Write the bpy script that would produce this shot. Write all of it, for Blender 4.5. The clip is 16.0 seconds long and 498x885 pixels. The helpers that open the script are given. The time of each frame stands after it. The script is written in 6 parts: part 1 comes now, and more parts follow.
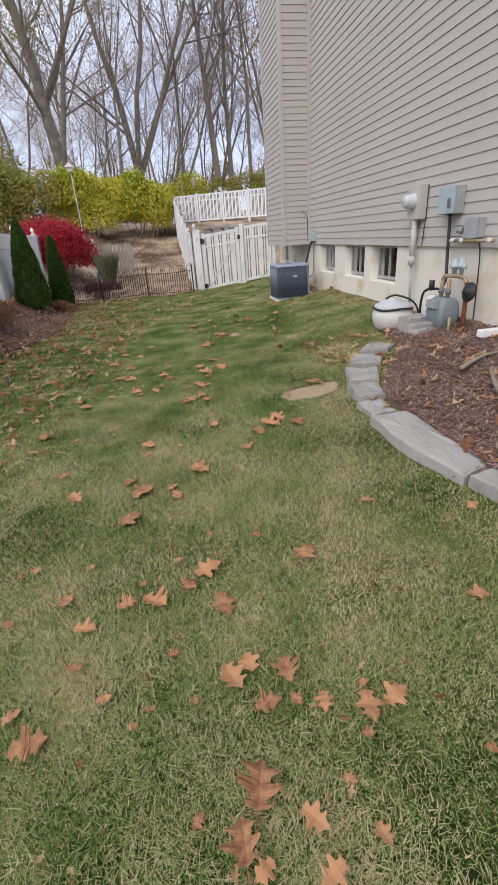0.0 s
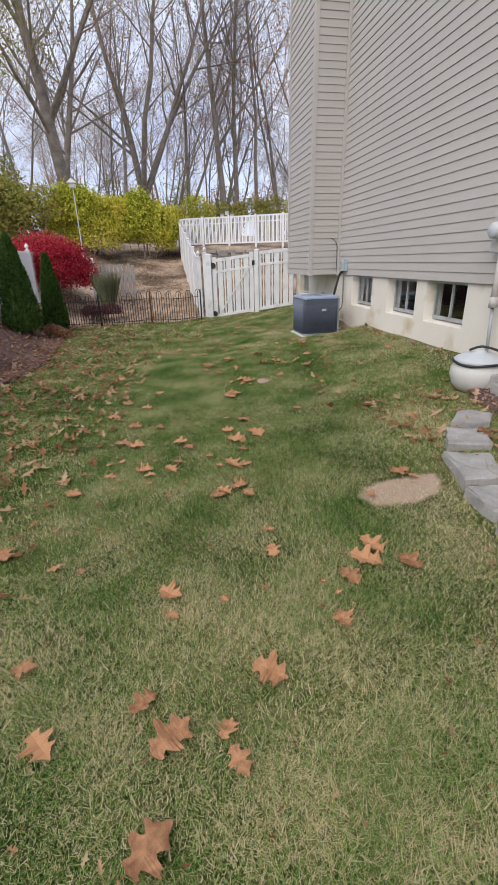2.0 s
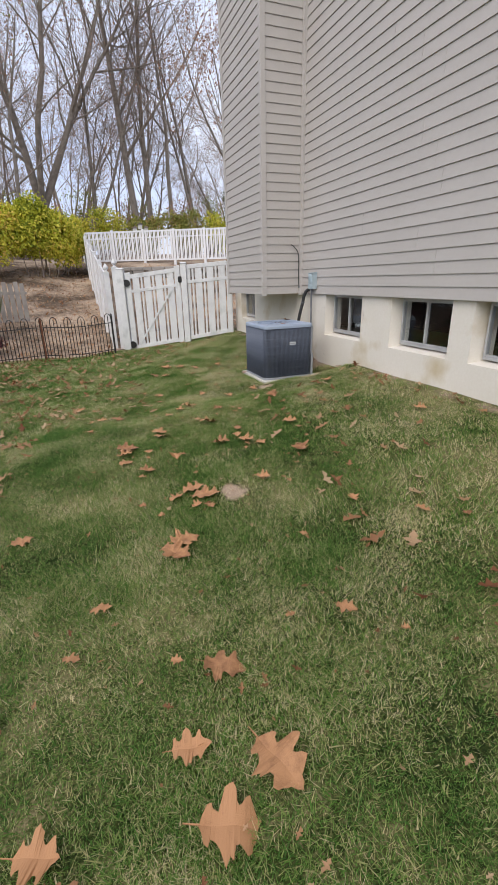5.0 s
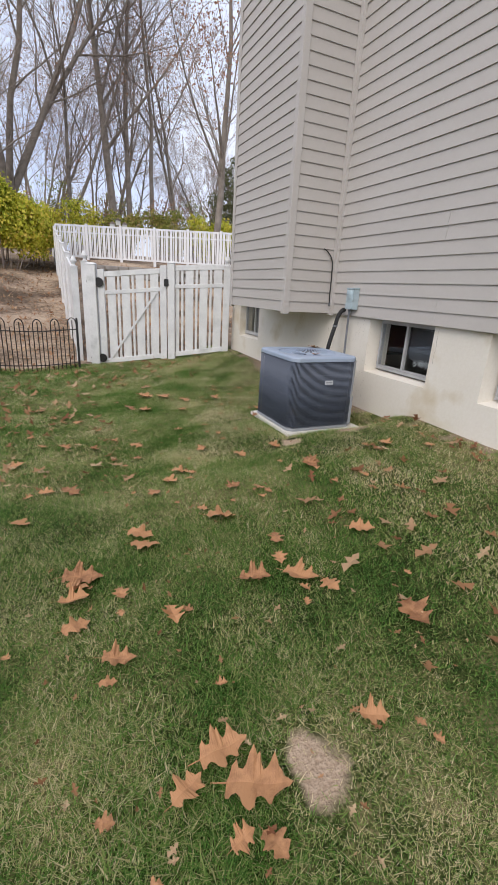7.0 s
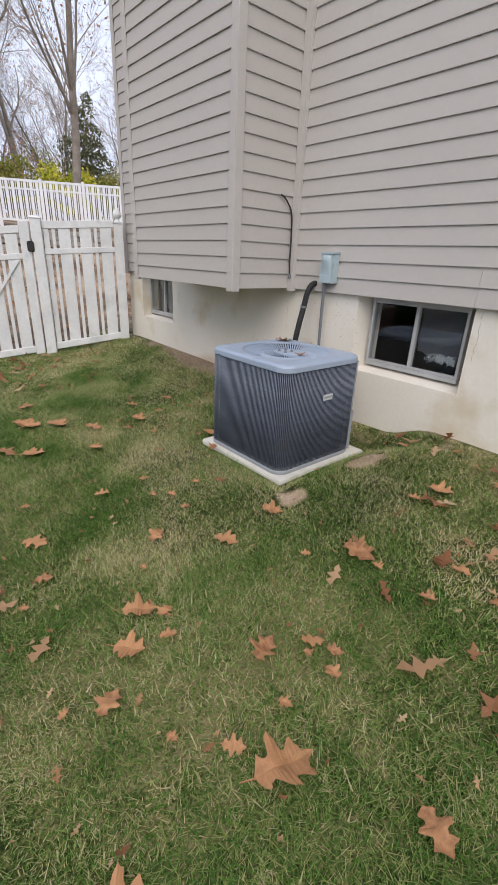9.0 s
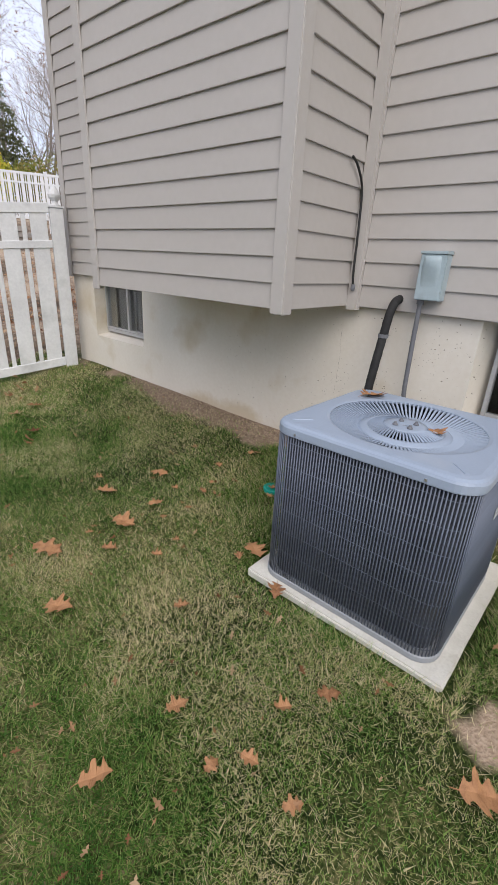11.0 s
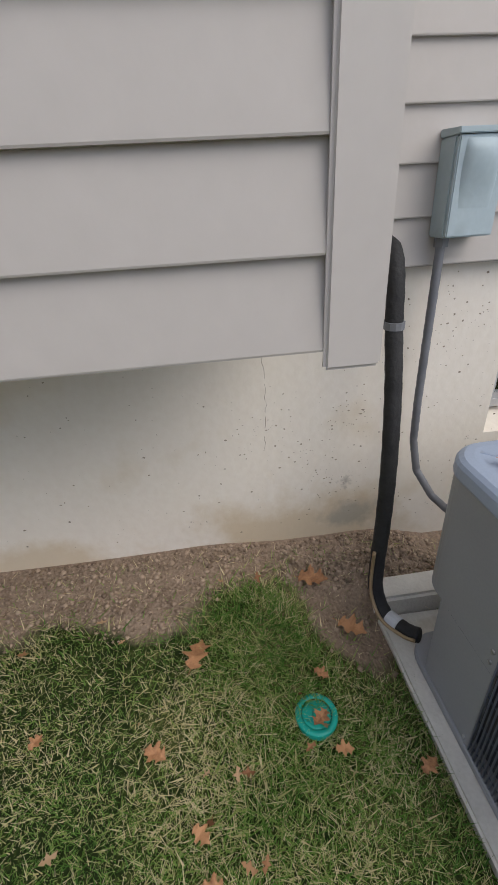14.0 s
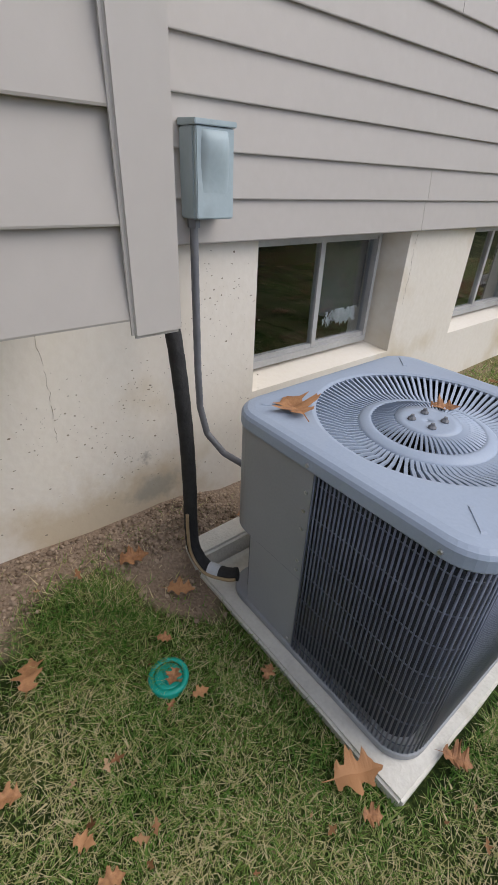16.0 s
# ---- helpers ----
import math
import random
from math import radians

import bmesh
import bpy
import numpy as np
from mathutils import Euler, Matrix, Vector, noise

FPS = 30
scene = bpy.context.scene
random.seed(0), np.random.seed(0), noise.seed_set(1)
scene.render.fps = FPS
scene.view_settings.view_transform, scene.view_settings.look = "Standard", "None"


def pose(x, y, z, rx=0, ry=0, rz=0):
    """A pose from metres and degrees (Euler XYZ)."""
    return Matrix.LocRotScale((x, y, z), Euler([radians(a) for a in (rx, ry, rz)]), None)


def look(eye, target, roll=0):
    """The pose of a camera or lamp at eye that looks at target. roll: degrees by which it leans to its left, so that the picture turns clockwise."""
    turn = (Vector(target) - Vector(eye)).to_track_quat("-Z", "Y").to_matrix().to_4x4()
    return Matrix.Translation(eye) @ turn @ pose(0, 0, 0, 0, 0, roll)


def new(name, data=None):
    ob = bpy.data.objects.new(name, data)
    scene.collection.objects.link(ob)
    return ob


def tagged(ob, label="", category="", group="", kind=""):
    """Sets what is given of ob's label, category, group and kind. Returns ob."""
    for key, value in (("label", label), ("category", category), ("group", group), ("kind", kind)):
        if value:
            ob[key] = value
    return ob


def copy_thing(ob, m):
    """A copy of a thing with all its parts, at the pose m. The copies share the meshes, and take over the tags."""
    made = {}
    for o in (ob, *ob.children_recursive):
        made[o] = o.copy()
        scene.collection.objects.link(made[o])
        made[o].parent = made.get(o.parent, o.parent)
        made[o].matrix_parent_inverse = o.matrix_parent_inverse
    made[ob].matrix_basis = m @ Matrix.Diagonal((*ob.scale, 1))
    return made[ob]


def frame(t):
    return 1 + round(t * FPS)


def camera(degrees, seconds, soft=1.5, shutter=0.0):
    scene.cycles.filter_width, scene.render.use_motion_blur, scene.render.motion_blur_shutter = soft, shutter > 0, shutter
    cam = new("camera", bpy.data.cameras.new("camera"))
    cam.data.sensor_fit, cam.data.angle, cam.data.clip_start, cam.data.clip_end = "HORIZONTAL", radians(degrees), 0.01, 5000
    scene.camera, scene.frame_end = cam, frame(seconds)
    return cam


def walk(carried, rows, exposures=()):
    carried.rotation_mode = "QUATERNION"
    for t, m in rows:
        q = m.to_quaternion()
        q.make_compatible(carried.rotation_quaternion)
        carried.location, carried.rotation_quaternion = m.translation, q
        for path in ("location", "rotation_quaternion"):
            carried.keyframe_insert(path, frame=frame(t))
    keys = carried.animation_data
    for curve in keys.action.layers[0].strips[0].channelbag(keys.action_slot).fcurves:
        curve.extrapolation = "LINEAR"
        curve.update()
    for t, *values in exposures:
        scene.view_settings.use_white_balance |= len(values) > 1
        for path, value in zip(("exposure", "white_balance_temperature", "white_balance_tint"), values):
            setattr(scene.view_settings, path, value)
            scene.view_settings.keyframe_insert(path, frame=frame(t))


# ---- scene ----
cam = camera(59.6, 16.0)
PATH = [
    (0, (-0.017, -0.074, 1.649), (0.259, 1.711, 0.789), -3.9),
    (0.5, (-0.134, 0.277, 1.622), (-0.057, 2.059, 0.718), -2.1),
    (1, (-0.18, 0.643, 1.645), (-0.08, 2.422, 0.737), -1.6),
    (1.5, (-0.178, 1.089, 1.695), (-0.042, 2.871, 0.797), -4.0),
    (2, (-0.254, 1.584, 1.685), (0.074, 3.399, 0.912), -1.4),
    (2.5, (-0.267, 2.097, 1.635), (0.116, 3.907, 0.875), -3.2),
    (3, (-0.25, 2.598, 1.673), (0.185, 4.396, 0.913), -1.5),
    (3.5, (-0.293, 3.134, 1.676), (0.211, 4.915, 0.92), -0.3),
    (4, (-0.156, 3.653, 1.592), (0.374, 5.429, 0.841), -2.8),
    (6.5, (0.312, 6.174, 1.6), (1.136, 7.879, 0.958), 3.0),
    (7, (0.347, 6.66, 1.574), (1.151, 8.367, 0.913), 3.3),
    (7.5, (0.375, 7.164, 1.579), (1.186, 8.834, 0.834), 0.5),
    (8, (0.455, 7.611, 1.555), (1.263, 9.264, 0.771), -0.3),
    (8.5, (0.549, 8.062, 1.54), (1.52, 9.618, 0.743), 2.5),
    (9, (0.623, 8.481, 1.583), (1.833, 9.871, 0.806), 2.6),
    (9.5, (0.736, 8.934, 1.56), (1.871, 10.383, 0.778), 0.7),
    (12, (1.584, 10.747, 1.593), (3.134, 11.749, 0.823), 3.5),
    (12.5, (1.825, 11.031, 1.635), (3.413, 11.966, 0.858), 0.9),
    (13, (2.041, 11.355, 1.613), (3.842, 11.78, 0.854), 0.3),
    (13.5, (2.223, 11.6, 1.552), (4.008, 11.856, 0.688), -2.2),
    (14, (2.413, 11.725, 1.537), (4.15, 11.538, 0.565), -3.4),
    (14.5, (2.438, 11.758, 1.506), (3.885, 10.831, 0.482), 0.5),
    (15, (2.418, 11.81, 1.488), (3.804, 10.836, 0.425), 0.7),
    (15.5, (2.411, 11.811, 1.479), (3.739, 10.787, 0.388), 2.1),
    (16, (2.386, 11.812, 1.532), (3.704, 10.724, 0.493), 2.4),
]
walk(cam, [(t, look(eye, target, roll)) for t, eye, target, roll in PATH])

# ---- world and light ----
world = bpy.data.worlds.new("overcast")
scene.world = world
world.use_nodes = True
wn = world.node_tree.nodes
wl = world.node_tree.links
sky = wn.new("ShaderNodeTexSky")
sky.sky_type = "NISHITA"
sky.sun_disc = False
sky.sun_elevation = radians(46)
sky.sun_rotation = radians(225)
cloud = wn.new("ShaderNodeTexNoise")
cloud.inputs["Scale"].default_value = 2.2
cloud.inputs["Detail"].default_value = 5
cloud_ramp = wn.new("ShaderNodeValToRGB")
cloud_ramp.color_ramp.elements[0].position = 0.35
cloud_ramp.color_ramp.elements[0].color = (5.5, 6.2, 8.3, 1)
cloud_ramp.color_ramp.elements[1].position = 0.7
cloud_ramp.color_ramp.elements[1].color = (8.5, 8.7, 9.5, 1)
sky_mix = wn.new("ShaderNodeMixRGB")
sky_mix.inputs[0].default_value = 0.85
wl.new(cloud.outputs["Fac"], cloud_ramp.inputs[0])
wl.new(sky.outputs[0], sky_mix.inputs[1])
wl.new(cloud_ramp.outputs[0], sky_mix.inputs[2])
wl.new(sky_mix.outputs[0], wn["Background"].inputs[0])
wn["Background"].inputs[1].default_value = 0.140

sun = new("sun", bpy.data.lights.new("sun", "SUN"))
sun.data.energy = 2.1
sun.data.angle = radians(50)
sun.data.color = (1.0, 0.92, 0.84)
sun.matrix_world = look((0, 0, 20), (4.8, 4.8, 13))


# ---- materials ----
def material(name, low, high, scale=8.0, rough=0.7, bump=0.15, fine=60.0, metal=0.0, vary=0.0, spec=0.4, stain=None, stain_scale=1.5, stain_cut=0.6):
    """Two scales of noise between two colours, fine bump, and a stain with a shape of its own."""
    m = bpy.data.materials.new(name)
    m.use_nodes = True
    n, l = m.node_tree.nodes, m.node_tree.links
    b = n["Principled BSDF"]
    co = n.new("ShaderNodeTexCoord")
    big = n.new("ShaderNodeTexNoise")
    big.inputs["Scale"].default_value = scale
    big.inputs["Detail"].default_value = 4
    small = n.new("ShaderNodeTexNoise")
    small.inputs["Scale"].default_value = fine
    small.inputs["Detail"].default_value = 3
    l.new(co.outputs["Object"], big.inputs["Vector"])
    l.new(co.outputs["Object"], small.inputs["Vector"])
    add = n.new("ShaderNodeMath")
    add.operation = "MULTIPLY_ADD"
    l.new(small.outputs["Fac"], add.inputs[0])
    add.inputs[1].default_value = 0.45
    l.new(big.outputs["Fac"], add.inputs[2])
    last = add.outputs[0]
    if vary:
        info = n.new("ShaderNodeObjectInfo")
        more = n.new("ShaderNodeMath")
        more.operation = "MULTIPLY_ADD"
        l.new(info.outputs["Random"], more.inputs[0])
        more.inputs[1].default_value = vary
        l.new(last, more.inputs[2])
        last = more.outputs[0]
    ramp = n.new("ShaderNodeValToRGB")
    ramp.color_ramp.elements[0].position = 0.45
    ramp.color_ramp.elements[0].color = (*low, 1)
    ramp.color_ramp.elements[1].position = 1.0 + vary * 0.7
    ramp.color_ramp.elements[1].color = (*high, 1)
    l.new(last, ramp.inputs[0])
    colour = ramp.outputs[0]
    if stain:
        st = n.new("ShaderNodeTexNoise")
        st.inputs["Scale"].default_value = stain_scale
        st.inputs["Detail"].default_value = 6
        l.new(co.outputs["Object"], st.inputs["Vector"])
        cut = n.new("ShaderNodeMapRange")
        cut.inputs[1].default_value, cut.inputs[2].default_value = stain_cut, stain_cut + 0.18
        l.new(st.outputs["Fac"], cut.inputs[0])
        mx = n.new("ShaderNodeMixRGB")
        l.new(cut.outputs[0], mx.inputs[0])
        l.new(colour, mx.inputs[1])
        mx.inputs[2].default_value = (*stain, 1)
        colour = mx.outputs[0]
    l.new(colour, b.inputs["Base Color"])
    b.inputs["Roughness"].default_value = rough
    b.inputs["Metallic"].default_value = metal
    b.inputs["Specular IOR Level"].default_value = spec
    if bump:
        bp = n.new("ShaderNodeBump")
        bp.inputs["Strength"].default_value = bump
        bp.inputs["Distance"].default_value = 0.01
        l.new(small.outputs["Fac"], bp.inputs["Height"])
        l.new(bp.outputs[0], b.inputs["Normal"])
    return m


def island_material(name, stops, scale=0.6, swing=0.8, rough=0.7, through_light=0.35, detail=3, dry=0.0):
    """Colour by piece (random per island) shifted by a slow noise over the place."""
    m = bpy.data.materials.new(name)
    m.use_nodes = True
    n, l = m.node_tree.nodes, m.node_tree.links
    b = n["Principled BSDF"]
    co = n.new("ShaderNodeTexCoord")
    big = n.new("ShaderNodeTexNoise")
    big.inputs["Scale"].default_value = scale
    big.inputs["Detail"].default_value = detail
    l.new(co.outputs["Object"], big.inputs["Vector"])
    geo = n.new("ShaderNodeNewGeometry")
    add = n.new("ShaderNodeMath")
    add.operation = "MULTIPLY_ADD"
    l.new(big.outputs["Fac"], add.inputs[0])
    add.inputs[1].default_value = swing * 2
    l.new(geo.outputs["Random Per Island"], add.inputs[2])
    sub = n.new("ShaderNodeMath")
    sub.operation = "SUBTRACT"
    l.new(add.outputs[0], sub.inputs[0])
    sub.inputs[1].default_value = swing
    ramp = n.new("ShaderNodeValToRGB")
    e = ramp.color_ramp.elements
    e[0].position, e[0].color = stops[0][0], (*stops[0][1], 1)
    e[1].position, e[1].color = stops[-1][0], (*stops[-1][1], 1)
    for p, c in stops[1:-1]:
        x = e.new(p)
        x.color = (*c, 1)
    last = sub.outputs[0]
    if dry:
        at = n.new("ShaderNodeAttribute")
        at.attribute_name = "dry"
        more = n.new("ShaderNodeMath")
        more.operation = "MULTIPLY_ADD"
        l.new(at.outputs["Fac"], more.inputs[0])
        more.inputs[1].default_value = dry
        l.new(last, more.inputs[2])
        last = more.outputs[0]
    l.new(last, ramp.inputs[0])
    l.new(ramp.outputs[0], b.inputs["Base Color"])
    b.inputs["Roughness"].default_value = rough
    b.inputs["Specular IOR Level"].default_value = 0.25
    if through_light:
        tr, mx = n.new("ShaderNodeBsdfTranslucent"), n.new("ShaderNodeMixShader")
        mx.inputs[0].default_value = through_light
        l.new(ramp.outputs[0], tr.inputs[0])
        l.new(b.outputs[0], mx.inputs[1])
        l.new(tr.outputs[0], mx.inputs[2])
        l.new(mx.outputs[0], n["Material Output"].inputs[0])
    return m


def ground_material(name, cols, soil):
    """Turf or litter with patches; the attribute 'bare' lays soil open."""
    m = bpy.data.materials.new(name)
    m.use_nodes = True
    n, l = m.node_tree.nodes, m.node_tree.links
    b = n["Principled BSDF"]
    co = n.new("ShaderNodeTexCoord")
    outs = []
    for s, d in ((0.6, 3), (9.0, 5), (85.0, 4)):
        t = n.new("ShaderNodeTexNoise")
        t.inputs["Scale"].default_value = s
        t.inputs["Detail"].default_value = d
        l.new(co.outputs["Object"], t.inputs["Vector"])
        outs.append(t.outputs["Fac"])
    a = n.new("ShaderNodeMath")
    a.operation = "MULTIPLY_ADD"
    l.new(outs[1], a.inputs[0])
    a.inputs[1].default_value = 0.5
    l.new(outs[0], a.inputs[2])
    a2 = n.new("ShaderNodeMath")
    a2.operation = "MULTIPLY_ADD"
    l.new(outs[2], a2.inputs[0])
    a2.inputs[1].default_value = 0.8
    l.new(a.outputs[0], a2.inputs[2])
    ramp = n.new("ShaderNodeValToRGB")
    e = ramp.color_ramp.elements
    e[0].position, e[0].color = 0.75, (*cols[0], 1)
    e[1].position, e[1].color = 1.0, (*cols[-1], 1)
    for i, c in enumerate(cols[1:-1]):
        x = e.new(0.75 + 0.25 * (i + 1) / (len(cols) - 1))
        x.color = (*c, 1)
    half = n.new("ShaderNodeMath")
    half.operation = "MULTIPLY"
    half.inputs[1].default_value = 0.77
    l.new(a2.outputs[0], half.inputs[0])
    l.new(half.outputs[0], ramp.inputs[0])
    at = n.new("ShaderNodeAttribute")
    at.attribute_name = "bare"
    br = n.new("ShaderNodeMath")
    br.operation = "MULTIPLY_ADD"
    l.new(outs[1], br.inputs[0])
    br.inputs[1].default_value = 0.5
    l.new(at.outputs["Fac"], br.inputs[2])
    cut = n.new("ShaderNodeMapRange")
    cut.inputs[1].default_value, cut.inputs[2].default_value = 0.55, 0.85
    l.new(br.outputs[0], cut.inputs[0])
    sr = n.new("ShaderNodeValToRGB")
    sr.color_ramp.elements[0].position, sr.color_ramp.elements[0].color = 0.3, (*[c * 0.6 for c in soil], 1)
    sr.color_ramp.elements[1].position, sr.color_ramp.elements[1].color = 0.7, (*soil, 1)
    l.new(outs[2], sr.inputs[0])
    pl = n.new("ShaderNodeAttribute")
    pl.attribute_name = "pale"
    pm = n.new("ShaderNodeMixRGB")
    l.new(pl.outputs["Fac"], pm.inputs[0])
    l.new(sr.outputs[0], pm.inputs[1])
    pr = n.new("ShaderNodeValToRGB")
    pr.color_ramp.elements[0].position, pr.color_ramp.elements[0].color = 0.25, (0.30, 0.215, 0.15, 1)
    pr.color_ramp.elements[1].position, pr.color_ramp.elements[1].color = 0.65, (0.47, 0.36, 0.265, 1)
    l.new(outs[2], pr.inputs[0])
    l.new(pr.outputs[0], pm.inputs[2])
    mx = n.new("ShaderNodeMixRGB")
    l.new(cut.outputs[0], mx.inputs[0])
    l.new(ramp.outputs[0], mx.inputs[1])
    l.new(pm.outputs[0], mx.inputs[2])
    l.new(mx.outputs[0], b.inputs["Base Color"])
    b.inputs["Roughness"].default_value = 0.95
    b.inputs["Specular IOR Level"].default_value = 0.1
    bp = n.new("ShaderNodeBump")
    bp.inputs["Strength"].default_value = 0.7
    bp.inputs["Distance"].default_value = 0.02
    l.new(outs[2], bp.inputs["Height"])
    l.new(bp.outputs[0], b.inputs["Normal"])
    return m


def glass_material(name, tint=(0.9, 0.93, 0.95)):
    m = bpy.data.materials.new(name)
    m.use_nodes = True
    n, l = m.node_tree.nodes, m.node_tree.links
    n.remove(n["Principled BSDF"])
    tr, gl, mx, fr = (n.new("ShaderNodeBsdfTransparent"), n.new("ShaderNodeBsdfGlossy"), n.new("ShaderNodeMixShader"), n.new("ShaderNodeLayerWeight"))
    tr.inputs[0].default_value = (*tint, 1)
    gl.inputs["Roughness"].default_value = 0.03
    rise = n.new("ShaderNodeMath")
    rise.operation = "POWER"
    l.new(fr.outputs["Facing"], rise.inputs[0])
    rise.inputs[1].default_value = 3.5
    share = n.new("ShaderNodeMath")
    share.operation = "MULTIPLY_ADD"
    l.new(rise.outputs[0], share.inputs[0])
    share.inputs[1].default_value = 0.8
    share.inputs[2].default_value = 0.06
    l.new(share.outputs[0], mx.inputs[0])
    l.new(tr.outputs[0], mx.inputs[1])
    l.new(gl.outputs[0], mx.inputs[2])
    l.new(mx.outputs[0], n["Material Output"].inputs[0])
    return m


M = {}
M["siding"] = material("siding_vinyl", (0.435, 0.405, 0.375), (0.485, 0.452, 0.42), scale=0.7, rough=0.55, bump=0.05, fine=25, vary=0.06)
M["siding_trim"] = material("siding_trim_vinyl", (0.46, 0.43, 0.40), (0.51, 0.477, 0.445), scale=1.5, rough=0.5, bump=0.03, fine=30)
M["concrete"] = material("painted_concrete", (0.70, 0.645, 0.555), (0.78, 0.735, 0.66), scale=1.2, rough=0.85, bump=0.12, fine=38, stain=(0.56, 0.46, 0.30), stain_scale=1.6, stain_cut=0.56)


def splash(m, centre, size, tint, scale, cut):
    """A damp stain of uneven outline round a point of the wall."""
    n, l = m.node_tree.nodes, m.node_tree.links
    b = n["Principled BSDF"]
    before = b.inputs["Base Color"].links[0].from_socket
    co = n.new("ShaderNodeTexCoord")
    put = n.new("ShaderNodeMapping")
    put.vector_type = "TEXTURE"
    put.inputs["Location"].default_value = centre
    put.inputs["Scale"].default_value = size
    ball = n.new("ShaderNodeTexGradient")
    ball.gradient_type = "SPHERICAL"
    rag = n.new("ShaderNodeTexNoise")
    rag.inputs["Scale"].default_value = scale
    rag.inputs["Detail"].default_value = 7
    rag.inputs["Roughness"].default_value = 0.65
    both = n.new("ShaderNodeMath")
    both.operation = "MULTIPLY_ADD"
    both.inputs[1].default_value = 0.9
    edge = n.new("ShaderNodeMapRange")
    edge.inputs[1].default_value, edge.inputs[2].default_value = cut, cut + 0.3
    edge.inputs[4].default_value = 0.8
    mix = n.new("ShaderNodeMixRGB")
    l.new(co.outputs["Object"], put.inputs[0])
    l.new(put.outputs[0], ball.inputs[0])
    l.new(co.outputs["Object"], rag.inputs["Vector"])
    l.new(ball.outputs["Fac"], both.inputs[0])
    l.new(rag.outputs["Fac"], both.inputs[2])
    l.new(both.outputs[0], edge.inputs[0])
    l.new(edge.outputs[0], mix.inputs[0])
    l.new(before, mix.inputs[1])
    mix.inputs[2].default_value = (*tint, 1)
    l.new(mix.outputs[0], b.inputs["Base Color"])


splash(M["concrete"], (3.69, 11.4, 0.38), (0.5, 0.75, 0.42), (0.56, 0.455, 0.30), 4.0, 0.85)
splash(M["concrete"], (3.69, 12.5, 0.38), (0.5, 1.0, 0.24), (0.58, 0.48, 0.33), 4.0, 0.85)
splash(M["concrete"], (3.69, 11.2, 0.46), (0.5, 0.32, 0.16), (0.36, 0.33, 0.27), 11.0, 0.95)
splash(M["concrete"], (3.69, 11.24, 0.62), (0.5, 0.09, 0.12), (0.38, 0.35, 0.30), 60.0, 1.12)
M["pad"] = material("pad_concrete", (0.55, 0.53, 0.48), (0.72, 0.70, 0.64), scale=7, rough=0.9, bump=0.3, fine=90, stain=(0.30, 0.25, 0.18), stain_scale=4)
M["pits"] = material("concrete_pits", (0.16, 0.13, 0.10), (0.34, 0.29, 0.22), scale=30, bump=0)
M["white_vinyl"] = material("white_vinyl", (0.74, 0.74, 0.74), (0.82, 0.82, 0.82), scale=2, rough=0.45, bump=0.03, fine=40, vary=0.08)
M["weathered_white"] = material("weathered_white_vinyl", (0.60, 0.60, 0.60), (0.80, 0.80, 0.79), scale=3, rough=0.6, bump=0.08, fine=40, stain=(0.45, 0.46, 0.45), stain_scale=3, stain_cut=0.58)
M["black_iron"] = material("black_iron", (0.012, 0.012, 0.012), (0.03, 0.028, 0.026), scale=20, rough=0.5, bump=0.1, metal=0.0)
M["rust"] = material("rusty_iron", (0.10, 0.035, 0.02), (0.2, 0.08, 0.04), scale=15, rough=0.85, bump=0.3)
M["ac_paint"] = material("ac_grey_paint", (0.30, 0.36, 0.46), (0.35, 0.415, 0.52), scale=3, rough=0.42, bump=0.03, fine=120, stain=(0.37, 0.42, 0.50), stain_scale=5)
M["ac_panel"] = material("ac_panel_paint", (0.265, 0.28, 0.30), (0.315, 0.33, 0.35), scale=3, rough=0.45, bump=0.03, fine=120)
M["ac_wire"] = material("ac_wire_coat", (0.10, 0.118, 0.16), (0.16, 0.185, 0.24), scale=6, rough=0.4, bump=0.02)
M["coil"] = material("condenser_coil", (0.032, 0.038, 0.052), (0.072, 0.082, 0.105), scale=9, rough=0.7, bump=0.5, fine=160, stain=(0.09, 0.085, 0.075), stain_scale=4, stain_cut=0.6)
# near-black colour that stands in for the shade inside hollows
M["dark"] = material("shade_black", (0.006, 0.006, 0.006), (0.014, 0.014, 0.014), rough=0.9, bump=0)
M["steel"] = material("zinc_screw", (0.45, 0.45, 0.46), (0.6, 0.6, 0.6), rough=0.35, metal=0.9, bump=0)
M["box_blue"] = material("box_bluegrey_paint", (0.34, 0.42, 0.45), (0.41, 0.49, 0.52), scale=6, rough=0.5, bump=0.05, stain=(0.30, 0.36, 0.38), stain_scale=8)
M["box_grey"] = material("box_grey_paint", (0.30, 0.31, 0.32), (0.38, 0.39, 0.40), scale=6, rough=0.5, bump=0.05)
M["conduit"] = material("grey_conduit", (0.13, 0.135, 0.15), (0.19, 0.195, 0.21), scale=10, rough=0.5, bump=0.1)
M["foam"] = material("black_foam_insulation", (0.012, 0.012, 0.013), (0.03, 0.03, 0.03), scale=14, rough=0.75, bump=0.4, fine=70)
M["aluminium"] = material("window_aluminium", (0.42, 0.42, 0.42), (0.56, 0.56, 0.56), scale=5, rough=0.45, metal=0.3, bump=0.05)
M["glass"] = glass_material("window_glass")
M["sheet"] = material("grey_sheet", (0.055, 0.056, 0.06), (0.10, 0.10, 0.105), scale=4, rough=0.9, bump=0.2)
M["cloth"] = material("white_batt", (0.72, 0.72, 0.72), (0.88, 0.88, 0.88), scale=20, rough=0.95, bump=0.6)
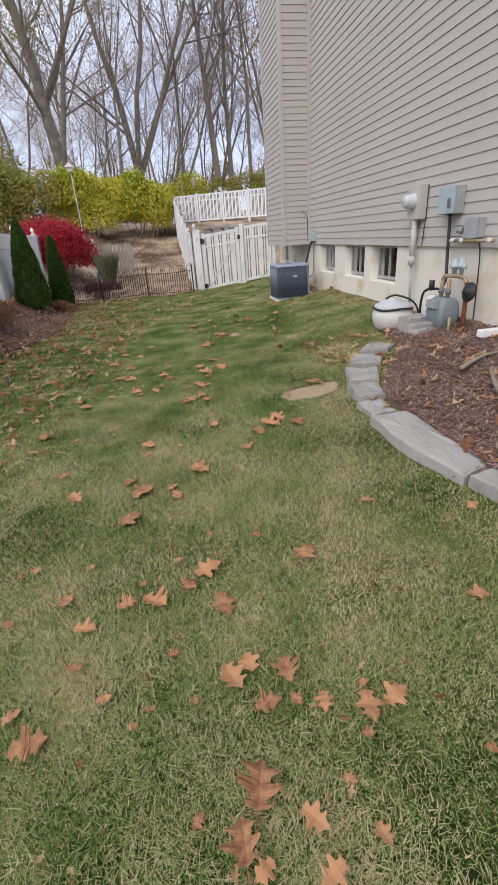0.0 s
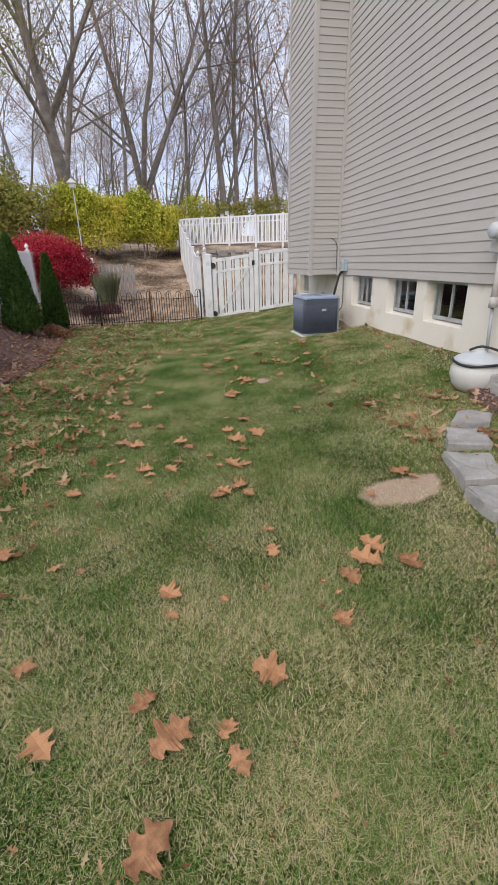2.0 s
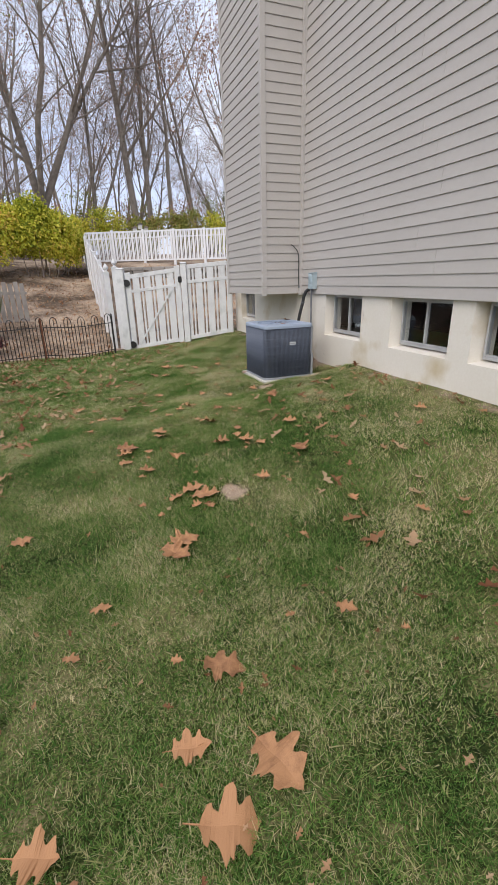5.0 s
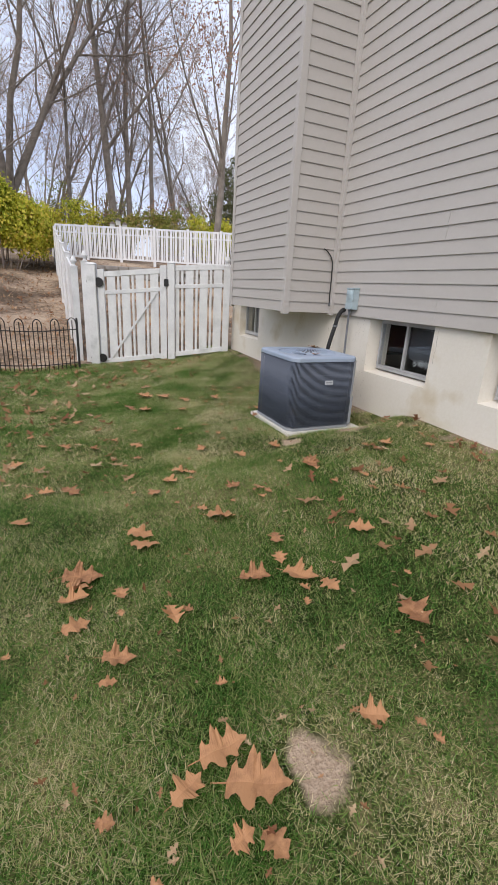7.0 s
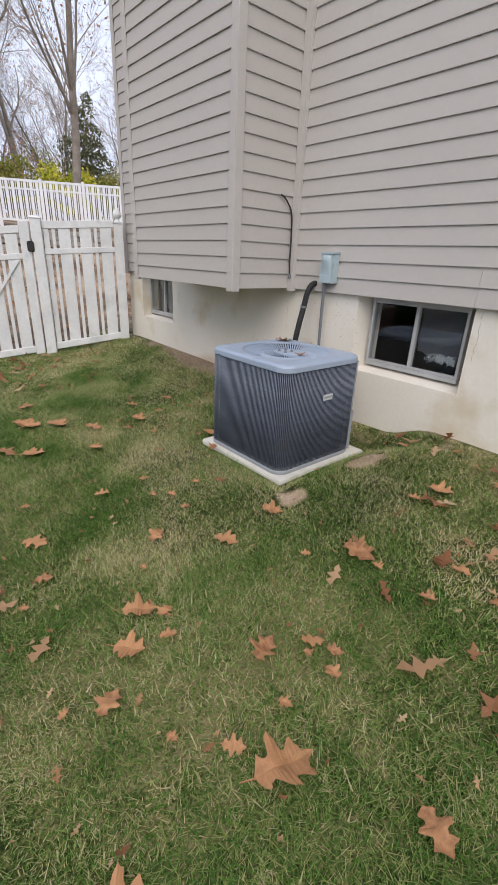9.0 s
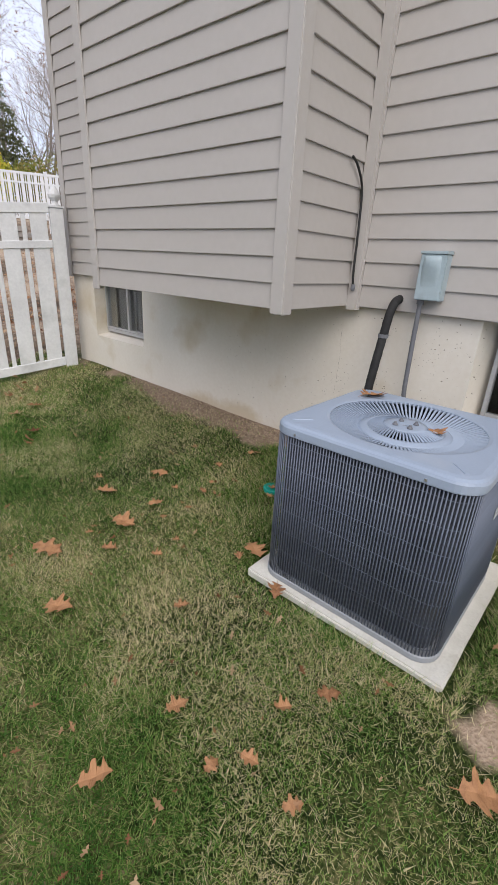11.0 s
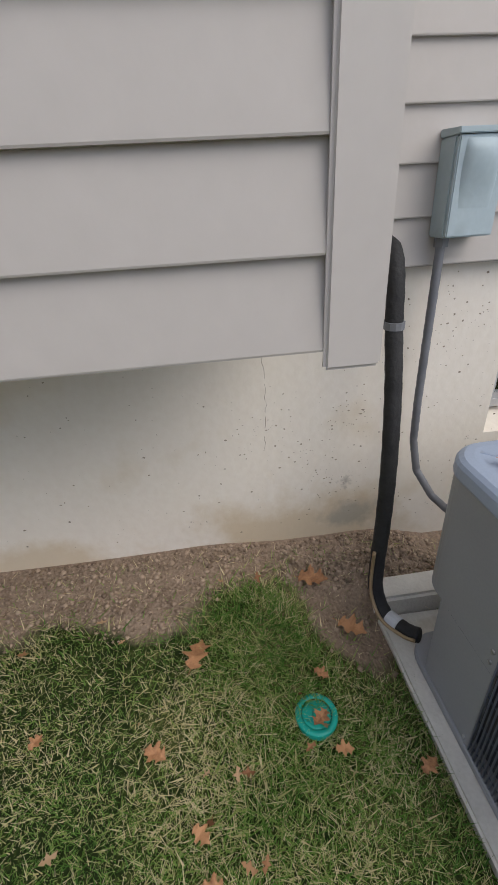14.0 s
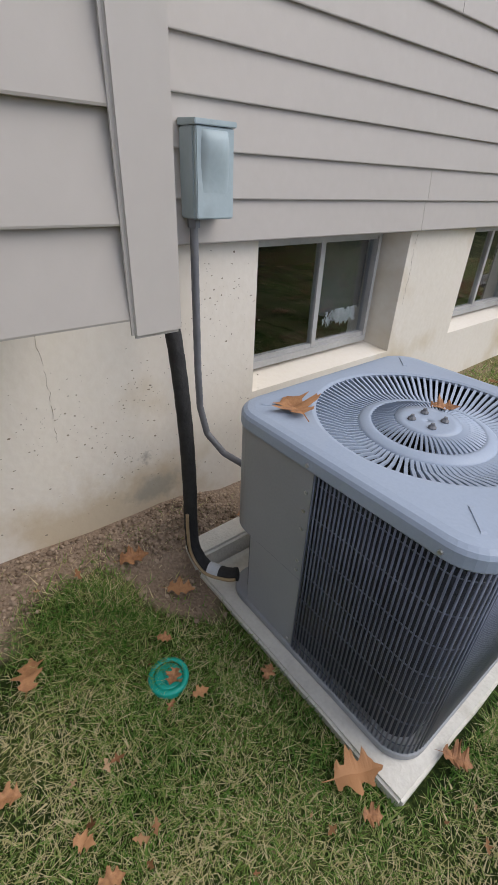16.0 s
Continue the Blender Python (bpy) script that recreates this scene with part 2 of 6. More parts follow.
M["green_cap"] = material("green_plastic", (0.0, 0.24, 0.19), (0.01, 0.34, 0.27), scale=12, rough=0.45, bump=0.05)
M["stone"] = material("edging_stone", (0.22, 0.21, 0.20), (0.37, 0.355, 0.335), scale=5, rough=0.9, bump=0.6, fine=35, vary=0.25, stain=(0.40, 0.36, 0.31), stain_scale=4)
M["tan_stone"] = material("retaining_stone", (0.25, 0.23, 0.21), (0.4, 0.37, 0.33), scale=4, rough=0.9, bump=0.5, vary=0.2)
M["pot"] = material("glazed_pot", (0.55, 0.54, 0.50), (0.66, 0.65, 0.61), scale=3, rough=0.5, bump=0.05)
M["lid"] = material("grey_lid", (0.46, 0.48, 0.50), (0.56, 0.58, 0.60), scale=3, rough=0.5, bump=0.05)
M["black_rubber"] = material("black_rubber", (0.012, 0.013, 0.012), (0.03, 0.03, 0.03), rough=0.5, bump=0.05)
M["gas_meter"] = material("gas_meter_paint", (0.16, 0.195, 0.215), (0.21, 0.25, 0.27), scale=6, rough=0.5, bump=0.1)
M["brass"] = material("dull_brass", (0.30, 0.22, 0.12), (0.42, 0.32, 0.2), scale=14, rough=0.55, metal=0.4, bump=0.1)
M["bark"] = material("bark", (0.11, 0.09, 0.075), (0.28, 0.24, 0.20), scale=3, rough=0.95, bump=1.0, fine=22, vary=0.25)
M["twig"] = material("twig_bark", (0.19, 0.15, 0.13), (0.34, 0.28, 0.245), scale=1, rough=0.95, bump=0, vary=0.3)
M["leaf_green"] = island_material("sparse_leaves", [(0, (0.16, 0.18, 0.04)), (0.5, (0.32, 0.32, 0.07)), (1, (0.42, 0.27, 0.09))], scale=0.2, swing=0.4)
M["leaf_rust"] = island_material("rust_leaves", [(0, (0.26, 0.13, 0.08)), (1, (0.50, 0.29, 0.18))], scale=0.3, swing=0.3)
M["yellow"] = island_material("yellow_shrub_leaves", [(0, (0.22, 0.28, 0.03)), (0.35, (0.52, 0.54, 0.06)), (0.75, (0.76, 0.70, 0.10)), (1, (0.80, 0.60, 0.14))], scale=0.45, swing=0.7)
M["olive"] = island_material("olive_shrub_leaves", [(0, (0.15, 0.19, 0.045)), (0.5, (0.36, 0.37, 0.08)), (1, (0.46, 0.31, 0.13))], scale=0.35, swing=0.7)
M["red"] = island_material("red_shrub_leaves", [(0, (0.22, 0.008, 0.02)), (0.5, (0.45, 0.02, 0.045)), (1, (0.62, 0.07, 0.09))], scale=1.2, swing=0.35)
M["arbor"] = island_material("arborvitae_sprays", [(0, (0.03, 0.07, 0.015)), (0.6, (0.07, 0.14, 0.03)), (1, (0.12, 0.19, 0.045))], scale=2, swing=0.3)
M["cedar"] = island_material("far_evergreen", [(0, (0.08, 0.095, 0.045)), (1, (0.20, 0.20, 0.09))], scale=2, swing=0.3)
M["plum"] = island_material("plum_leaves", [(0, (0.06, 0.02, 0.025)), (0.6, (0.13, 0.04, 0.05)), (1, (0.24, 0.12, 0.12))], scale=2, swing=0.3)
M["reed"] = island_material("grass_clump", [(0, (0.12, 0.17, 0.08)), (0.6, (0.25, 0.28, 0.15)), (1, (0.46, 0.38, 0.27))], scale=2, swing=0.2)
M["brown_shrub"] = island_material("rust_ground_shrub", [(0, (0.20, 0.08, 0.05)), (0.6, (0.36, 0.18, 0.10)), (1, (0.48, 0.30, 0.19))], scale=2, swing=0.3)
M["blade"] = island_material("grass_blades", [(0.0, (0.052, 0.148, 0.024)), (0.35, (0.135, 0.29, 0.048)), (0.62, (0.30, 0.41, 0.115)), (0.82, (0.56, 0.50, 0.25)), (1.0, (0.78, 0.68, 0.44))], scale=2.0, swing=0.8, rough=0.55, through_light=0.5, detail=6, dry=0.31)
M["lawn"] = ground_material("lawn_thatch", [(0.016, 0.027, 0.007), (0.04, 0.058, 0.014), (0.09, 0.10, 0.034), (0.21, 0.18, 0.09)], (0.36, 0.272, 0.20))
M["litter"] = ground_material("leaf_litter", [(0.09, 0.066, 0.047), (0.20, 0.145, 0.105), (0.34, 0.255, 0.185), (0.50, 0.39, 0.29)], (0.30, 0.22, 0.15))
M["mulch_bed"] = ground_material("mulch_base", [(0.11, 0.065, 0.055), (0.18, 0.11, 0.095), (0.25, 0.165, 0.14)], (0.1, 0.06, 0.05))
M["clods"] = island_material("soil_crumbs", [(0, (0.17, 0.12, 0.085)), (1, (0.44, 0.335, 0.245))], scale=5, swing=0.2, through_light=0)
M["chips"] = island_material("mulch_chips", [(0, (0.15, 0.085, 0.072)), (0.6, (0.35, 0.23, 0.195)), (1, (0.58, 0.45, 0.385))], scale=3, swing=0.2)
M["oak"] = material("dry_oak_leaf", (0.12, 0.044, 0.018), (0.44, 0.225, 0.105), scale=5, rough=0.65, bump=0.25, fine=70, vary=0.5)
M["oak_stuff"] = island_material("dry_oak_leaves", [(0, (0.22, 0.09, 0.045)), (0.45, (0.42, 0.22, 0.11)), (1, (0.60, 0.43, 0.27))], scale=2, swing=0.1)


# ---- mesh helpers ----
def smooth(a, b, v):
    t = min(1.0, max(0.0, (v - a) / (b - a)))
    return t * t * (3 - 2 * t)


def box(bm, x0, x1, y0, y1, z0, z1):
    v = [bm.verts.new(p) for p in ((x0, y0, z0), (x1, y0, z0), (x1, y1, z0), (x0, y1, z0), (x0, y0, z1), (x1, y0, z1), (x1, y1, z1), (x0, y1, z1))]
    for f in ((3, 2, 1, 0), (4, 5, 6, 7), (0, 1, 5, 4), (1, 2, 6, 5), (2, 3, 7, 6), (3, 0, 4, 7)):
        bm.faces.new([v[i] for i in f])
    return v


def bevel(bm, w, seg=2):
    bmesh.ops.bevel(bm, geom=bm.edges[:], offset=w, segments=seg, affect="EDGES", clamp_overlap=True)


def tube(bm, pts, radii, sides=8, cap=True):
    """A round bar along points."""
    pts = [Vector(p) for p in pts]
    if not isinstance(radii, (list, tuple)):
        radii = [radii] * len(pts)
    rings = []
    ref = None
    for i, p in enumerate(pts):
        d = (pts[min(i + 1, len(pts) - 1)] - pts[max(i - 1, 0)]).normalized()
        if ref is None:
            ref = d.orthogonal().normalized()
        ref = (ref - d * ref.dot(d))
        ref = ref.normalized() if ref.length > 1e-5 else d.orthogonal().normalized()
        side = d.cross(ref)
        rings.append([bm.verts.new(p + radii[i] * (math.cos(a) * ref + math.sin(a) * side)) for a in [2 * math.pi * k / sides for k in range(sides)]])
    for a, b in zip(rings, rings[1:]):
        for k in range(sides):
            bm.faces.new((a[k], a[(k + 1) % sides], b[(k + 1) % sides], b[k]))
    if cap:
        bm.faces.new(rings[0][::-1])
        bm.faces.new(rings[-1])


def lathe(bm, profile, centre=(0, 0, 0), n=24, close=False):
    """Turned form: (radius, height) pairs about a vertical axis."""
    cx, cy, cz = centre
    rings = [[bm.verts.new((cx + r * math.cos(2 * math.pi * k / n), cy + r * math.sin(2 * math.pi * k / n), cz + z)) for k in range(n)] for r, z in profile]
    for a, b in zip(rings, rings[1:]):
        for k in range(n):
            bm.faces.new((a[k], a[(k + 1) % n], b[(k + 1) % n], b[k]))
    if close:
        bm.faces.new(rings[0][::-1])
        bm.faces.new(rings[-1])


def mesh_of(name, bm, mat, flat=True):
    bmesh.ops.recalc_face_normals(bm, faces=bm.faces[:])
    me = bpy.data.meshes.new(name)
    bm.to_mesh(me)
    bm.free()
    me.materials.append(mat)
    if not flat:
        me.polygons.foreach_set("use_smooth", [True] * len(me.polygons))
    return me


def part(name, bm, mat, parent, label="", flat=True):
    ob = new(name, mesh_of(name, bm, mat, flat))
    if parent:
        ob.parent = parent
    if label:
        ob["label"] = label
    return ob


def piece(name, me, m, parent):
    ob = new(name, me)
    ob.parent = parent
    ob.matrix_local = m
    return ob


def soup(name, verts, faces, mat, flat=True):
    me = bpy.data.meshes.new(name)
    verts, faces = np.asarray(verts, dtype=np.float32), np.asarray(faces, dtype=np.int32)
    k = faces.shape[1]
    me.vertices.add(len(verts))
    me.vertices.foreach_set("co", verts.ravel())
    me.loops.add(faces.size)
    me.loops.foreach_set("vertex_index", faces.ravel())
    me.polygons.add(len(faces))
    me.polygons.foreach_set("loop_start", np.arange(0, faces.size, k, dtype=np.int32))
    me.polygons.foreach_set("loop_total", np.full(len(faces), k, dtype=np.int32))
    me.update(calc_edges=True)
    me.materials.append(mat)
    if not flat:
        me.polygons.foreach_set("use_smooth", [True] * len(me.polygons))
    return me


def empty(name, label, category, group="", kind="", at=(0, 0, 0)):
    ob = new(name)
    ob.location = at
    ob.empty_display_size = 0.1
    return tagged(ob, label, category, group, kind)


# ---- the lie of the land ----
HILL = ((15.8, 0.0), (18, 0.16), (20, 0.4), (24, 0.95), (28, 1.7), (32.5, 2.6), (40, 3.3), (60, 4.4), (100, 6.0), (400, 9.0))


def land(x, y):
    cx = min(max(x, -1.2), 3.8)
    z = 0.03 + (0.07 * cx + 0.011 * cx * cx) * (1 - 0.85 * smooth(16.0, 21.0, y))
    z -= 0.065 * smooth(9.3, 10.2, y) * (1 - smooth(3.0, 3.5, x))
    z += 0.48 * smooth(-2.9, -4.1, x) + 0.08 * smooth(11, 15, y) * smooth(0.5, -1, x)
    z -= 0.12 * smooth(3.3, 3.6, x) * smooth(9.9, 10.3, y) * (1 - smooth(10.9, 11.2, y))
    z -= 0.03 * smooth(3.4, 3.6, x) * smooth(10.95, 11.15, y) * (1 - smooth(11.45, 11.8, y))
    z -= 0.04 * smooth(3.35, 3.6, x) * smooth(11.0, 11.25, y) * (1 - 0.8 * smooth(12.6, 14.0, y))
    gap = math.hypot(max(2.478 - x, 0, x - 3.40), max(10.276 - y, 0, y - 11.197))
    if gap < 0.5:
        low = min(z, 0.192 + 0.5 * gap)
        z += (low - z) * (1 - smooth(3.45, 3.62, x))
    for (a, za), (b, zb) in zip(HILL, HILL[1:]):
        if y > a:
            rise = za + (zb - za) * min(1.0, (y - a) / (b - a))
    return z + (rise if y > HILL[0][0] else 0.0) + 0.012 * math.sin(3.1 * x + 1.7 * y) * math.sin(2.3 * y - x)


SPOTS = ((3.66, 10.95, 0.22, 0.4), (1.32, 4.1, 0.30, 0.17), (1.03, 7.44, 0.09, 0.14), (2.42, 10.12, 0.13, 0.09), (3.12, 10.08, 0.17, 0.10), (3.42, 11.3, 0.2, 0.16), (3.58, 11.12, 0.2, 0.3))


def bare(x, y):
    """How far the soil lies open, 0 to 1."""
    v = smooth(3.38, 3.62, x) * (0.35 + 0.5 * smooth(10.9, 11.4, y) * (1 - smooth(13.3, 14, y)))
    v += smooth(3.15, 3.6, x) * smooth(11.5, 12.0, y) * (1 - smooth(13.0, 13.7, y)) * 0.7
    for sx, sy, rx, ry in SPOTS:
        d = math.hypot((x - sx) / rx, (y - sy) / ry)
        v = max(v, 1.0 - smooth(0.45, 1.5, d))
    ragged = noise.noise(Vector((3.3 * x, 3.3 * y, 2.0))) + 0.6 * noise.noise(Vector((9.0 * x, 9.0 * y, 4.0)))
    return min(1.0, max(0.0, v + 0.75 * ragged * smooth(0.0, 0.35, v) * (1.15 - v)))


def dry(x, y):
    """How straw-coloured the grass is, 0 to 1."""
    v = 0.9 * (1 - smooth(2.6, 6.2, y)) + 0.6 * smooth(0.9, 1.8, x) * (1 - smooth(5.0, 7.5, y)) + 0.5 * smooth(2.4, 3.4, x) * smooth(6, 8, y)
    v += 0.18 * smooth(11.2, 11.9, y) * smooth(1.8, 2.6, x)
    v -= 0.35 * smooth(-0.6, -2.2, x) * smooth(4.5, 7.0, y)
    v -= 0.35 * smooth(6.3, 7.5, y) * (1 - smooth(9.4, 10.2, y)) * (1 - smooth(1.4, 2.2, x))
    for sx, sy, r in ((2.3, 10.2, 0.45), (2.15, 10.7, 0.5), (1.8, 10.2, 0.5), (0.9, 11.4, 0.5), (1.3, 10.4, 0.3), (2.6, 9.0, 0.4), (0.6, 6.2, 0.4), (2.2, 14.2, 0.6), (2.2, 11.3, 0.5), (2.65, 11.55, 0.4), (3.1, 11.75, 0.45), (1.9, 11.9, 0.35), (2.75, 9.7, 0.5)):
        v = max(v, 0.95 * (1 - smooth(0.3, 1.0, math.hypot(x - sx, y - sy) / r)))
    return min(1.0, max(-0.4, v))


def in_left_bed(x, y):
    edge = -3.6 + 0.92 * smooth(6.9, 9.3, y) + 0.06 * math.sin(y * 1.3) - 0.15 * smooth(13, 15.4, y)
    return 6.5 < y < 15.6 and x < edge


def in_right_bed(x, y):
    if y < 1.55 or y > 6.0 or x > 3.68:
        return False
    e = 1.80 + 0.95 * smooth(3.3, 5.2, y)
    return x > e and not (y > 5.45 and x < 3.1)


# ---- ground ----
def build_ground():
    xs = np.unique(np.round(np.concatenate([np.linspace(-160, -12, 14), np.linspace(-12, -5, 15), np.arange(-5, 3.81, 0.1), np.linspace(4, 14, 9), np.linspace(14, 160, 14)]), 3))
    ys = np.unique(np.round(np.concatenate([np.linspace(-60, -2, 12), np.arange(-2, 16.01, 0.1), np.linspace(16.2, 36, 60), np.linspace(37, 70, 24), np.linspace(75, 400, 14)]), 3))
    nx, ny = len(xs), len(ys)
    verts = [(x, y, land(x, y)) for y in ys for x in xs]
    faces = [(j * nx + i, j * nx + i + 1, (j + 1) * nx + i + 1, (j + 1) * nx + i) for j in range(ny - 1) for i in range(nx - 1)]
    me = soup("ground", verts, faces, M["lawn"], flat=False)
    me.materials.append(M["litter"])
    mid = [(xs[i], ys[j]) for j in range(ny - 1) for i in range(nx - 1)]
    me.polygons.foreach_set("material_index", [1 if y > 15.55 + 0.25 * math.sin(3 * x) else 0 for x, y in mid])
    at = me.attributes.new("bare", "FLOAT", "POINT")
    at.data.foreach_set("value", [bare(x, y) if y < 16 else 0.0 for x, y, _ in verts])
    pale = me.attributes.new("pale", "FLOAT", "POINT")
    pale.data.foreach_set("value", [1.0 if y < 10.27 and x < 3.45 else 0.0 for x, y, _ in verts])
    tagged(new("ground", me), "patchy autumn lawn running into a leaf-covered slope", "ground", kind="structure")


build_ground()


def bed(name, inside, x0, x1, y0, y1, lift, label, chips, seed):
    rng = np.random.default_rng(seed)
    step = 0.08
    xs, ys = np.arange(x0, x1, step), np.arange(y0, y1, step)
    bm = bmesh.new()
    grid = {}
    for i, x in enumerate(xs):
        for j, y in enumerate(ys):
            if inside(x, y):
                grid[i, j] = bm.verts.new((x, y, land(x, y) + lift + 0.012 * rng.standard_normal()))
    for (i, j), v in list(grid.items()):
        q = [grid.get(k) for k in ((i, j), (i + 1, j), (i + 1, j + 1), (i, j + 1))]
        if all(q):
            bm.faces.new(q)
    rim = [e for e in bm.edges if e.is_boundary]
    skirt = bmesh.ops.extrude_edge_only(bm, edges=rim)["geom"]
    for v in skirt:
        if isinstance(v, bmesh.types.BMVert):
            v.co.z -= lift + 0.06
    top = tagged(new(name, mesh_of(name, bm, M["mulch_bed"], flat=False)), label, "mulch bed", kind="structure")
    vs, fs = [], []
    while len(fs) < chips:
        x, y = rng.uniform(x0, x1), rng.uniform(y0, y1)
        if not inside(x, y):
            continue
        a, t = rng.uniform(0, 6.28), rng.normal(0, 0.35)
        l, w = rng.uniform(0.006, 0.028), rng.uniform(0.002, 0.006)
        z = land(x, y) + lift + rng.uniform(0.003, 0.02)
        c, s = math.cos(a), math.sin(a)
        k = len(vs)
        vs += [(x - c * l - s * w, y - s * l + c * w, z - t * l), (x - c * l + s * w, y - s * l - c * w, z - t * l), (x + c * l + s * w, y + s * l - c * w, z + t * l), (x + c * l - s * w, y + s * l + c * w, z + t * l)]
        fs.append((k, k + 1, k + 2, k + 3))
    tagged(new("mulch_chips", soup("mulch_chips", vs, fs, M["chips"])), "loose shredded bark mulch chips on the bed", "mulch", kind="stuff")


bed("mulch_bed_west", in_left_bed, -4.9, -2.5, 6.6, 15.6, 0.03, "dark brown mulch bed along the vinyl fence", 16000, 3)
bed("mulch_bed_east", in_right_bed, 1.5, 3.7, 1.5, 6.05, 0.07, "reddish brown mulch bed by the house wall", 34000, 4)

# ---- house ----
WALL, FOUND, TOP, BACK = 3.66, 3.69, 8.0, 14.85
SIDE0, PITCH = 1.351, 0.1222
OPENINGS = ((13.66, 14.44), (9.86, 10.66), (8.30, 9.11), (7.06, 7.875))
SILL, HEAD = 0.80, 1.345
CH_X, CH_Y0, CH_Y1 = 2.97, 11.478, 13.22


def build_foundation():
    bm = bmesh.new()
    cuts = sorted(OPENINGS)
    y = -8.0
    last = 0.0
    for a, b in cuts:
        splay = 0.02 if a > 13 else 0.07
        v = box(bm, FOUND, 3.93, y, a, -0.3, HEAD)
        for k, d in ((0, last), (4, last), (3, -splay), (7, -splay)):
            v[k].co.y += d
        last = splay
        v = box(bm, FOUND, 3.93, a, b, -0.3, SILL)
        for k, d in ((0, -splay), (4, -splay), (3, splay), (7, splay)):
            v[k].co.y += d
        for k in (4, 7):
            v[k].co.z -= 0.045
        y = b
    v = box(bm, FOUND, 3.93, y, BACK, -0.3, HEAD)
    for k in (0, 4):
        v[k].co.y += last
    bmesh.ops.remove_doubles(bm, verts=bm.verts[:], dist=0.0005)
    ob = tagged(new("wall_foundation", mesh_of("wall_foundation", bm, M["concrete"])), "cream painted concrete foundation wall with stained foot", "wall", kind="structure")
    rng = random.Random(5)
    bm = bmesh.new()
    for k in range(620):
        if k % 3:
            y, z = 10.7 + 1.9 * rng.random() ** 1.7, rng.uniform(0.42, 1.33)
        else:
            cy, cz = rng.choice(((11.54, 0.84), (11.25, 0.62), (11.22, 0.9), (10.95, 1.15), (11.38, 0.75)))
            y, z = rng.gauss(cy, 0.07), rng.gauss(cz, 0.06)
        r = rng.choice((0.0008, 0.0011, 0.0016, 0.0024, 0.0036)) * rng.uniform(0.7, 1.1)
        c = [bm.verts.new((FOUND - 0.0012, y + r * math.cos(a) * rng.uniform(0.5, 1.8), z + r * math.sin(a) * rng.uniform(0.5, 1.2))) for a in [i * 1.047 for i in range(6)]]
        bm.faces.new(c)
    for y0, z0, z1, wide in ((11.53, 1.20, 0.77, 0.0009), (9.74, 1.33, 1.0, 0.0016)):
        p = [(FOUND - 0.0015, y0 + 0.004 * math.sin(9 * t) + 0.004 * rng.uniform(-1, 1), z0 + (z1 - z0) * t) for t in [i / 30 for i in range(31)]]
        for a, b in zip(p, p[1:]):
            if rng.random() < 0.15:
                continue
            w = rng.uniform(0.3, 1.0) * wide
            bm.faces.new([bm.verts.new(q) for q in ((a[0], a[1] - w, a[2]), (a[0], a[1] + w, a[2]), (b[0], b[1] + w, b[2]), (b[0], b[1] - w, b[2]))])
    part("pits_and_cracks", bm, M["pits"], ob)
    bm = bmesh.new()
    box(bm, WALL + 0.004, 3.93, -8, BACK - 0.006, HEAD + 0.001, TOP)
    tagged(new("wall_side", mesh_of("wall_side", bm, M["siding_trim"])), "house side wall clad in beige vinyl siding", "wall", kind="structure")
    bm = bmesh.new()
    box(bm, 3.935, 14, BACK - 0.25, BACK, -0.3, TOP)
    tagged(new("wall_back", mesh_of("wall_back", bm, M["siding"])), "beige rear wall of the house", "wall", kind="structure")
    bm = bmesh.new()
    box(bm, 3.935, 14, -8, -7.75, -0.3, TOP)
    tagged(new("wall_front", mesh_of("wall_front", bm, M["siding"])), "beige front wall of the house", "wall", kind="structure")
    bm = bmesh.new()
    box(bm, 13.75, 14, -7.745, BACK - 0.255, -0.3, TOP)
    tagged(new("wall_far", mesh_of("wall_far", bm, M["siding"])), "beige far wall of the house", "wall", kind="structure")
    bm = bmesh.new()
    box(bm, 3.3, 14.3, -8.3, BACK + 0.3, TOP + 0.002, TOP + 0.3)
    tagged(new("roof", mesh_of("roof", bm, M["black_rubber"])), "dark roof closing the house above", "roof", kind="structure")
    # added room shell behind the panes; its unlit look is painted near-black
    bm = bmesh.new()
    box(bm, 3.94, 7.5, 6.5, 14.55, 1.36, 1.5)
    tagged(new("ceiling", mesh_of("ceiling", bm, M["dark"])), "added basement ceiling behind the windows, painted near-black as shade", "ceiling", kind="structure")
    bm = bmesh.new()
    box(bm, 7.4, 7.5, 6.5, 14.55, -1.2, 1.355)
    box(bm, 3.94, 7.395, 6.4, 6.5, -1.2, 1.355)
    tagged(new("wall_basement", mesh_of("wall_basement", bm, M["dark"])), "added basement walls behind the windows, painted near-black as shade", "wall", kind="structure")
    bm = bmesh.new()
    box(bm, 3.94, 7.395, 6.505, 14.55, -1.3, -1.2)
    tagged(new("floor", mesh_of("floor", bm, M["dark"])), "added basement floor behind the windows, painted near-black as shade", "floor", kind="structure")


build_foundation()


def board_mesh(length, end="siding_board"):
    """One lap of siding along y, bottom edge proud."""
    bm = bmesh.new()
    prof = ((0.0, 0.0), (-0.0155, 0.0), (-0.0165, 0.003), (-0.0135, 0.035), (-0.008, 0.09), (-0.004, PITCH + 0.004), (0.0, PITCH + 0.004))
    rings = [[bm.verts.new((x, y, z)) for x, z in prof] for y in (0.0, length)]
    for k in range(len(prof)):
        k2 = (k + 1) % len(prof)
        bm.faces.new((rings[0][k], rings[1][k], rings[1][k2], rings[0][k2]))
    bm.faces.new(rings[0][::-1])
    bm.faces.new(rings[1])
    return mesh_of(end, bm, M["siding"])


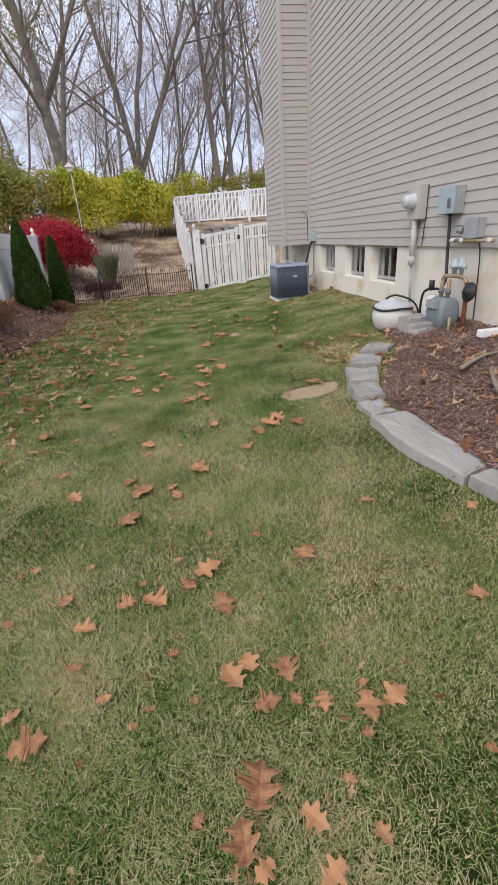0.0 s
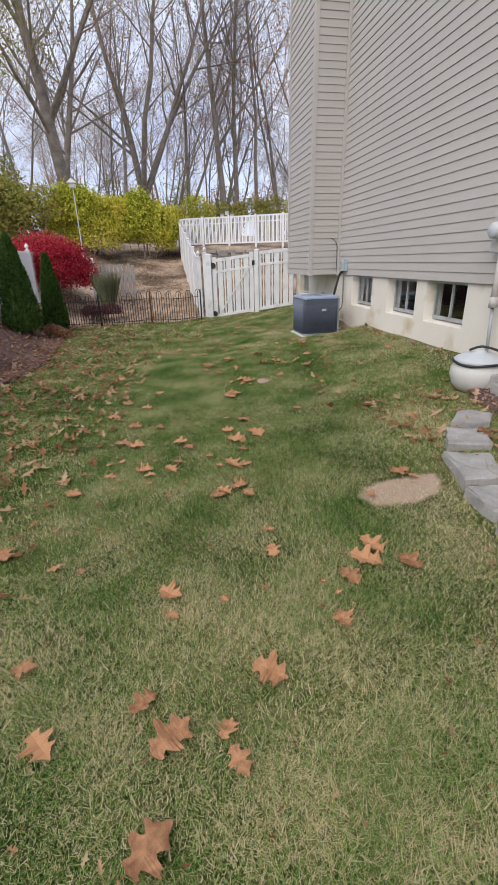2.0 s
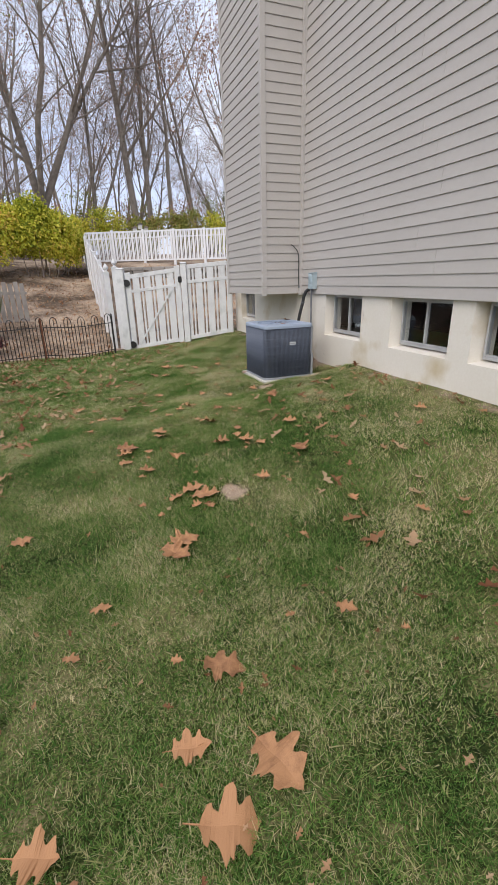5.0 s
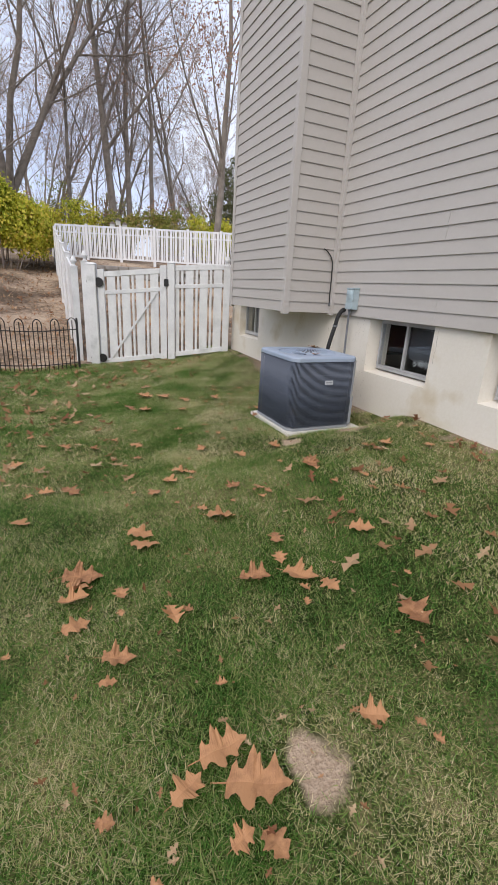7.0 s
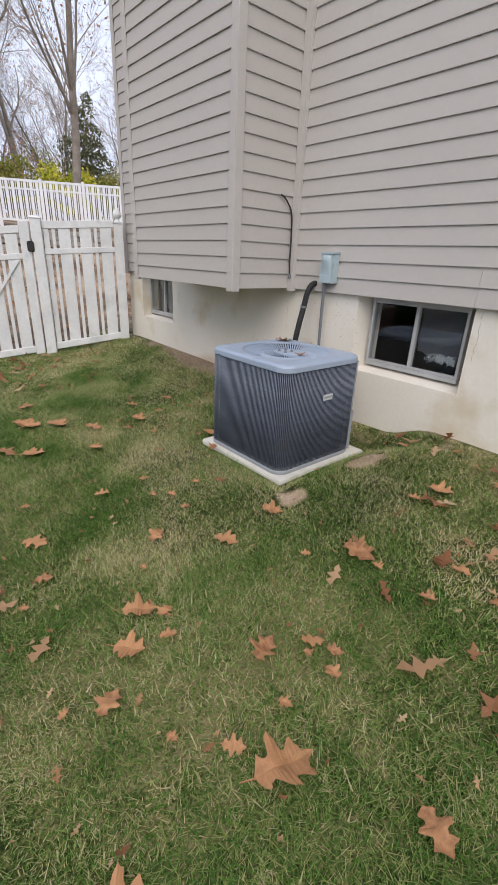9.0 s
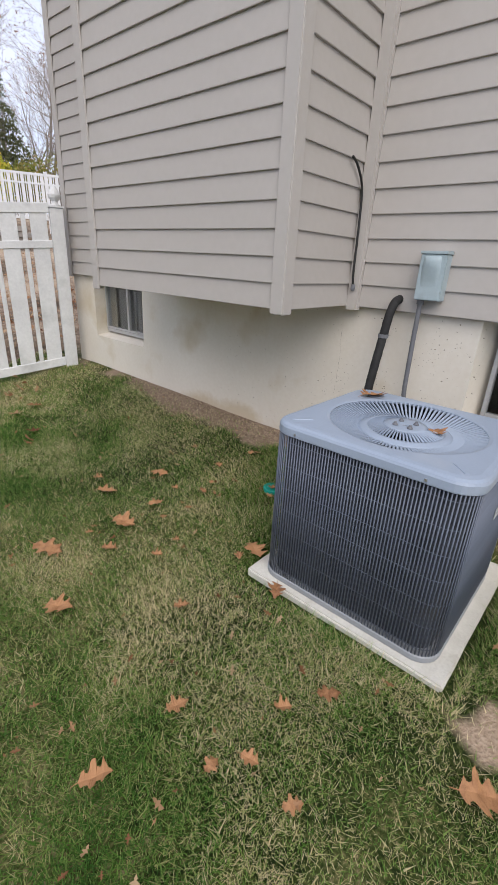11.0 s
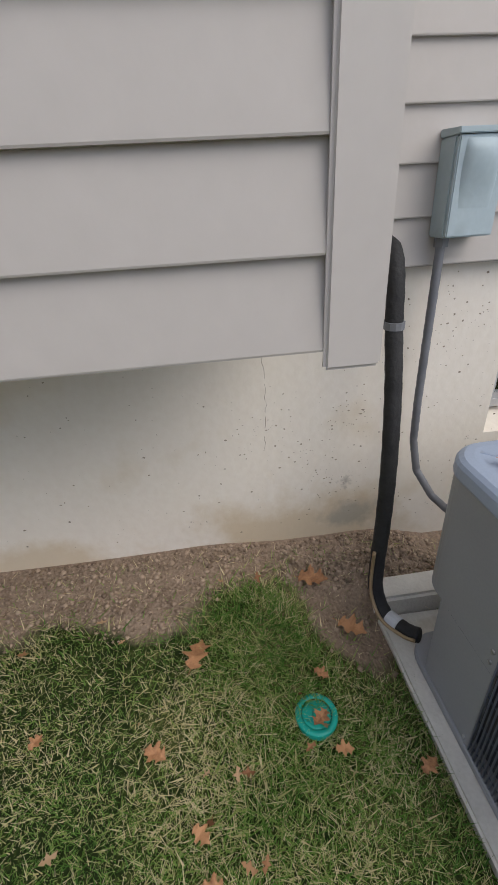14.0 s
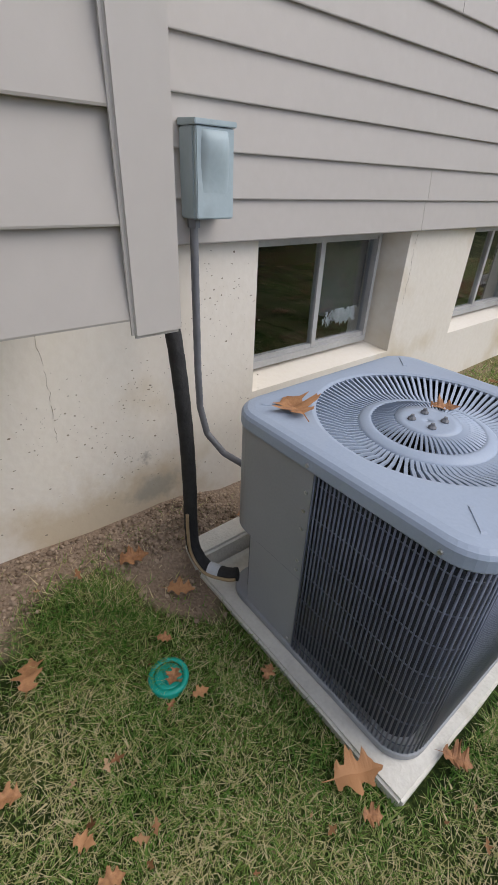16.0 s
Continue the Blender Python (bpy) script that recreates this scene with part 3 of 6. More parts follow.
def clad(name, origin, turn, length, label, joints=None, rows=54):
    """Courses of boards on a wall face: origin at the lower start, boards run along local y."""
    holder = empty(name, label, "siding", kind="structure")
    cache = {}
    rng = random.Random(len(name))
    base = Matrix.Translation(origin) @ Matrix.Rotation(radians(turn), 4, "Z")
    for k in range(rows):
        if joints:
            if k % 2 == 0:
                first = joints if k == 0 else rng.uniform(0.6, 3.4)
                stops = [0.0]
                y = first
                while y < length - 0.3:
                    stops.append(y)
                    y += 3.66
                stops.append(length)
        else:
            stops = [0.0, length]
        for a, b in zip(stops, stops[1:]):
            g = round(b - a - 0.0025, 3)
            if g not in cache:
                cache[g] = board_mesh(g)
            piece("siding_board", cache[g], base @ Matrix.Translation((0, a, SIDE0 - origin[2] + k * PITCH)), holder)
    return holder


clad("siding_main", (WALL, -8.0, SIDE0), 0, 19.42, "beige horizontal vinyl lap siding on the side wall", joints=17.79 % 3.66)
clad("siding_rear_strip", (WALL, CH_Y1, SIDE0), 0, BACK - 0.07 - CH_Y1, "beige vinyl lap siding beside the chase")
clad("siding_chase_front", (CH_X + 0.02, CH_Y0 + 0.065, SIDE0), 0, CH_Y1 - CH_Y0 - 0.13, "beige vinyl lap siding on the chase front")
clad("siding_chase_side", (WALL - 0.04, CH_Y0 + 0.02, SIDE0), 90, WALL - 0.04 - CH_X - 0.065, "beige vinyl lap siding on the chase side")


def build_chase():
    bm = bmesh.new()
    box(bm, CH_X + 0.022, WALL, CH_Y0 + 0.022, CH_Y1 - 0.022, SIDE0 + 0.012, TOP)
    tagged(new("wall_chase", mesh_of("wall_chase", bm, M["siding_trim"])), "boxed-out chase hanging clear of the ground", "wall", kind="structure")

    def corner(name, x, y, sx, sy, w=0.082, z0=1.325):
        bm = bmesh.new()
        pts = [(0, 0), (w, 0), (w, 0.014), (0.014, 0.014), (0.014, w), (0, w)]
        low = [bm.verts.new((x + sx * a, y + sy * b, z0)) for a, b in pts]
        high = [bm.verts.new((v.co.x, v.co.y, TOP)) for v in low]
        for k in range(6):
            bm.faces.new((low[k], low[(k + 1) % 6], high[(k + 1) % 6], high[k]))
        bm.faces.new(low)
        bm.faces.new(high)
        bevel(bm, 0.0055, 3)
        tagged(new(name, mesh_of(name, bm, M["siding_trim"], flat=True)), "beige vinyl corner post", "trim", kind="structure")

    corner("trim_chase_near", CH_X - 0.004, CH_Y0 - 0.004, 1, 1)
    corner("trim_chase_far", CH_X - 0.004, CH_Y1 + 0.004, 1, -1)
    corner("trim_house_back", WALL - 0.022, BACK + 0.012, 1, -1)
    bm = bmesh.new()
    box(bm, WALL - 0.05, WALL - 0.022, CH_Y0 - 0.055, CH_Y0 + 0.005, 1.33, TOP)
    box(bm, WALL - 0.0215, WALL - 0.001, CH_Y0 - 0.059, CH_Y0 - 0.0005, 1.33, TOP)
    tagged(new("trim_inner_corner", mesh_of("trim_inner_corner", bm, M["siding_trim"])), "beige vinyl inside corner post", "trim", kind="structure")


build_chase()


def build_window(k, a, b):
    w = empty("window_%d" % k, "aluminium sliding basement window with dark panes", "window", kind="structure")
    x0, x1, z0, z1 = 3.80, 3.85, SILL, 1.338
    bm = bmesh.new()
    f = 0.022
    box(bm, x0, x1, a + 0.001, b - 0.001, z0, z0 + 0.03)
    box(bm, x0, x1, a + 0.001, b - 0.001, z1 - f, z1)
    box(bm, x0, x1, a + 0.001, a + f, z0 + 0.031, z1 - f - 0.001)
    box(bm, x0, x1, b - f, b - 0.001, z0 + 0.031, z1 - f - 0.001)
    part("window_frame", bm, M["aluminium"], w)
    mid = (a + b) / 2
    bm = bmesh.new()
    box(bm, x0 + 0.006, x1 - 0.012, mid - 0.014, mid + 0.014, z0 + 0.031, z1 - f - 0.001)
    box(bm, x0 + 0.004, x0 + 0.008, mid + 0.002, mid + 0.012, z0 + 0.05, z0 + 0.10)
    part("meeting_stile", bm, M["aluminium"], w)
    for n, (p, q, x) in enumerate(((a + f, mid - 0.014, x0 + 0.03), (mid + 0.014, b - f, x0 + 0.018))):
        bm = bmesh.new()
        box(bm, x0 + 0.008, x0 + 0.04, p + 0.0006, q - 0.0006, z0 + 0.031, z0 + 0.05)
        box(bm, x0 + 0.008, x0 + 0.04, p + 0.0006, q - 0.0006, z1 - f - 0.014, z1 - f - 0.001)
        part("sash", bm, M["aluminium"], w)
        bm = bmesh.new()
        box(bm, x, x + 0.003, p + 0.001, q - 0.001, z0 + 0.051, z1 - f - 0.015)
        pane = part("pane", bm, M["glass"], w)
        pane.visible_shadow = False
    bm = bmesh.new()
    box(bm, 3.80, 3.928, a + 0.002, b - 0.002, z1 + 0.001, 1.3449)
    part("window_head", bm, M["siding_trim"], w)


for k, (a, b) in enumerate(OPENINGS):
    build_window(k + 1, a, b)


def build_batt():
    """White insulation sheet with a ragged lower edge, inside the glass."""
    bm = bmesh.new()
    rng = random.Random(8)
    n = 30
    y0, y1 = 9.88, 10.24
    for x in (3.862, 3.874):
        top = [bm.verts.new((x, y0 + (y1 - y0) * i / n, 1.33)) for i in range(n + 1)]
        low = [bm.verts.new((x, y0 + (y1 - y0) * i / n, 0.965 + 0.012 * math.sin(i * 0.5))) for i in range(n + 1)]
        for i in range(n):
            bm.faces.new((low[i], low[i + 1], top[i + 1], top[i]))
    sheet = tagged(new("insulation_sheet", mesh_of("insulation_sheet", bm, M["sheet"])), "grey insulation sheet with a ragged white edge inside a basement window", "insulation")
    bm = bmesh.new()
    for k in range(190):
        y, z = rng.gauss(10.02, 0.05), rng.uniform(0.94, 0.985)
        dy, dz, w = rng.uniform(-0.03, 0.03), -rng.uniform(0.01, 0.06), rng.uniform(0.0012, 0.004)
        x = 3.856 - rng.uniform(0, 0.012)
        v = [bm.verts.new(p) for p in ((x, y - w, z), (x + 0.003, y + w, z), (x, y + dy + w * 0.6, z + dz), (x - 0.004, y + dy - w * 0.3, z + dz * 0.8))]
        bm.faces.new(v)
    part("ragged_edge", bm, M["cloth"], sheet, "torn white fibre")


build_batt()


# ---- air conditioner ----
AX0, AX1, AY0, AY1, AZ0, AZ1 = 2.505, 3.275, 10.34, 11.14, 0.222, 0.982


def round_rect(x0, x1, y0, y1, r, n=8):
    pts = []
    for cx, cy, a0 in ((x1 - r, y1 - r, 0), (x0 + r, y1 - r, 90), (x0 + r, y0 + r, 180), (x1 - r, y0 + r, 270)):
        for k in range(n + 1):
            a = radians(a0 + 90 * k / n)
            pts.append((cx + r * math.cos(a), cy + r * math.sin(a)))
    out = []
    for c, (p, q) in enumerate(zip(pts, pts[1:] + pts[:1])):
        out.append(p)
        k = 12 if c % (n + 1) == n else 1
        out += [(p[0] + (q[0] - p[0]) * i / k, p[1] + (q[1] - p[1]) * i / k) for i in range(1, k)]
    return out


def prism(bm, loops):
    """Skin between outlines of the same count: (points, z)."""
    rings = [[bm.verts.new((x, y, z)) for x, y in pts] for pts, z in loops]
    n = len(rings[0])
    for a, b in zip(rings, rings[1:]):
        for k in range(n):
            bm.faces.new((a[k], a[(k + 1) % n], b[(k + 1) % n], b[k]))
    return rings


def build_pad():
    bm = bmesh.new()
    box(bm, 2.478, 3.40, 10.276, 11.197, 0.10, 0.2205)
    bmesh.ops.subdivide_edges(bm, edges=bm.edges[:], cuts=6, use_grid_fill=True)
    for v in bm.verts:
        v.co += 0.004 * Vector((noise.noise(v.co * 9), noise.noise(v.co * 9 + Vector((7, 0, 0))), 0))
    bevel_edges = [e for e in bm.edges if e.calc_length() > 0 and e.is_manifold and e.calc_face_angle(0) > 1]
    bmesh.ops.bevel(bm, geom=bevel_edges, offset=0.008, segments=2, affect="EDGES")
    tagged(new("equipment_pad", mesh_of("equipment_pad", bm, M["pad"])), "pale concrete equipment pad sunk in the lawn", "concrete pad")


build_pad()


def build_ac():
    ac = empty("air_conditioner", "blue-grey outdoor air conditioner with wire guard, standing on a concrete pad", "air conditioner", at=(2.903, 10.74, 0.222))
    bpy.context.view_layer.update()
    cx, cy, r = 2.89, 10.74, 0.085

    def own(name, bm, mat, label="", flat=True, parent=ac):
        bmesh.ops.translate(bm, verts=bm.verts[:], vec=(-2.89, -10.74, -0.222))
        return part(name, bm, mat, parent, label, flat)

    def ring(g):
        return round_rect(AX0 + g, AX1 - g, AY0 + g, AY1 - g, r - g * 0.6)

    bm = bmesh.new()
    rr = prism(bm, [(ring(-0.004), 0.222), (ring(-0.006), 0.228), (ring(-0.006), 0.246), (ring(-0.002), 0.25), (ring(0.03), 0.25)])
    bm.faces.new(rr[-1])
    own("base_pan", bm, M["ac_panel"])
    bm = bmesh.new()
    rr = prism(bm, [(ring(0.032), 0.251), (ring(0.032), 0.95)])
    own("coil", bm, M["coil"], "dark dusty condenser coil", flat=False)
    # lid with a round opening
    bm = bmesh.new()
    lr = 0.10
    n = 36

    def lid_ring(g):
        return round_rect(AX0 - 0.008 + g, AX1 + 0.008 - g, AY0 - 0.008 + g, AY1 + 0.008 - g, lr - g * 0.7)

    rr = prism(bm, [(lid_ring(0.012), 0.934), (lid_ring(0.001), 0.932), (lid_ring(0.0), 0.937), (lid_ring(0.001), 0.963), (lid_ring(0.006), 0.972), (lid_ring(0.016), 0.979), (lid_ring(0.035), 0.982)])
    outer = rr[-1]
    R = 0.325
    m = len(outer)
    angles = [math.atan2(v.co.y - cy, v.co.x - cx) for v in outer]
    lip = [bm.verts.new((cx + R * math.cos(a), cy + R * math.sin(a), 0.982)) for a in angles]
    lip2 = [bm.verts.new((cx + (R - 0.012) * math.cos(a), cy + (R - 0.012) * math.sin(a), 0.978)) for a in angles]
    for a, b in ((outer, lip), (lip, lip2)):
        for k in range(m):
            bm.faces.new((a[k], a[(k + 1) % m], b[(k + 1) % m], b[k]))
    lid = own("lid", bm, M["ac_paint"], "sheet steel lid with a round fan outlet", flat=True)
    for sx, sy in ((2.59, 11.05), (2.59, 10.43), (3.19, 11.05), (3.19, 10.43)):
        d = Vector((cx - sx, cy - sy, 0)).normalized()
        s = Vector((-d.y, d.x, 0))
        bm = bmesh.new()
        top = [Vector((sx, sy, 0.9845)) + d * a * 0.035 + s * b * 0.006 for a, b in ((-1, -1), (1, -1), (1, 1), (-1, 1))]
        vt = [bm.verts.new(p) for p in top]
        vb = [bm.verts.new(p + (p - Vector((sx, sy, p.z))) * 0.25 - Vector((0, 0, 0.0027))) for p in top]
        bm.faces.new(vt)
        for k in range(4):
            bm.faces.new((vt[k], vb[k], vb[(k + 1) % 4], vt[(k + 1) % 4]))
        own("stiffening_rib", bm, M["ac_paint"], parent=lid)

    def dish(rad):
        return 0.978 - 0.034 * smooth(0.33, 0.21, rad) + 0.026 * smooth(0.20, 0.10, rad)

    def blade(r0, r1, w):
        bm = bmesh.new()
        pts = [(r0 + (r1 - r0) * t) for t in (0, 0.33, 0.66, 1)]
        a, b, c, d = [], [], [], []
        for p in pts:
            h = 0.2 * (p - r0)
            z = dish(p) - 0.222
            a.append(bm.verts.new((p, h - w, z)))
            b.append(bm.verts.new((p, h + w, z + 0.002)))
            c.append(bm.verts.new((p, h + w, z - 0.006)))
            d.append(bm.verts.new((p, h - w, z - 0.008)))
        for i in range(3):
            for u, v in ((a, b), (b, c), (c, d), (d, a)):
                bm.faces.new((u[i], u[i + 1], v[i + 1], v[i]))
        return mesh_of("blade", bm, M["ac_paint"])

    guard = own("fan_guard", _rings(cx, cy, dish), M["ac_paint"], "moulded fan guard with radial blades", flat=False)
    outer_blade, inner_blade = blade(0.188, 0.318, 0.0042), blade(0.090, 0.155, 0.0030)
    for me, count in ((outer_blade, 96), (inner_blade, 64)):
        for k in range(count):
            piece("blade", me, Matrix.Rotation(2 * math.pi * k / count, 4, "Z"), guard)
    for k in range(4):
        bm = bmesh.new()
        a = radians(45 + 90 * k)
        lathe(bm, [(0.0001, 0.012), (0.005, 0.012), (0.007, 0.006), (0.012, 0.001), (0.012, -0.002)], (cx + 0.045 * math.cos(a), cy + 0.045 * math.sin(a), 0.974), n=8)
        own("bolt", bm, M["conduit"], parent=guard)
    # closed cup under the guard, shade of the depth painted in as near-black
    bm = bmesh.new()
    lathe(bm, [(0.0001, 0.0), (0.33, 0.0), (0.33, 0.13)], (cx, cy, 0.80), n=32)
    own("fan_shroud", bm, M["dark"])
    for k in range(3):
        bm = bmesh.new()
        c, s = math.cos(k * 2.094 + 0.4), math.sin(k * 2.094 + 0.4)
        q = [(0.05, -0.03, 0.85), (0.26, -0.09, 0.845), (0.27, 0.06, 0.885), (0.05, 0.03, 0.87)]
        top = [bm.verts.new((cx + c * x - s * y, cy + s * x + c * y, z)) for x, y, z in q]
        low = [bm.verts.new((v.co.x, v.co.y, v.co.z - 0.003)) for v in top]
        bm.faces.new(top)
        bm.faces.new(low[::-1])
        for i in range(4):
            bm.faces.new((top[i], low[i], low[(i + 1) % 4], top[(i + 1) % 4]))
        own("fan_blade", bm, M["coil"])
    # corner panel towards the house, cut away below for the pipes
    bm = bmesh.new()
    wrap = [(3.235, AY0 + 0.003)] + [(x, y) for x, y in _corner(AX1 - 0.05, AY0 + 0.05, 0.05, 270, 360)] + [(x, y) for x, y in _corner(AX1 - r, AY1 - r, r, 0, 90)] + [(2.935, AY1), (2.933, AY1 - 0.012)]
    low = [bm.verts.new((x, y, 0.555)) for x, y in wrap]
    high = [bm.verts.new((x, y, 0.935)) for x, y in wrap]
    for k in range(len(wrap) - 1):
        bm.faces.new((low[k], low[k + 1], high[k + 1], high[k]))
    under = [(3.235, AY0 + 0.003), (AX1 - 0.012, AY0), (AX1, AY0 + 0.012), (AX1, 10.90), (3.165, 10.90), (3.165, AY1 - 0.01), (3.16, AY1), (2.935, AY1), (2.933, AY1 - 0.012)]
    low2 = [bm.verts.new((x, y, 0.251)) for x, y in under]
    high2 = [bm.verts.new((x, y, 0.5545)) for x, y in under]
    for k in range(len(under) - 1):
        bm.faces.new((low2[k], low2[k + 1], high2[k + 1], high2[k]))
    bm.faces.new([bm.verts.new((x, y, 0.556)) for x, y in ((AX1 - 0.004, 10.90), (AX1 - 0.004, AY1 - 0.09), (AX1 - 0.09, AY1 - 0.004), (3.165, AY1 - 0.004), (3.165, 10.90))])
    own("service_panel", bm, M["ac_panel"], "solid grey sheet steel service panel")
    for x, z in ((2.952, 0.86), (2.952, 0.80), (2.952, 0.74), (2.952, 0.62), (2.952, 0.585), (2.952, 0.27)):
        bm = bmesh.new()
        tube(bm, [(x, AY1 - 0.001, z), (x, AY1 + 0.004, z)], [0.006, 0.005], 8)
        own("screw", bm, M["steel"])
    for x, y in ((2.60, AY1 + 0.012), (2.952, AY1 + 0.012), (AX0 - 0.012, 11.02), (AX0 - 0.012, 10.5)):
        bm = bmesh.new()
        d = (0.006, 0) if x < 2.55 else (0, -0.006)
        tube(bm, [(x + d[0], y + d[1], 0.946), (x, y, 0.946)], [0.006, 0.005], 8)
        own("screw", bm, M["steel"])
    # wire guard
    bar = bmesh.new()
    tube(bar, [(0, 0, 0.028), (0, 0, 0.716)], 0.0028, 5)
    bar = mesh_of("guard_bar", bar, M["ac_wire"], flat=False)
    line = [(3.222, AY0)]
    line += [(x, y) for x, y in _corner(AX0 + r, AY0 + r, r, 270, 180)]
    line += [(x, y) for x, y in _corner(AX0 + r, AY1 - r, r, 180, 90)]
    line += [(2.935, AY1)]
    run, spots = 0.0, []
    for (xa, ya), (xb, yb) in zip(line, line[1:]):
        d = math.hypot(xb - xa, yb - ya)
        while run < d:
            spots.append((xa + (xb - xa) * run / d, ya + (yb - ya) * run / d))
            run += 0.0128
        run -= d
    for x, y in spots:
        piece("guard_bar", bar, Matrix.Translation((x - 2.89, y - 10.74, 0)), ac)
    for k in range(7):
        bm = bmesh.new()
        z = 0.275 + 0.104 * k
        tube(bm, [(x + (0.004 if x < 2.7 else 0) * 1.0, y + (0.004 if y < 10.5 else -0.004), z) for x, y in line], 0.0019, 5)
        own("guard_wire", bm, M["ac_wire"])
    bm = bmesh.new()
    box(bm, 2.885, 2.98, AY0 - 0.007, AY0 - 0.004, 0.70, 0.742)
    plate = own("name_plate", bm, M["lid"], "small silver maker's plate")
    bm = bmesh.new()
    box(bm, 2.895, 2.97, AY0 - 0.0078, AY0 - 0.0071, 0.715, 0.729)
    own("plate_mark", bm, M["ac_panel"], parent=plate)
    return ac


def _corner(cx, cy, r, a0, a1):
    return [(cx + r * math.cos(radians(a0 + (a1 - a0) * k / 8)), cy + r * math.sin(radians(a0 + (a1 - a0) * k / 8))) for k in range(9)]


def _rings(cx, cy, dish):
    bm = bmesh.new()

    def band(r0, r1, lift=0.0):
        steps = [r0 + (r1 - r0) * t for t in (0, 0.25, 0.5, 0.75, 1)]
        prof = [(r0, dish(r0) - 0.008)] + [(p, dish(p) + lift * math.sin(math.pi * (p - r0) / (r1 - r0)) + 0.001) for p in steps] + [(r1, dish(r1) - 0.008)]
        lathe(bm, prof, (cx, cy, 0), n=48)

    band(0.153, 0.190, 0.004)
    band(0.0001, 0.090, 0.0)
    band(0.316, 0.328, 0.001)
    return bm




build_ac()


# ---- things on the house wall near the unit ----
def build_disconnect():
    b = empty("disconnect_box", "blue-grey electrical disconnect box on the siding", "electrical box", at=(3.645, 11.0, 1.545))

    def own(name, bm, mat, parent=b, label="", flat=True):
        bmesh.ops.translate(bm, verts=bm.verts[:], vec=(-3.645, -11.0, -1.545))
        return part(name, bm, mat, parent, label, flat)

    bm = bmesh.new()
    box(bm, 3.575, 3.648, 10.937, 11.067, 1.424, 1.646)
    bevel(bm, 0.004)
    own("case", bm, M["box_blue"])
    bm = bmesh.new()
    v = box(bm, 3.562, 3.5745, 10.939, 11.065, 1.426, 1.645)
    bevel(bm, 0.003)
    cover = own("cover", bm, M["box_blue"])
    bm = bmesh.new()
    rings = []
    for t in [i / 7 for i in range(8)]:
        z = 1.492 + 0.142 * t
        out = 0.021 * smooth(0.0, 0.8, t) * (1 - 0.45 * smooth(0.86, 1.0, t))
        half = 0.043 + 0.004 * math.sin(math.pi * t)
        rings.append([bm.verts.new((3.5615 - out * math.sin(math.pi * u) ** 0.5 if 0 < u < 1 else 3.5625, 11.003 + half * (2 * u - 1), z)) for u in (0, 0.06, 0.2, 0.5, 0.8, 0.94, 1)])
    for p, q in zip(rings, rings[1:]):
        for k in range(6):
            bm.faces.new((p[k], p[k + 1], q[k + 1], q[k]))
    base = [bm.verts.new((3.5625, v.co.y, v.co.z + 0.004)) for v in rings[-1]]
    for k in range(6):
        bm.faces.new((rings[-1][k], rings[-1][k + 1], base[k + 1], base[k]))
    own("raised_panel", bm, M["box_blue"], cover, flat=False)
    bm = bmesh.new()
    v = box(bm, 3.557, 3.648, 10.934, 11.070, 1.6465, 1.664)
    for k in (4, 7):
        v[k].co.z -= 0.004
    bevel(bm, 0.002)
    own("hood", bm, M["box_blue"])
    bm = bmesh.new()
    pts = [(3.615, 11.045, 1.424), (3.615, 11.045, 1.2), (3.617, 11.043, 0.95), (3.622, 11.035, 0.80), (3.60, 11.02, 0.69), (3.53, 10.99, 0.625), (3.42, 10.95, 0.60), (3.274, 10.92, 0.60)]
    fine = []
    for (a, c) in zip(pts, pts[1:]):
        for t in range(10):
            fine.append(tuple(a[i] + (c[i] - a[i]) * t / 10 for i in range(3)))
    tube(bm, fine + [pts[-1]], [0.0125 + 0.0009 * (k % 2) for k in range(len(fine) + 1)], 10)
    own("conduit", bm, M["conduit"], label="grey flexible electrical conduit", flat=False)
    bm = bmesh.new()
    tube(bm, [(3.615, 11.045, 1.426), (3.615, 11.045, 1.40)], 0.019, 6)
    own("conduit_nut", bm, M["conduit"])


build_disconnect()


def curve_points(pts, n=8):
    """Smooth line through points."""
    out = []
    P = [Vector(p) for p in pts]
    for i in range(len(P) - 1):
        a, b, c, d = P[max(i - 1, 0)], P[i], P[i + 1], P[min(i + 2, len(P) - 1)]
        for k in range(n):
            t = k / n
            out.append(0.5 * ((2 * b) + (c - a) * t + (2 * a - 5 * b + 4 * c - d) * t * t + (3 * b - a - 3 * c + d) * t ** 3))
    return out + [P[-1]]


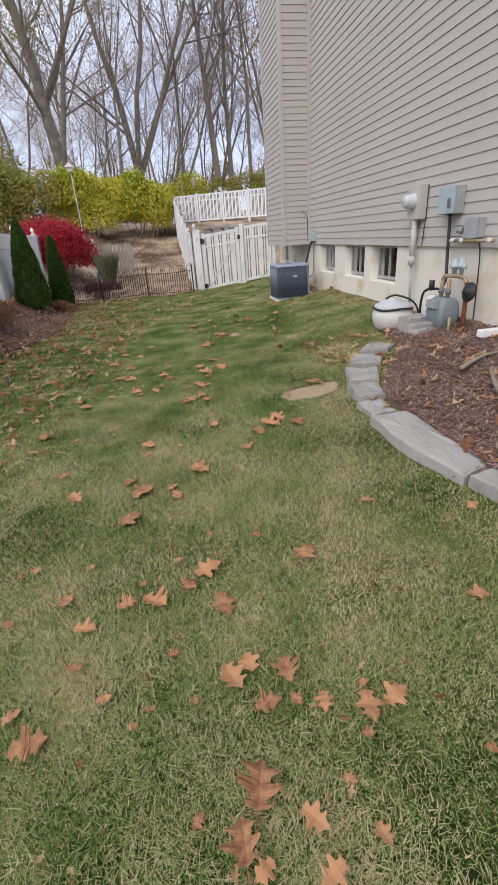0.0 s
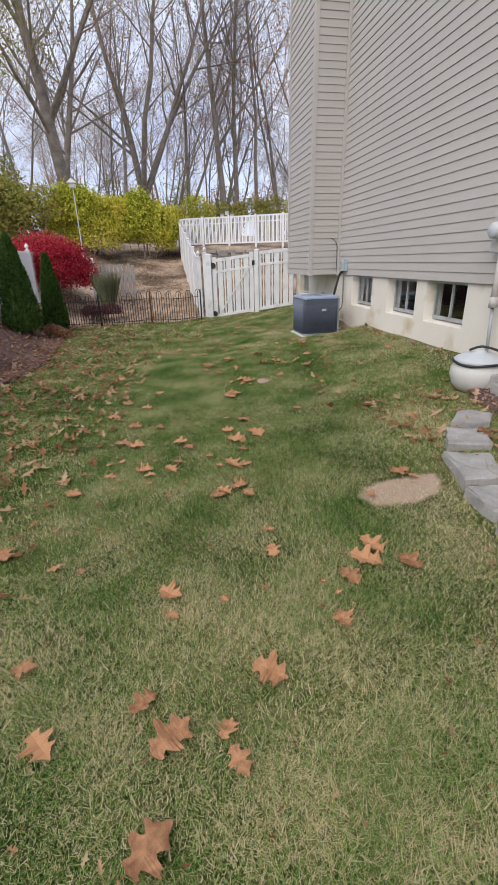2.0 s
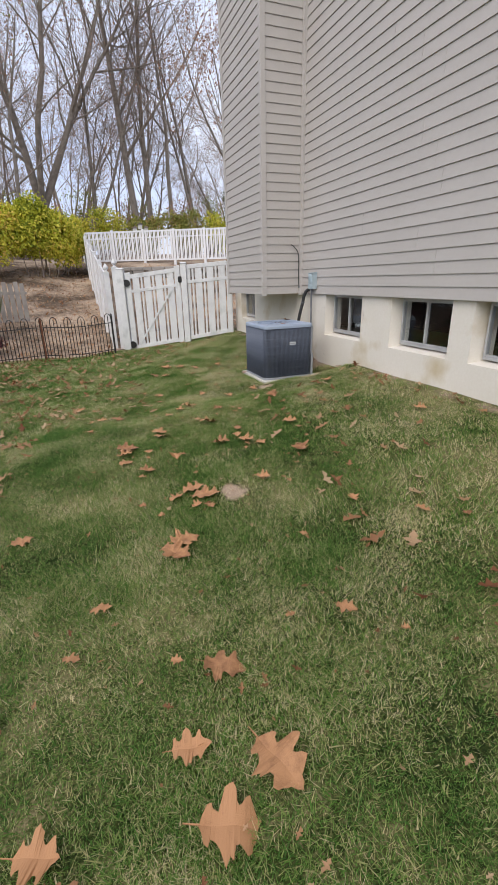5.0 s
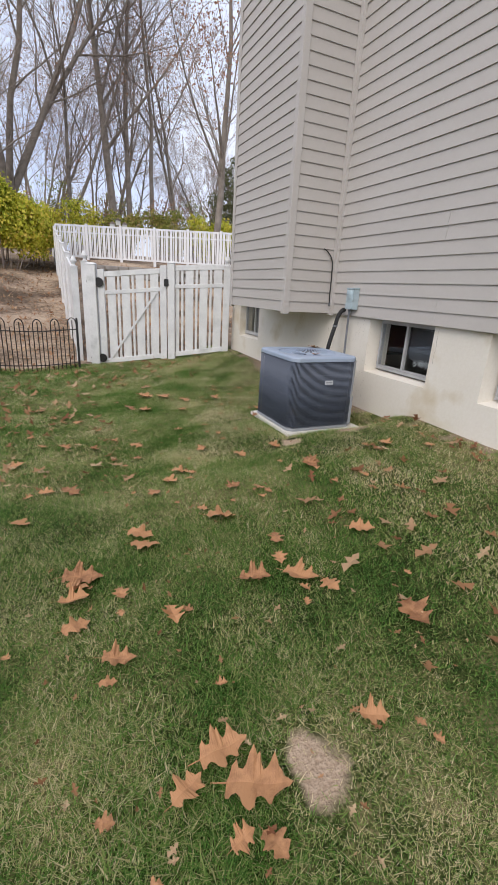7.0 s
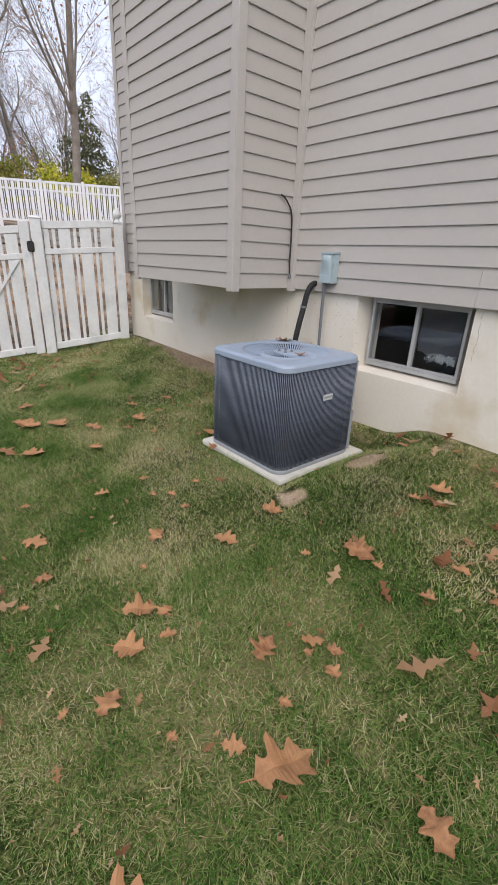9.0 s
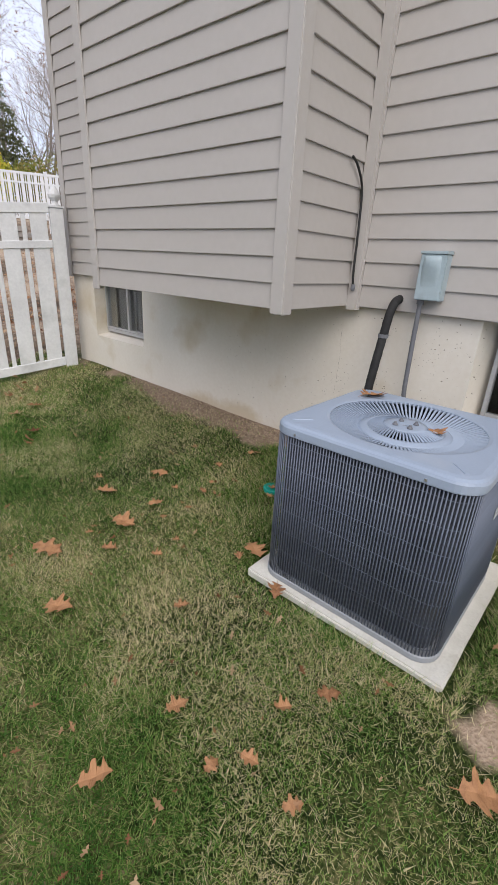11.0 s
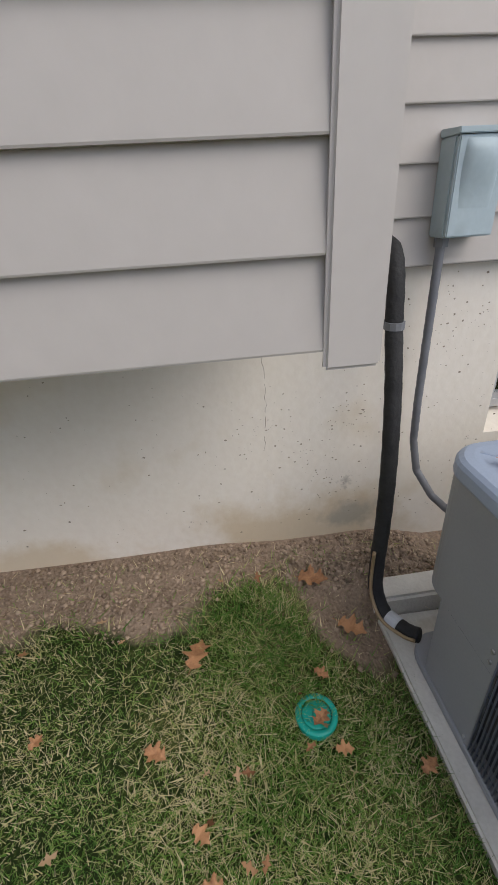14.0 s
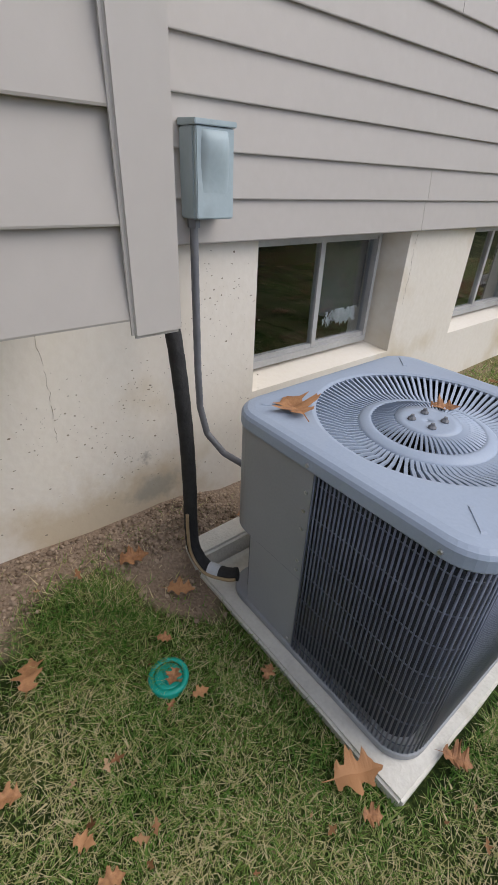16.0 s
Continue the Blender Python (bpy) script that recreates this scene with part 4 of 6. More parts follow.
def build_lines():
    ls = empty("refrigerant_line", "black foam-insulated refrigerant line from the wall to the unit", "pipe", at=(3.60, 11.2, 1.4))

    def own(name, bm, mat, label="", flat=True):
        bmesh.ops.translate(bm, verts=bm.verts[:], vec=(-3.60, -11.2, -1.4))
        return part(name, bm, mat, ls, label, flat)

    pts = curve_points([(3.70, 11.178, 1.415), (3.615, 11.18, 1.402), (3.57, 11.184, 1.34), (3.54, 11.188, 1.22), (3.505, 11.19, 1.09), (3.475, 11.193, 0.95), (3.45, 11.197, 0.78), (3.43, 11.205, 0.6), (3.425, 11.21, 0.45), (3.40, 11.215, 0.36), (3.34, 11.20, 0.305), (3.27, 11.16, 0.305), (3.24, 11.135, 0.315)])
    bm = bmesh.new()
    tube(bm, pts, [0.0245 + 0.0006 * math.sin(1.7 * k) for k in range(len(pts))], 12)
    own("insulation", bm, M["foam"], flat=False)
    bm = bmesh.new()
    tube(bm, [p + Vector((-0.018, 0.024, 0.003)) for p in pts[60:]], 0.006, 8)
    own("small_pipe", bm, M["brass"], flat=False)
    bm = bmesh.new()
    k = pts[24]
    tube(bm, [k + Vector((0, 0, -0.01)), k + Vector((0, 0, 0.01))], 0.029, 12)
    box(bm, k.x, k.x + 0.045, k.y + 0.012, k.y + 0.024, k.z - 0.008, k.z + 0.008)
    own("clamp", bm, M["conduit"])
    bm = bmesh.new()
    p = pts[-14]
    tube(bm, [pts[-16], pts[-12]], 0.0268, 12)
    own("tape_wrap", bm, M["lid"], "torn grey tape")
    bm = bmesh.new()
    tube(bm, curve_points([(3.602, 11.452, 1.465), (3.598, 11.458, 1.55), (3.597, 11.462, 1.80), (3.585, 11.466, 1.96), (3.52, 11.468, 2.05), (3.455, 11.468, 2.085)]), 0.0065, 8)
    w = tagged(new("wall_cable", mesh_of("wall_cable", bm, M["black_rubber"], flat=False)), "thin black cable stub running up the inside corner", "cable")
    bm = bmesh.new()
    lathe(bm, [(0.0001, 0.02), (0.012, 0.018), (0.014, -0.005), (0.009, -0.018), (0.0001, -0.02)], (3.601, 11.45, 1.455), n=10)
    part("cable_clip", bm, M["conduit"], w)


build_lines()


def build_green_cap():
    z = land(3.063, 11.515) + 0.012
    g = empty("drain_cleanout", "round teal plastic drain cap set flush in the grass", "drain cap", at=(3.063, 11.515, z))
    bm = bmesh.new()
    lathe(bm, [(0.050, -0.05), (0.058, 0.0), (0.056, 0.006), (0.043, 0.007), (0.042, 0.003)], n=28)
    part("rim", bm, M["green_cap"], g, flat=False)
    bm = bmesh.new()
    lathe(bm, [(0.0001, 0.004), (0.036, 0.004), (0.041, 0.002), (0.041, -0.01)], n=28)
    c = part("cap", bm, M["green_cap"], g, flat=False)
    c.rotation_euler = (0.05, 0.03, 0)
    bm = bmesh.new()
    box(bm, -0.011, 0.011, -0.011, 0.011, 0.0045, 0.012)
    bevel(bm, 0.002)
    part("square_nut", bm, M["green_cap"], c)


build_green_cap()


# ---- white picket fence and gate ----
FA, FD = Vector((3.55, 14.71, 0)), Vector((-2.43, 0.97, 0)).normalized()


def line_matrix(origin, direction):
    d = Vector(direction).normalized()
    n = Vector((-d.y, d.x, 0))
    return Matrix(((d.x, n.x, 0, origin[0]), (d.y, n.y, 0, origin[1]), (0, 0, 1, origin[2]), (0, 0, 0, 1)))


def sheared(bm, x0, x1, y0, y1, a0, a1, b0, b1):
    """A board whose foot and head slope from one end (a) to the other (b)."""
    v = box(bm, x0, x1, y0, y1, 0, 1)
    for k, z in zip((0, 3, 4, 7, 1, 2, 5, 6), (a0, a0, a1, a1, b0, b0, b1, b1)):
        v[k].co.z = z


def fence_panel(parent, m, s0, s1, low, high, slats, mat, mid=True, rail=0.09, brace=False):
    """Rails and slats between s0 and s1; low and high give foot and head height along the run."""
    def piece_of(name, x0, x1, y0, y1, z):
        bm = bmesh.new()
        sheared(bm, x0, x1, y0, y1, *z)
        bevel(bm, 0.004, 1)
        bm.transform(m)
        part(name, bm, mat, parent)

    t0, t1 = high(s0), high(s1)
    l0, l1 = low(s0), low(s1)
    piece_of("rail", s0, s1, -0.022, 0.022, (t0 - rail, t0, t1 - rail, t1))
    piece_of("rail", s0, s1, -0.022, 0.022, (l0 + 0.03, l0 + 0.03 + rail, l1 + 0.03, l1 + 0.03 + rail))
    if mid:
        piece_of("rail", s0, s1, -0.022, 0.022, (t0 - 0.40, t0 - 0.33, t1 - 0.40, t1 - 0.33))
    s = s0 + 0.03
    k = 0
    while s < s1 - 0.03:
        w = slats[k % len(slats)]
        if w > 0:
            e = min(s + w, s1 - 0.01)
            a, b = low(s), low(e)
            piece_of("slat", s, e, -0.012, 0.012, (a + 0.10, high(s) - rail + 0.002, b + 0.10, high(e) - rail + 0.002))
            s = e
        else:
            s -= w
        k += 1
    if brace:
        bm = bmesh.new()
        v = box(bm, 0, 1, 0.024, 0.034, 0, 1)
        c = [(s1 - 0.1, l1 + 0.15), (s1 - 0.04, l1 + 0.13), (s0 + 0.1, t0 - 0.45), (s0 + 0.04, t0 - 0.42)]
        for q, (x, z) in zip(((0, 3), (1, 2), (5, 6), (4, 7)), c):
            for i in q:
                v[i].co.x, v[i].co.z = x, z
        bm.transform(m)
        part("brace", bm, mat, parent)


def fence_post(parent, m, s, w, z0, z1, mat, finial=False, y=0.0):
    bm = bmesh.new()
    box(bm, s - w / 2, s + w / 2, y - w / 2, y + w / 2, z0, z1)
    bevel(bm, 0.006, 2)
    bm.transform(m)
    p = part("post", bm, mat, parent)
    bm = bmesh.new()
    if finial:
        lathe(bm, [(0.045, 0.0), (0.05, 0.012), (0.028, 0.03), (0.025, 0.045), (0.055, 0.075), (0.06, 0.10), (0.042, 0.14), (0.018, 0.175), (0.0001, 0.19)], (s, y, z1 + 0.012), n=12)
        box(bm, s - w / 2 - 0.01, s + w / 2 + 0.01, y - w / 2 - 0.01, y + w / 2 + 0.01, z1 + 0.001, z1 + 0.014)
    else:
        v = box(bm, s - w / 2 - 0.01, s + w / 2 + 0.01, y - w / 2 - 0.01, y + w / 2 + 0.01, z1 + 0.001, z1 + 0.03)
        for k in (4, 5, 6, 7):
            v[k].co.x += (s - v[k].co.x) * 0.35
            v[k].co.y += (y - v[k].co.y) * 0.35
    bm.transform(m)
    part("post_cap", bm, mat, p)


SLATS = (0.15, -0.036, 0.042, -0.036)


def build_gate_line():
    m = line_matrix(FA, FD)
    W = M["weathered_white"]
    low = lambda s: 0.44 - 0.165 * s
    f = empty("picket_fence", "white vinyl fence panel between house and gate", "fence")
    fence_post(f, m, 0.05, 0.12, 0.30, 1.95, W, finial=True)
    fence_post(f, m, 1.08, 0.13, 0.05, 1.955, W)
    fence_panel(f, m, 0.112, 1.013, lambda s: 0.40 - 0.16 * s, lambda s: 2.0 - 0.075 * s, SLATS, W)
    g = empty("gate", "closed white vinyl picket gate with black hinges", "gate")
    lo, hi = (lambda s: 0.21 - 0.15 * (s - 1.2)), (lambda s: 1.87 - 0.11 * (s - 1.2))
    for a, b in ((1.17, 1.29), (2.31, 2.43)):
        bm = bmesh.new()
        sheared(bm, a, b, -0.026, 0.026, lo(a), hi(a) + 0.045, lo(b), hi(b) + 0.045)
        bevel(bm, 0.005, 1)
        bm.transform(m)
        part("stile", bm, W, g)
    fence_panel(g, m, 1.291, 2.309, lo, hi, SLATS, W, brace=True)
    for z in (1.56, 0.18):
        bm = bmesh.new()
        for c, r in ((2.40, 0.08), (2.535, 0.08)):
            lathe(bm, [(0.0001, 0.006), (r, 0.006), (r + 0.006, 0.0), (r, -0.006), (0.0001, -0.006)], (0, 0, 0), n=16)
            new_v = [v for v in bm.verts if not v.tag]
            for v in new_v:
                v.tag = True
                v.co = Vector((c + v.co.x, 0.055 + v.co.z, z + v.co.y * 0.95))
        box(bm, 2.41, 2.53, 0.05, 0.06, z - 0.04, z + 0.04)
        bm.transform(m)
        part("hinge", bm, M["black_iron"], g, "black butterfly hinge")
    bm = bmesh.new()
    box(bm, 1.12, 1.21, 0.03, 0.075, 1.55, 1.68)
    bevel(bm, 0.01)
    bm.transform(m)
    part("latch", bm, M["black_iron"], g, "black gate latch")
    for ob in (f, g):
        pass
    h = empty("gate_post", "white vinyl hinge post of the gate", "post")
    fence_post(h, m, 2.53, 0.16, -0.05, 1.86, W)
    fence_post(h, m, 2.70, 0.12, -0.05, 1.90, W, finial=True, y=-0.18)


build_gate_line()


def build_side_fence():
    W = M["weathered_white"]
    x0, y0, x1, y1 = 0.92, 16.0, 1.07, 33.1
    n = 7
    d = Vector((x1 - x0, y1 - y0, 0))
    run = d.length / n
    top = lambda y: 1.72 + (4.24 - 1.72) * ((y - 16) / 17.1)
    for k in range(n):
        f = empty("picket_fence", "white vinyl fence panel stepping up the slope", "fence", "side fence panels")
        p = Vector((x0, y0, 0)) + d * (k / n)
        m = line_matrix(p, d)
        a, b = top(p.y), top(p.y + run)
        base = lambda s, q=p: land(q.x, q.y + s) + 0.02
        fence_post(f, m, 0.0, 0.12, land(p.x, p.y) - 0.1, a + 0.08, W, finial=(k == 0))
        fence_panel(f, m, 0.062, run - 0.062, base, lambda s, a=a, b=b: a + (b - a) * s / run, (0.15, -0.02), W, mid=False)


build_side_fence()


def build_back_fence():
    W = M["white_vinyl"]
    o, d = Vector((1.07, 33.2, 0)), Vector((2.43, -0.93, 0)).normalized()
    m = line_matrix(o, d)
    step = 1.72
    base = lambda s: 2.66 + 0.0 * s
    head = lambda s: 4.22 + 0.012 * s
    for k in range(7):
        s = k * step
        f = empty("picket_fence", "white vinyl picket fence panel on the rise behind", "fence", "back fence panels")
        fence_post(f, m, s, 0.13, 2.2, head(s) + 0.03, W)
        fence_panel(f, m, s + 0.068, s + step - 0.068, base, head, (0.12, -0.04, 0.035, -0.04), W, brace=(k == 1))
    b = empty("birdhouse_pole", "bird houses on a slim wooden pole by the fence", "birdhouse")
    bm = bmesh.new()
    p = m @ Vector((3.25, 0.35, 0))
    tube(bm, [(p.x, p.y, 2.2), (p.x, p.y, 4.35)], 0.035, 8)
    part("pole", bm, M["brass"], b)
    for dx, z in ((-0.3, 4.32), (0.0, 4.5), (0.32, 4.34)):
        bm = bmesh.new()
        box(bm, p.x + dx - 0.11, p.x + dx + 0.11, p.y - 0.1, p.y + 0.1, z - 0.14, z + 0.08)
        w = part("house_box", bm, M["pot"], b)
        bm = bmesh.new()
        v = [bm.verts.new((p.x + dx + a, p.y + c, z + e)) for a, c, e in ((-0.16, -0.15, 0.081), (0.16, -0.15, 0.081), (0, -0.15, 0.2), (-0.16, 0.15, 0.081), (0.16, 0.15, 0.081), (0, 0.15, 0.2))]
        for q in ((0, 1, 2), (5, 4, 3), (0, 2, 5, 3), (2, 1, 4, 5), (1, 0, 3, 4)):
            bm.faces.new([v[i] for i in q])
        part("house_roof", bm, M["bark"], w)
    bm = bmesh.new()
    box(bm, p.x - 0.32, p.x + 0.34, p.y - 0.02, p.y + 0.02, 4.16, 4.179)
    part("crossbar", bm, M["bark"], b)
    # low stone wall below the fence
    wall = empty("retaining_wall", "low dry-stacked grey stone retaining wall", "wall", kind="structure")
    rng = random.Random(4)
    for row, z in enumerate((1.75, 1.92, 2.09)):
        x = 2.2 + 0.2 * row
        while x < 8.0:
            w = rng.uniform(0.35, 0.7)
            bm = bmesh.new()
            y = 28.6 - 0.38 * (x - 2.2)
            box(bm, x, x + w - 0.012, y - 0.2 + 0.02 * rng.random(), y + 0.25, z, z + 0.158 + 0.01 * rng.random())
            bevel(bm, 0.015, 1)
            part("stone", bm, M["tan_stone"], wall)
            x += w


build_back_fence()


def build_iron_fence():
    f = empty("garden_fence", "low black wire garden fence with hooped tops", "fence")
    xa, xb, y = -3.0, 0.86, 15.35
    pitch = 0.095
    n = int((xb - xa) / pitch)
    rod = {}
    for k in range(n + 1):
        x = xa + k * pitch
        z = land(x, y)
        tall = k % 3 != 2
        bm = bmesh.new()
        if k % 3 == 0 and k + 1 <= n:
            z2 = land(x + pitch, y)
            arc = [(x + pitch * 0.75 - 0.75 * pitch * math.cos(a), y, z + 0.80 + 0.11 * math.sin(a)) for a in [math.pi * i / 8 for i in range(9)]]
            tube(bm, [(x, y, z - 0.05)] + arc + [(x + 1.5 * pitch, y, z2 - 0.05)], 0.0085, 5)
            part("hoop", bm, M["black_iron"], f)
        elif k % 3 == 2:
            tube(bm, [(x + 0.02, y, z - 0.05), (x + 0.02, y, z + 0.76)], 0.0085, 5)
            part("rod", bm, M["black_iron"], f)
        else:
            tube(bm, [(x - 0.02, y, z - 0.05), (x - 0.02, y, z + 0.86)], 0.0085, 5)
            part("rod", bm, M["black_iron"], f)
    for h in (0.70, 0.10):
        bm = bmesh.new()
        tube(bm, [(x, y, land(x, y) + h) for x in np.linspace(xa, xb, 20)], 0.009, 5)
        part("rail", bm, M["black_iron"], f)
    for x, mat in ((-0.62, M["rust"]), (0.86, M["black_iron"]), (-2.1, M["black_iron"])):
        bm = bmesh.new()
        tube(bm, [(x, y, land(x, y) - 0.1), (x, y, land(x, y) + 0.86)], 0.02, 6)
        lathe(bm, [(0.0001, 0.03), (0.02, 0.015), (0.024, 0.0), (0.0001, -0.01)], (x, y, land(x, y) + 0.87), n=8)
        part("post", bm, mat, f)


build_iron_fence()


def build_vinyl_fence():
    W = M["white_vinyl"]
    for y0, y1 in ((4.2, 6.55), (6.55, 8.85), (8.85, 11.0), (12.2, 14.6), (14.6, 17.0), (17.0, 19.4)):
        f = empty("privacy_fence", "solid white vinyl privacy fence panel", "fence", "privacy fence panels")
        x = -3.98 - 0.02 * (y0 - 8)
        m = line_matrix((x, y0, 0), (-0.02, 1, 0))
        L = y1 - y0
        zb = 0.55
        fence_post(f, m, 0.0 if y0 != 8.85 else 0.0, 0.127, 0.2, 2.11, W, finial=True)
        if y1 == 11.0:
            fence_post(f, m, L, 0.127, 0.2, 2.11, W, finial=True)
        for name, a, b, t in (("bottom_rail", zb, zb + 0.15, 0.025), ("middle_rail", 1.70, 1.76, 0.025), ("top_rail", 2.0, 2.08, 0.025)):
            bm = bmesh.new()
            box(bm, 0.065, L - 0.065, -t, t, a, b)
            bevel(bm, 0.006, 1)
            bm.transform(m)
            part(name, bm, W, f)
        s = 0.066
        while s < L - 0.1:
            e = min(s + 0.29, L - 0.066)
            bm = bmesh.new()
            box(bm, s + 0.001, e - 0.001, -0.011, 0.011, zb + 0.151, 1.699)
            bevel(bm, 0.003, 1)
            bm.transform(m)
            part("board", bm, W, f)
            bm = bmesh.new()
            box(bm, s + 0.001, e - 0.001, -0.011, 0.011, 1.761, 1.999)
            bevel(bm, 0.003, 1)
            bm.transform(m)
            part("board", bm, W, f)
            s = e
    bm = bmesh.new()
    m = line_matrix((-4.35, 11.05, 0), (-0.02, 1, 0))
    box(bm, 0, 1.1, -0.02, 0.02, 0.5, 1.5)
    bevel(bm, 0.01, 1)
    bm.transform(m)
    tagged(new("dark_panel", mesh_of("dark_panel", bm, M["black_rubber"])), "dark panel standing in the gap of the white fence", "panel")


build_vinyl_fence()


# ---- edging stones, pot, meters ----
def rough_stone(name, pts, z, h, seed, label, group):
    """A slab from its plan corners, broken edges."""
    rng = random.Random(seed)
    ring = []
    n = len(pts)
    for k in range(n):
        a, b = Vector((*pts[k], 0)), Vector((*pts[(k + 1) % n], 0))
        for t in (0, 0.33, 0.66):
            p = a.lerp(b, t)
            ring.append((p.x + rng.uniform(-0.012, 0.012), p.y + rng.uniform(-0.012, 0.012)))
    c = (sum(p[0] for p in ring) / len(ring), sum(p[1] for p in ring) / len(ring))
    shrink = lambda k: [(c[0] + (x - c[0]) * k, c[1] + (y - c[1]) * k) for x, y in ring]
    bm = bmesh.new()
    rings = prism(bm, [(shrink(0.98), z - 0.12), (shrink(1.0), z), (shrink(0.99), z + h * 0.8), (shrink(0.93), z + h)])
    for v in rings[3]:
        v.co.z += rng.uniform(-0.012, 0.012)
        v.co.x += rng.uniform(-0.012, 0.012)
        v.co.y += rng.uniform(-0.012, 0.012)
    mid = [bm.verts.new((c[0] + (v.co.x - c[0]) * 0.5, c[1] + (v.co.y - c[1]) * 0.5, z + h + rng.uniform(-0.006, 0.01))) for v in rings[3]]
    k = len(ring)
    for i in range(k):
        bm.faces.new((rings[3][i], rings[3][(i + 1) % k], mid[(i + 1) % k], mid[i]))
    bm.faces.new(mid)
    tagged(new(name, mesh_of(name, bm, M["stone"])), label, "stone", group)


EDGE = "stones edging the mulch bed"
rough_stone("edging_stone", ((1.50, 3.03), (1.49, 2.6), (1.60, 1.97), (1.90, 2.06), (1.85, 2.6), (1.80, 3.07)), 0.17, 0.085, 1, "long grey slab edging the mulch bed", EDGE)
rough_stone("edging_stone", ((1.62, 1.94), (1.80, 1.28), (2.12, 1.36), (1.93, 2.03)), 0.18, 0.095, 2, "pale grey slab edging the mulch bed", EDGE)
rough_stone("edging_stone", ((1.55, 3.44), (1.55, 3.1), (1.78, 3.14), (1.75, 3.40)), 0.17, 0.05, 3, "low grey stone half sunk at the bed edge", EDGE)
rough_stone("edging_stone", ((1.63, 3.86), (1.60, 3.52), (1.86, 3.48), (1.90, 3.80)), 0.18, 0.075, 4, "grey stone block at the bed edge", EDGE)
rough_stone("edging_stone", ((1.80, 4.38), (1.68, 3.92), (1.96, 3.86), (2.14, 4.26)), 0.20, 0.075, 5, "grey stone block at the bed edge", EDGE)
rough_stone("edging_stone", ((2.10, 4.80), (1.90, 4.46), (2.20, 4.34), (2.42, 4.66)), 0.22, 0.075, 6, "pale tan stone at the bed edge", EDGE)
rough_stone("edging_stone", ((2.42, 5.12), (2.18, 4.84), (2.48, 4.72), (2.72, 4.98)), 0.25, 0.075, 7, "pale tan stone at the bed edge", EDGE)
PILE = "flat stones stacked by the pot"
rough_stone("flat_stone", ((2.9, 5.14), (2.95, 4.92), (3.4, 4.95), (3.36, 5.2)), 0.40, 0.05, 8, "flat pale stone in a small stack", PILE)
rough_stone("flat_stone", ((2.88, 5.28), (2.92, 5.02), (3.42, 5.08), (3.38, 5.34)), 0.455, 0.05, 9, "flat pale stone in a small stack", PILE)
rough_stone("flat_stone", ((2.92, 5.42), (2.98, 5.16), (3.44, 5.22), (3.40, 5.46)), 0.51, 0.05, 10, "flat pale stone topping a small stack", PILE)


def build_pot():
    z = land(2.98, 5.62)
    p = empty("hose_pot", "cream glazed hose pot with a grey lid", "pot", at=(2.98, 5.64, z))
    bm = bmesh.new()
    lathe(bm, [(0.0001, 0.0), (0.18, 0.0), (0.235, 0.06), (0.27, 0.16), (0.265, 0.24), (0.235, 0.285), (0.235, 0.30), (0.21, 0.30), (0.21, 0.28)], n=32)
    part("bowl", bm, M["pot"], p, flat=False)
    bm = bmesh.new()
    lathe(bm, [(0.245, 0.305), (0.25, 0.325), (0.23, 0.345), (0.15, 0.385), (0.06, 0.402), (0.05, 0.42), (0.03, 0.43), (0.0001, 0.43)], n=32)
    part("lid", bm, M["lid"], p, "domed grey lid", flat=False)
    bm = bmesh.new()
    ring = [(0.255 * math.cos(a), 0.255 * math.sin(a), 0.302 + 0.012 * math.sin(3 * a)) for a in [2 * math.pi * k / 30 for k in range(29)]]
    tube(bm, ring, 0.013, 8)
    tube(bm, curve_points([(-0.06, 0.10, 0.41), (0.02, 0.02, 0.455), (0.12, -0.1, 0.43), (0.22, -0.16, 0.36), (0.29, -0.18, 0.22), (0.33, -0.2, 0.05), (0.36, -0.22, 0.01)]), 0.013, 8)
    part("hose", bm, M["black_rubber"], p, "black garden hose", flat=False)


build_pot()


def wall_thing(name, label, category):
    return empty(name, label, category)


def bx(name, parent, mat, x0, x1, y0, y1, z0, z1, b=0.006, label=""):
    bm = bmesh.new()
    box(bm, x0, x1, y0, y1, z0, z1)
    bevel(bm, b, 2)
    return part(name, bm, mat, parent, label)


def pipe(name, parent, mat, pts, r, sides=10, label=""):
    bm = bmesh.new()
    tube(bm, pts, r, sides)
    return part(name, bm, mat, parent, label, flat=False)


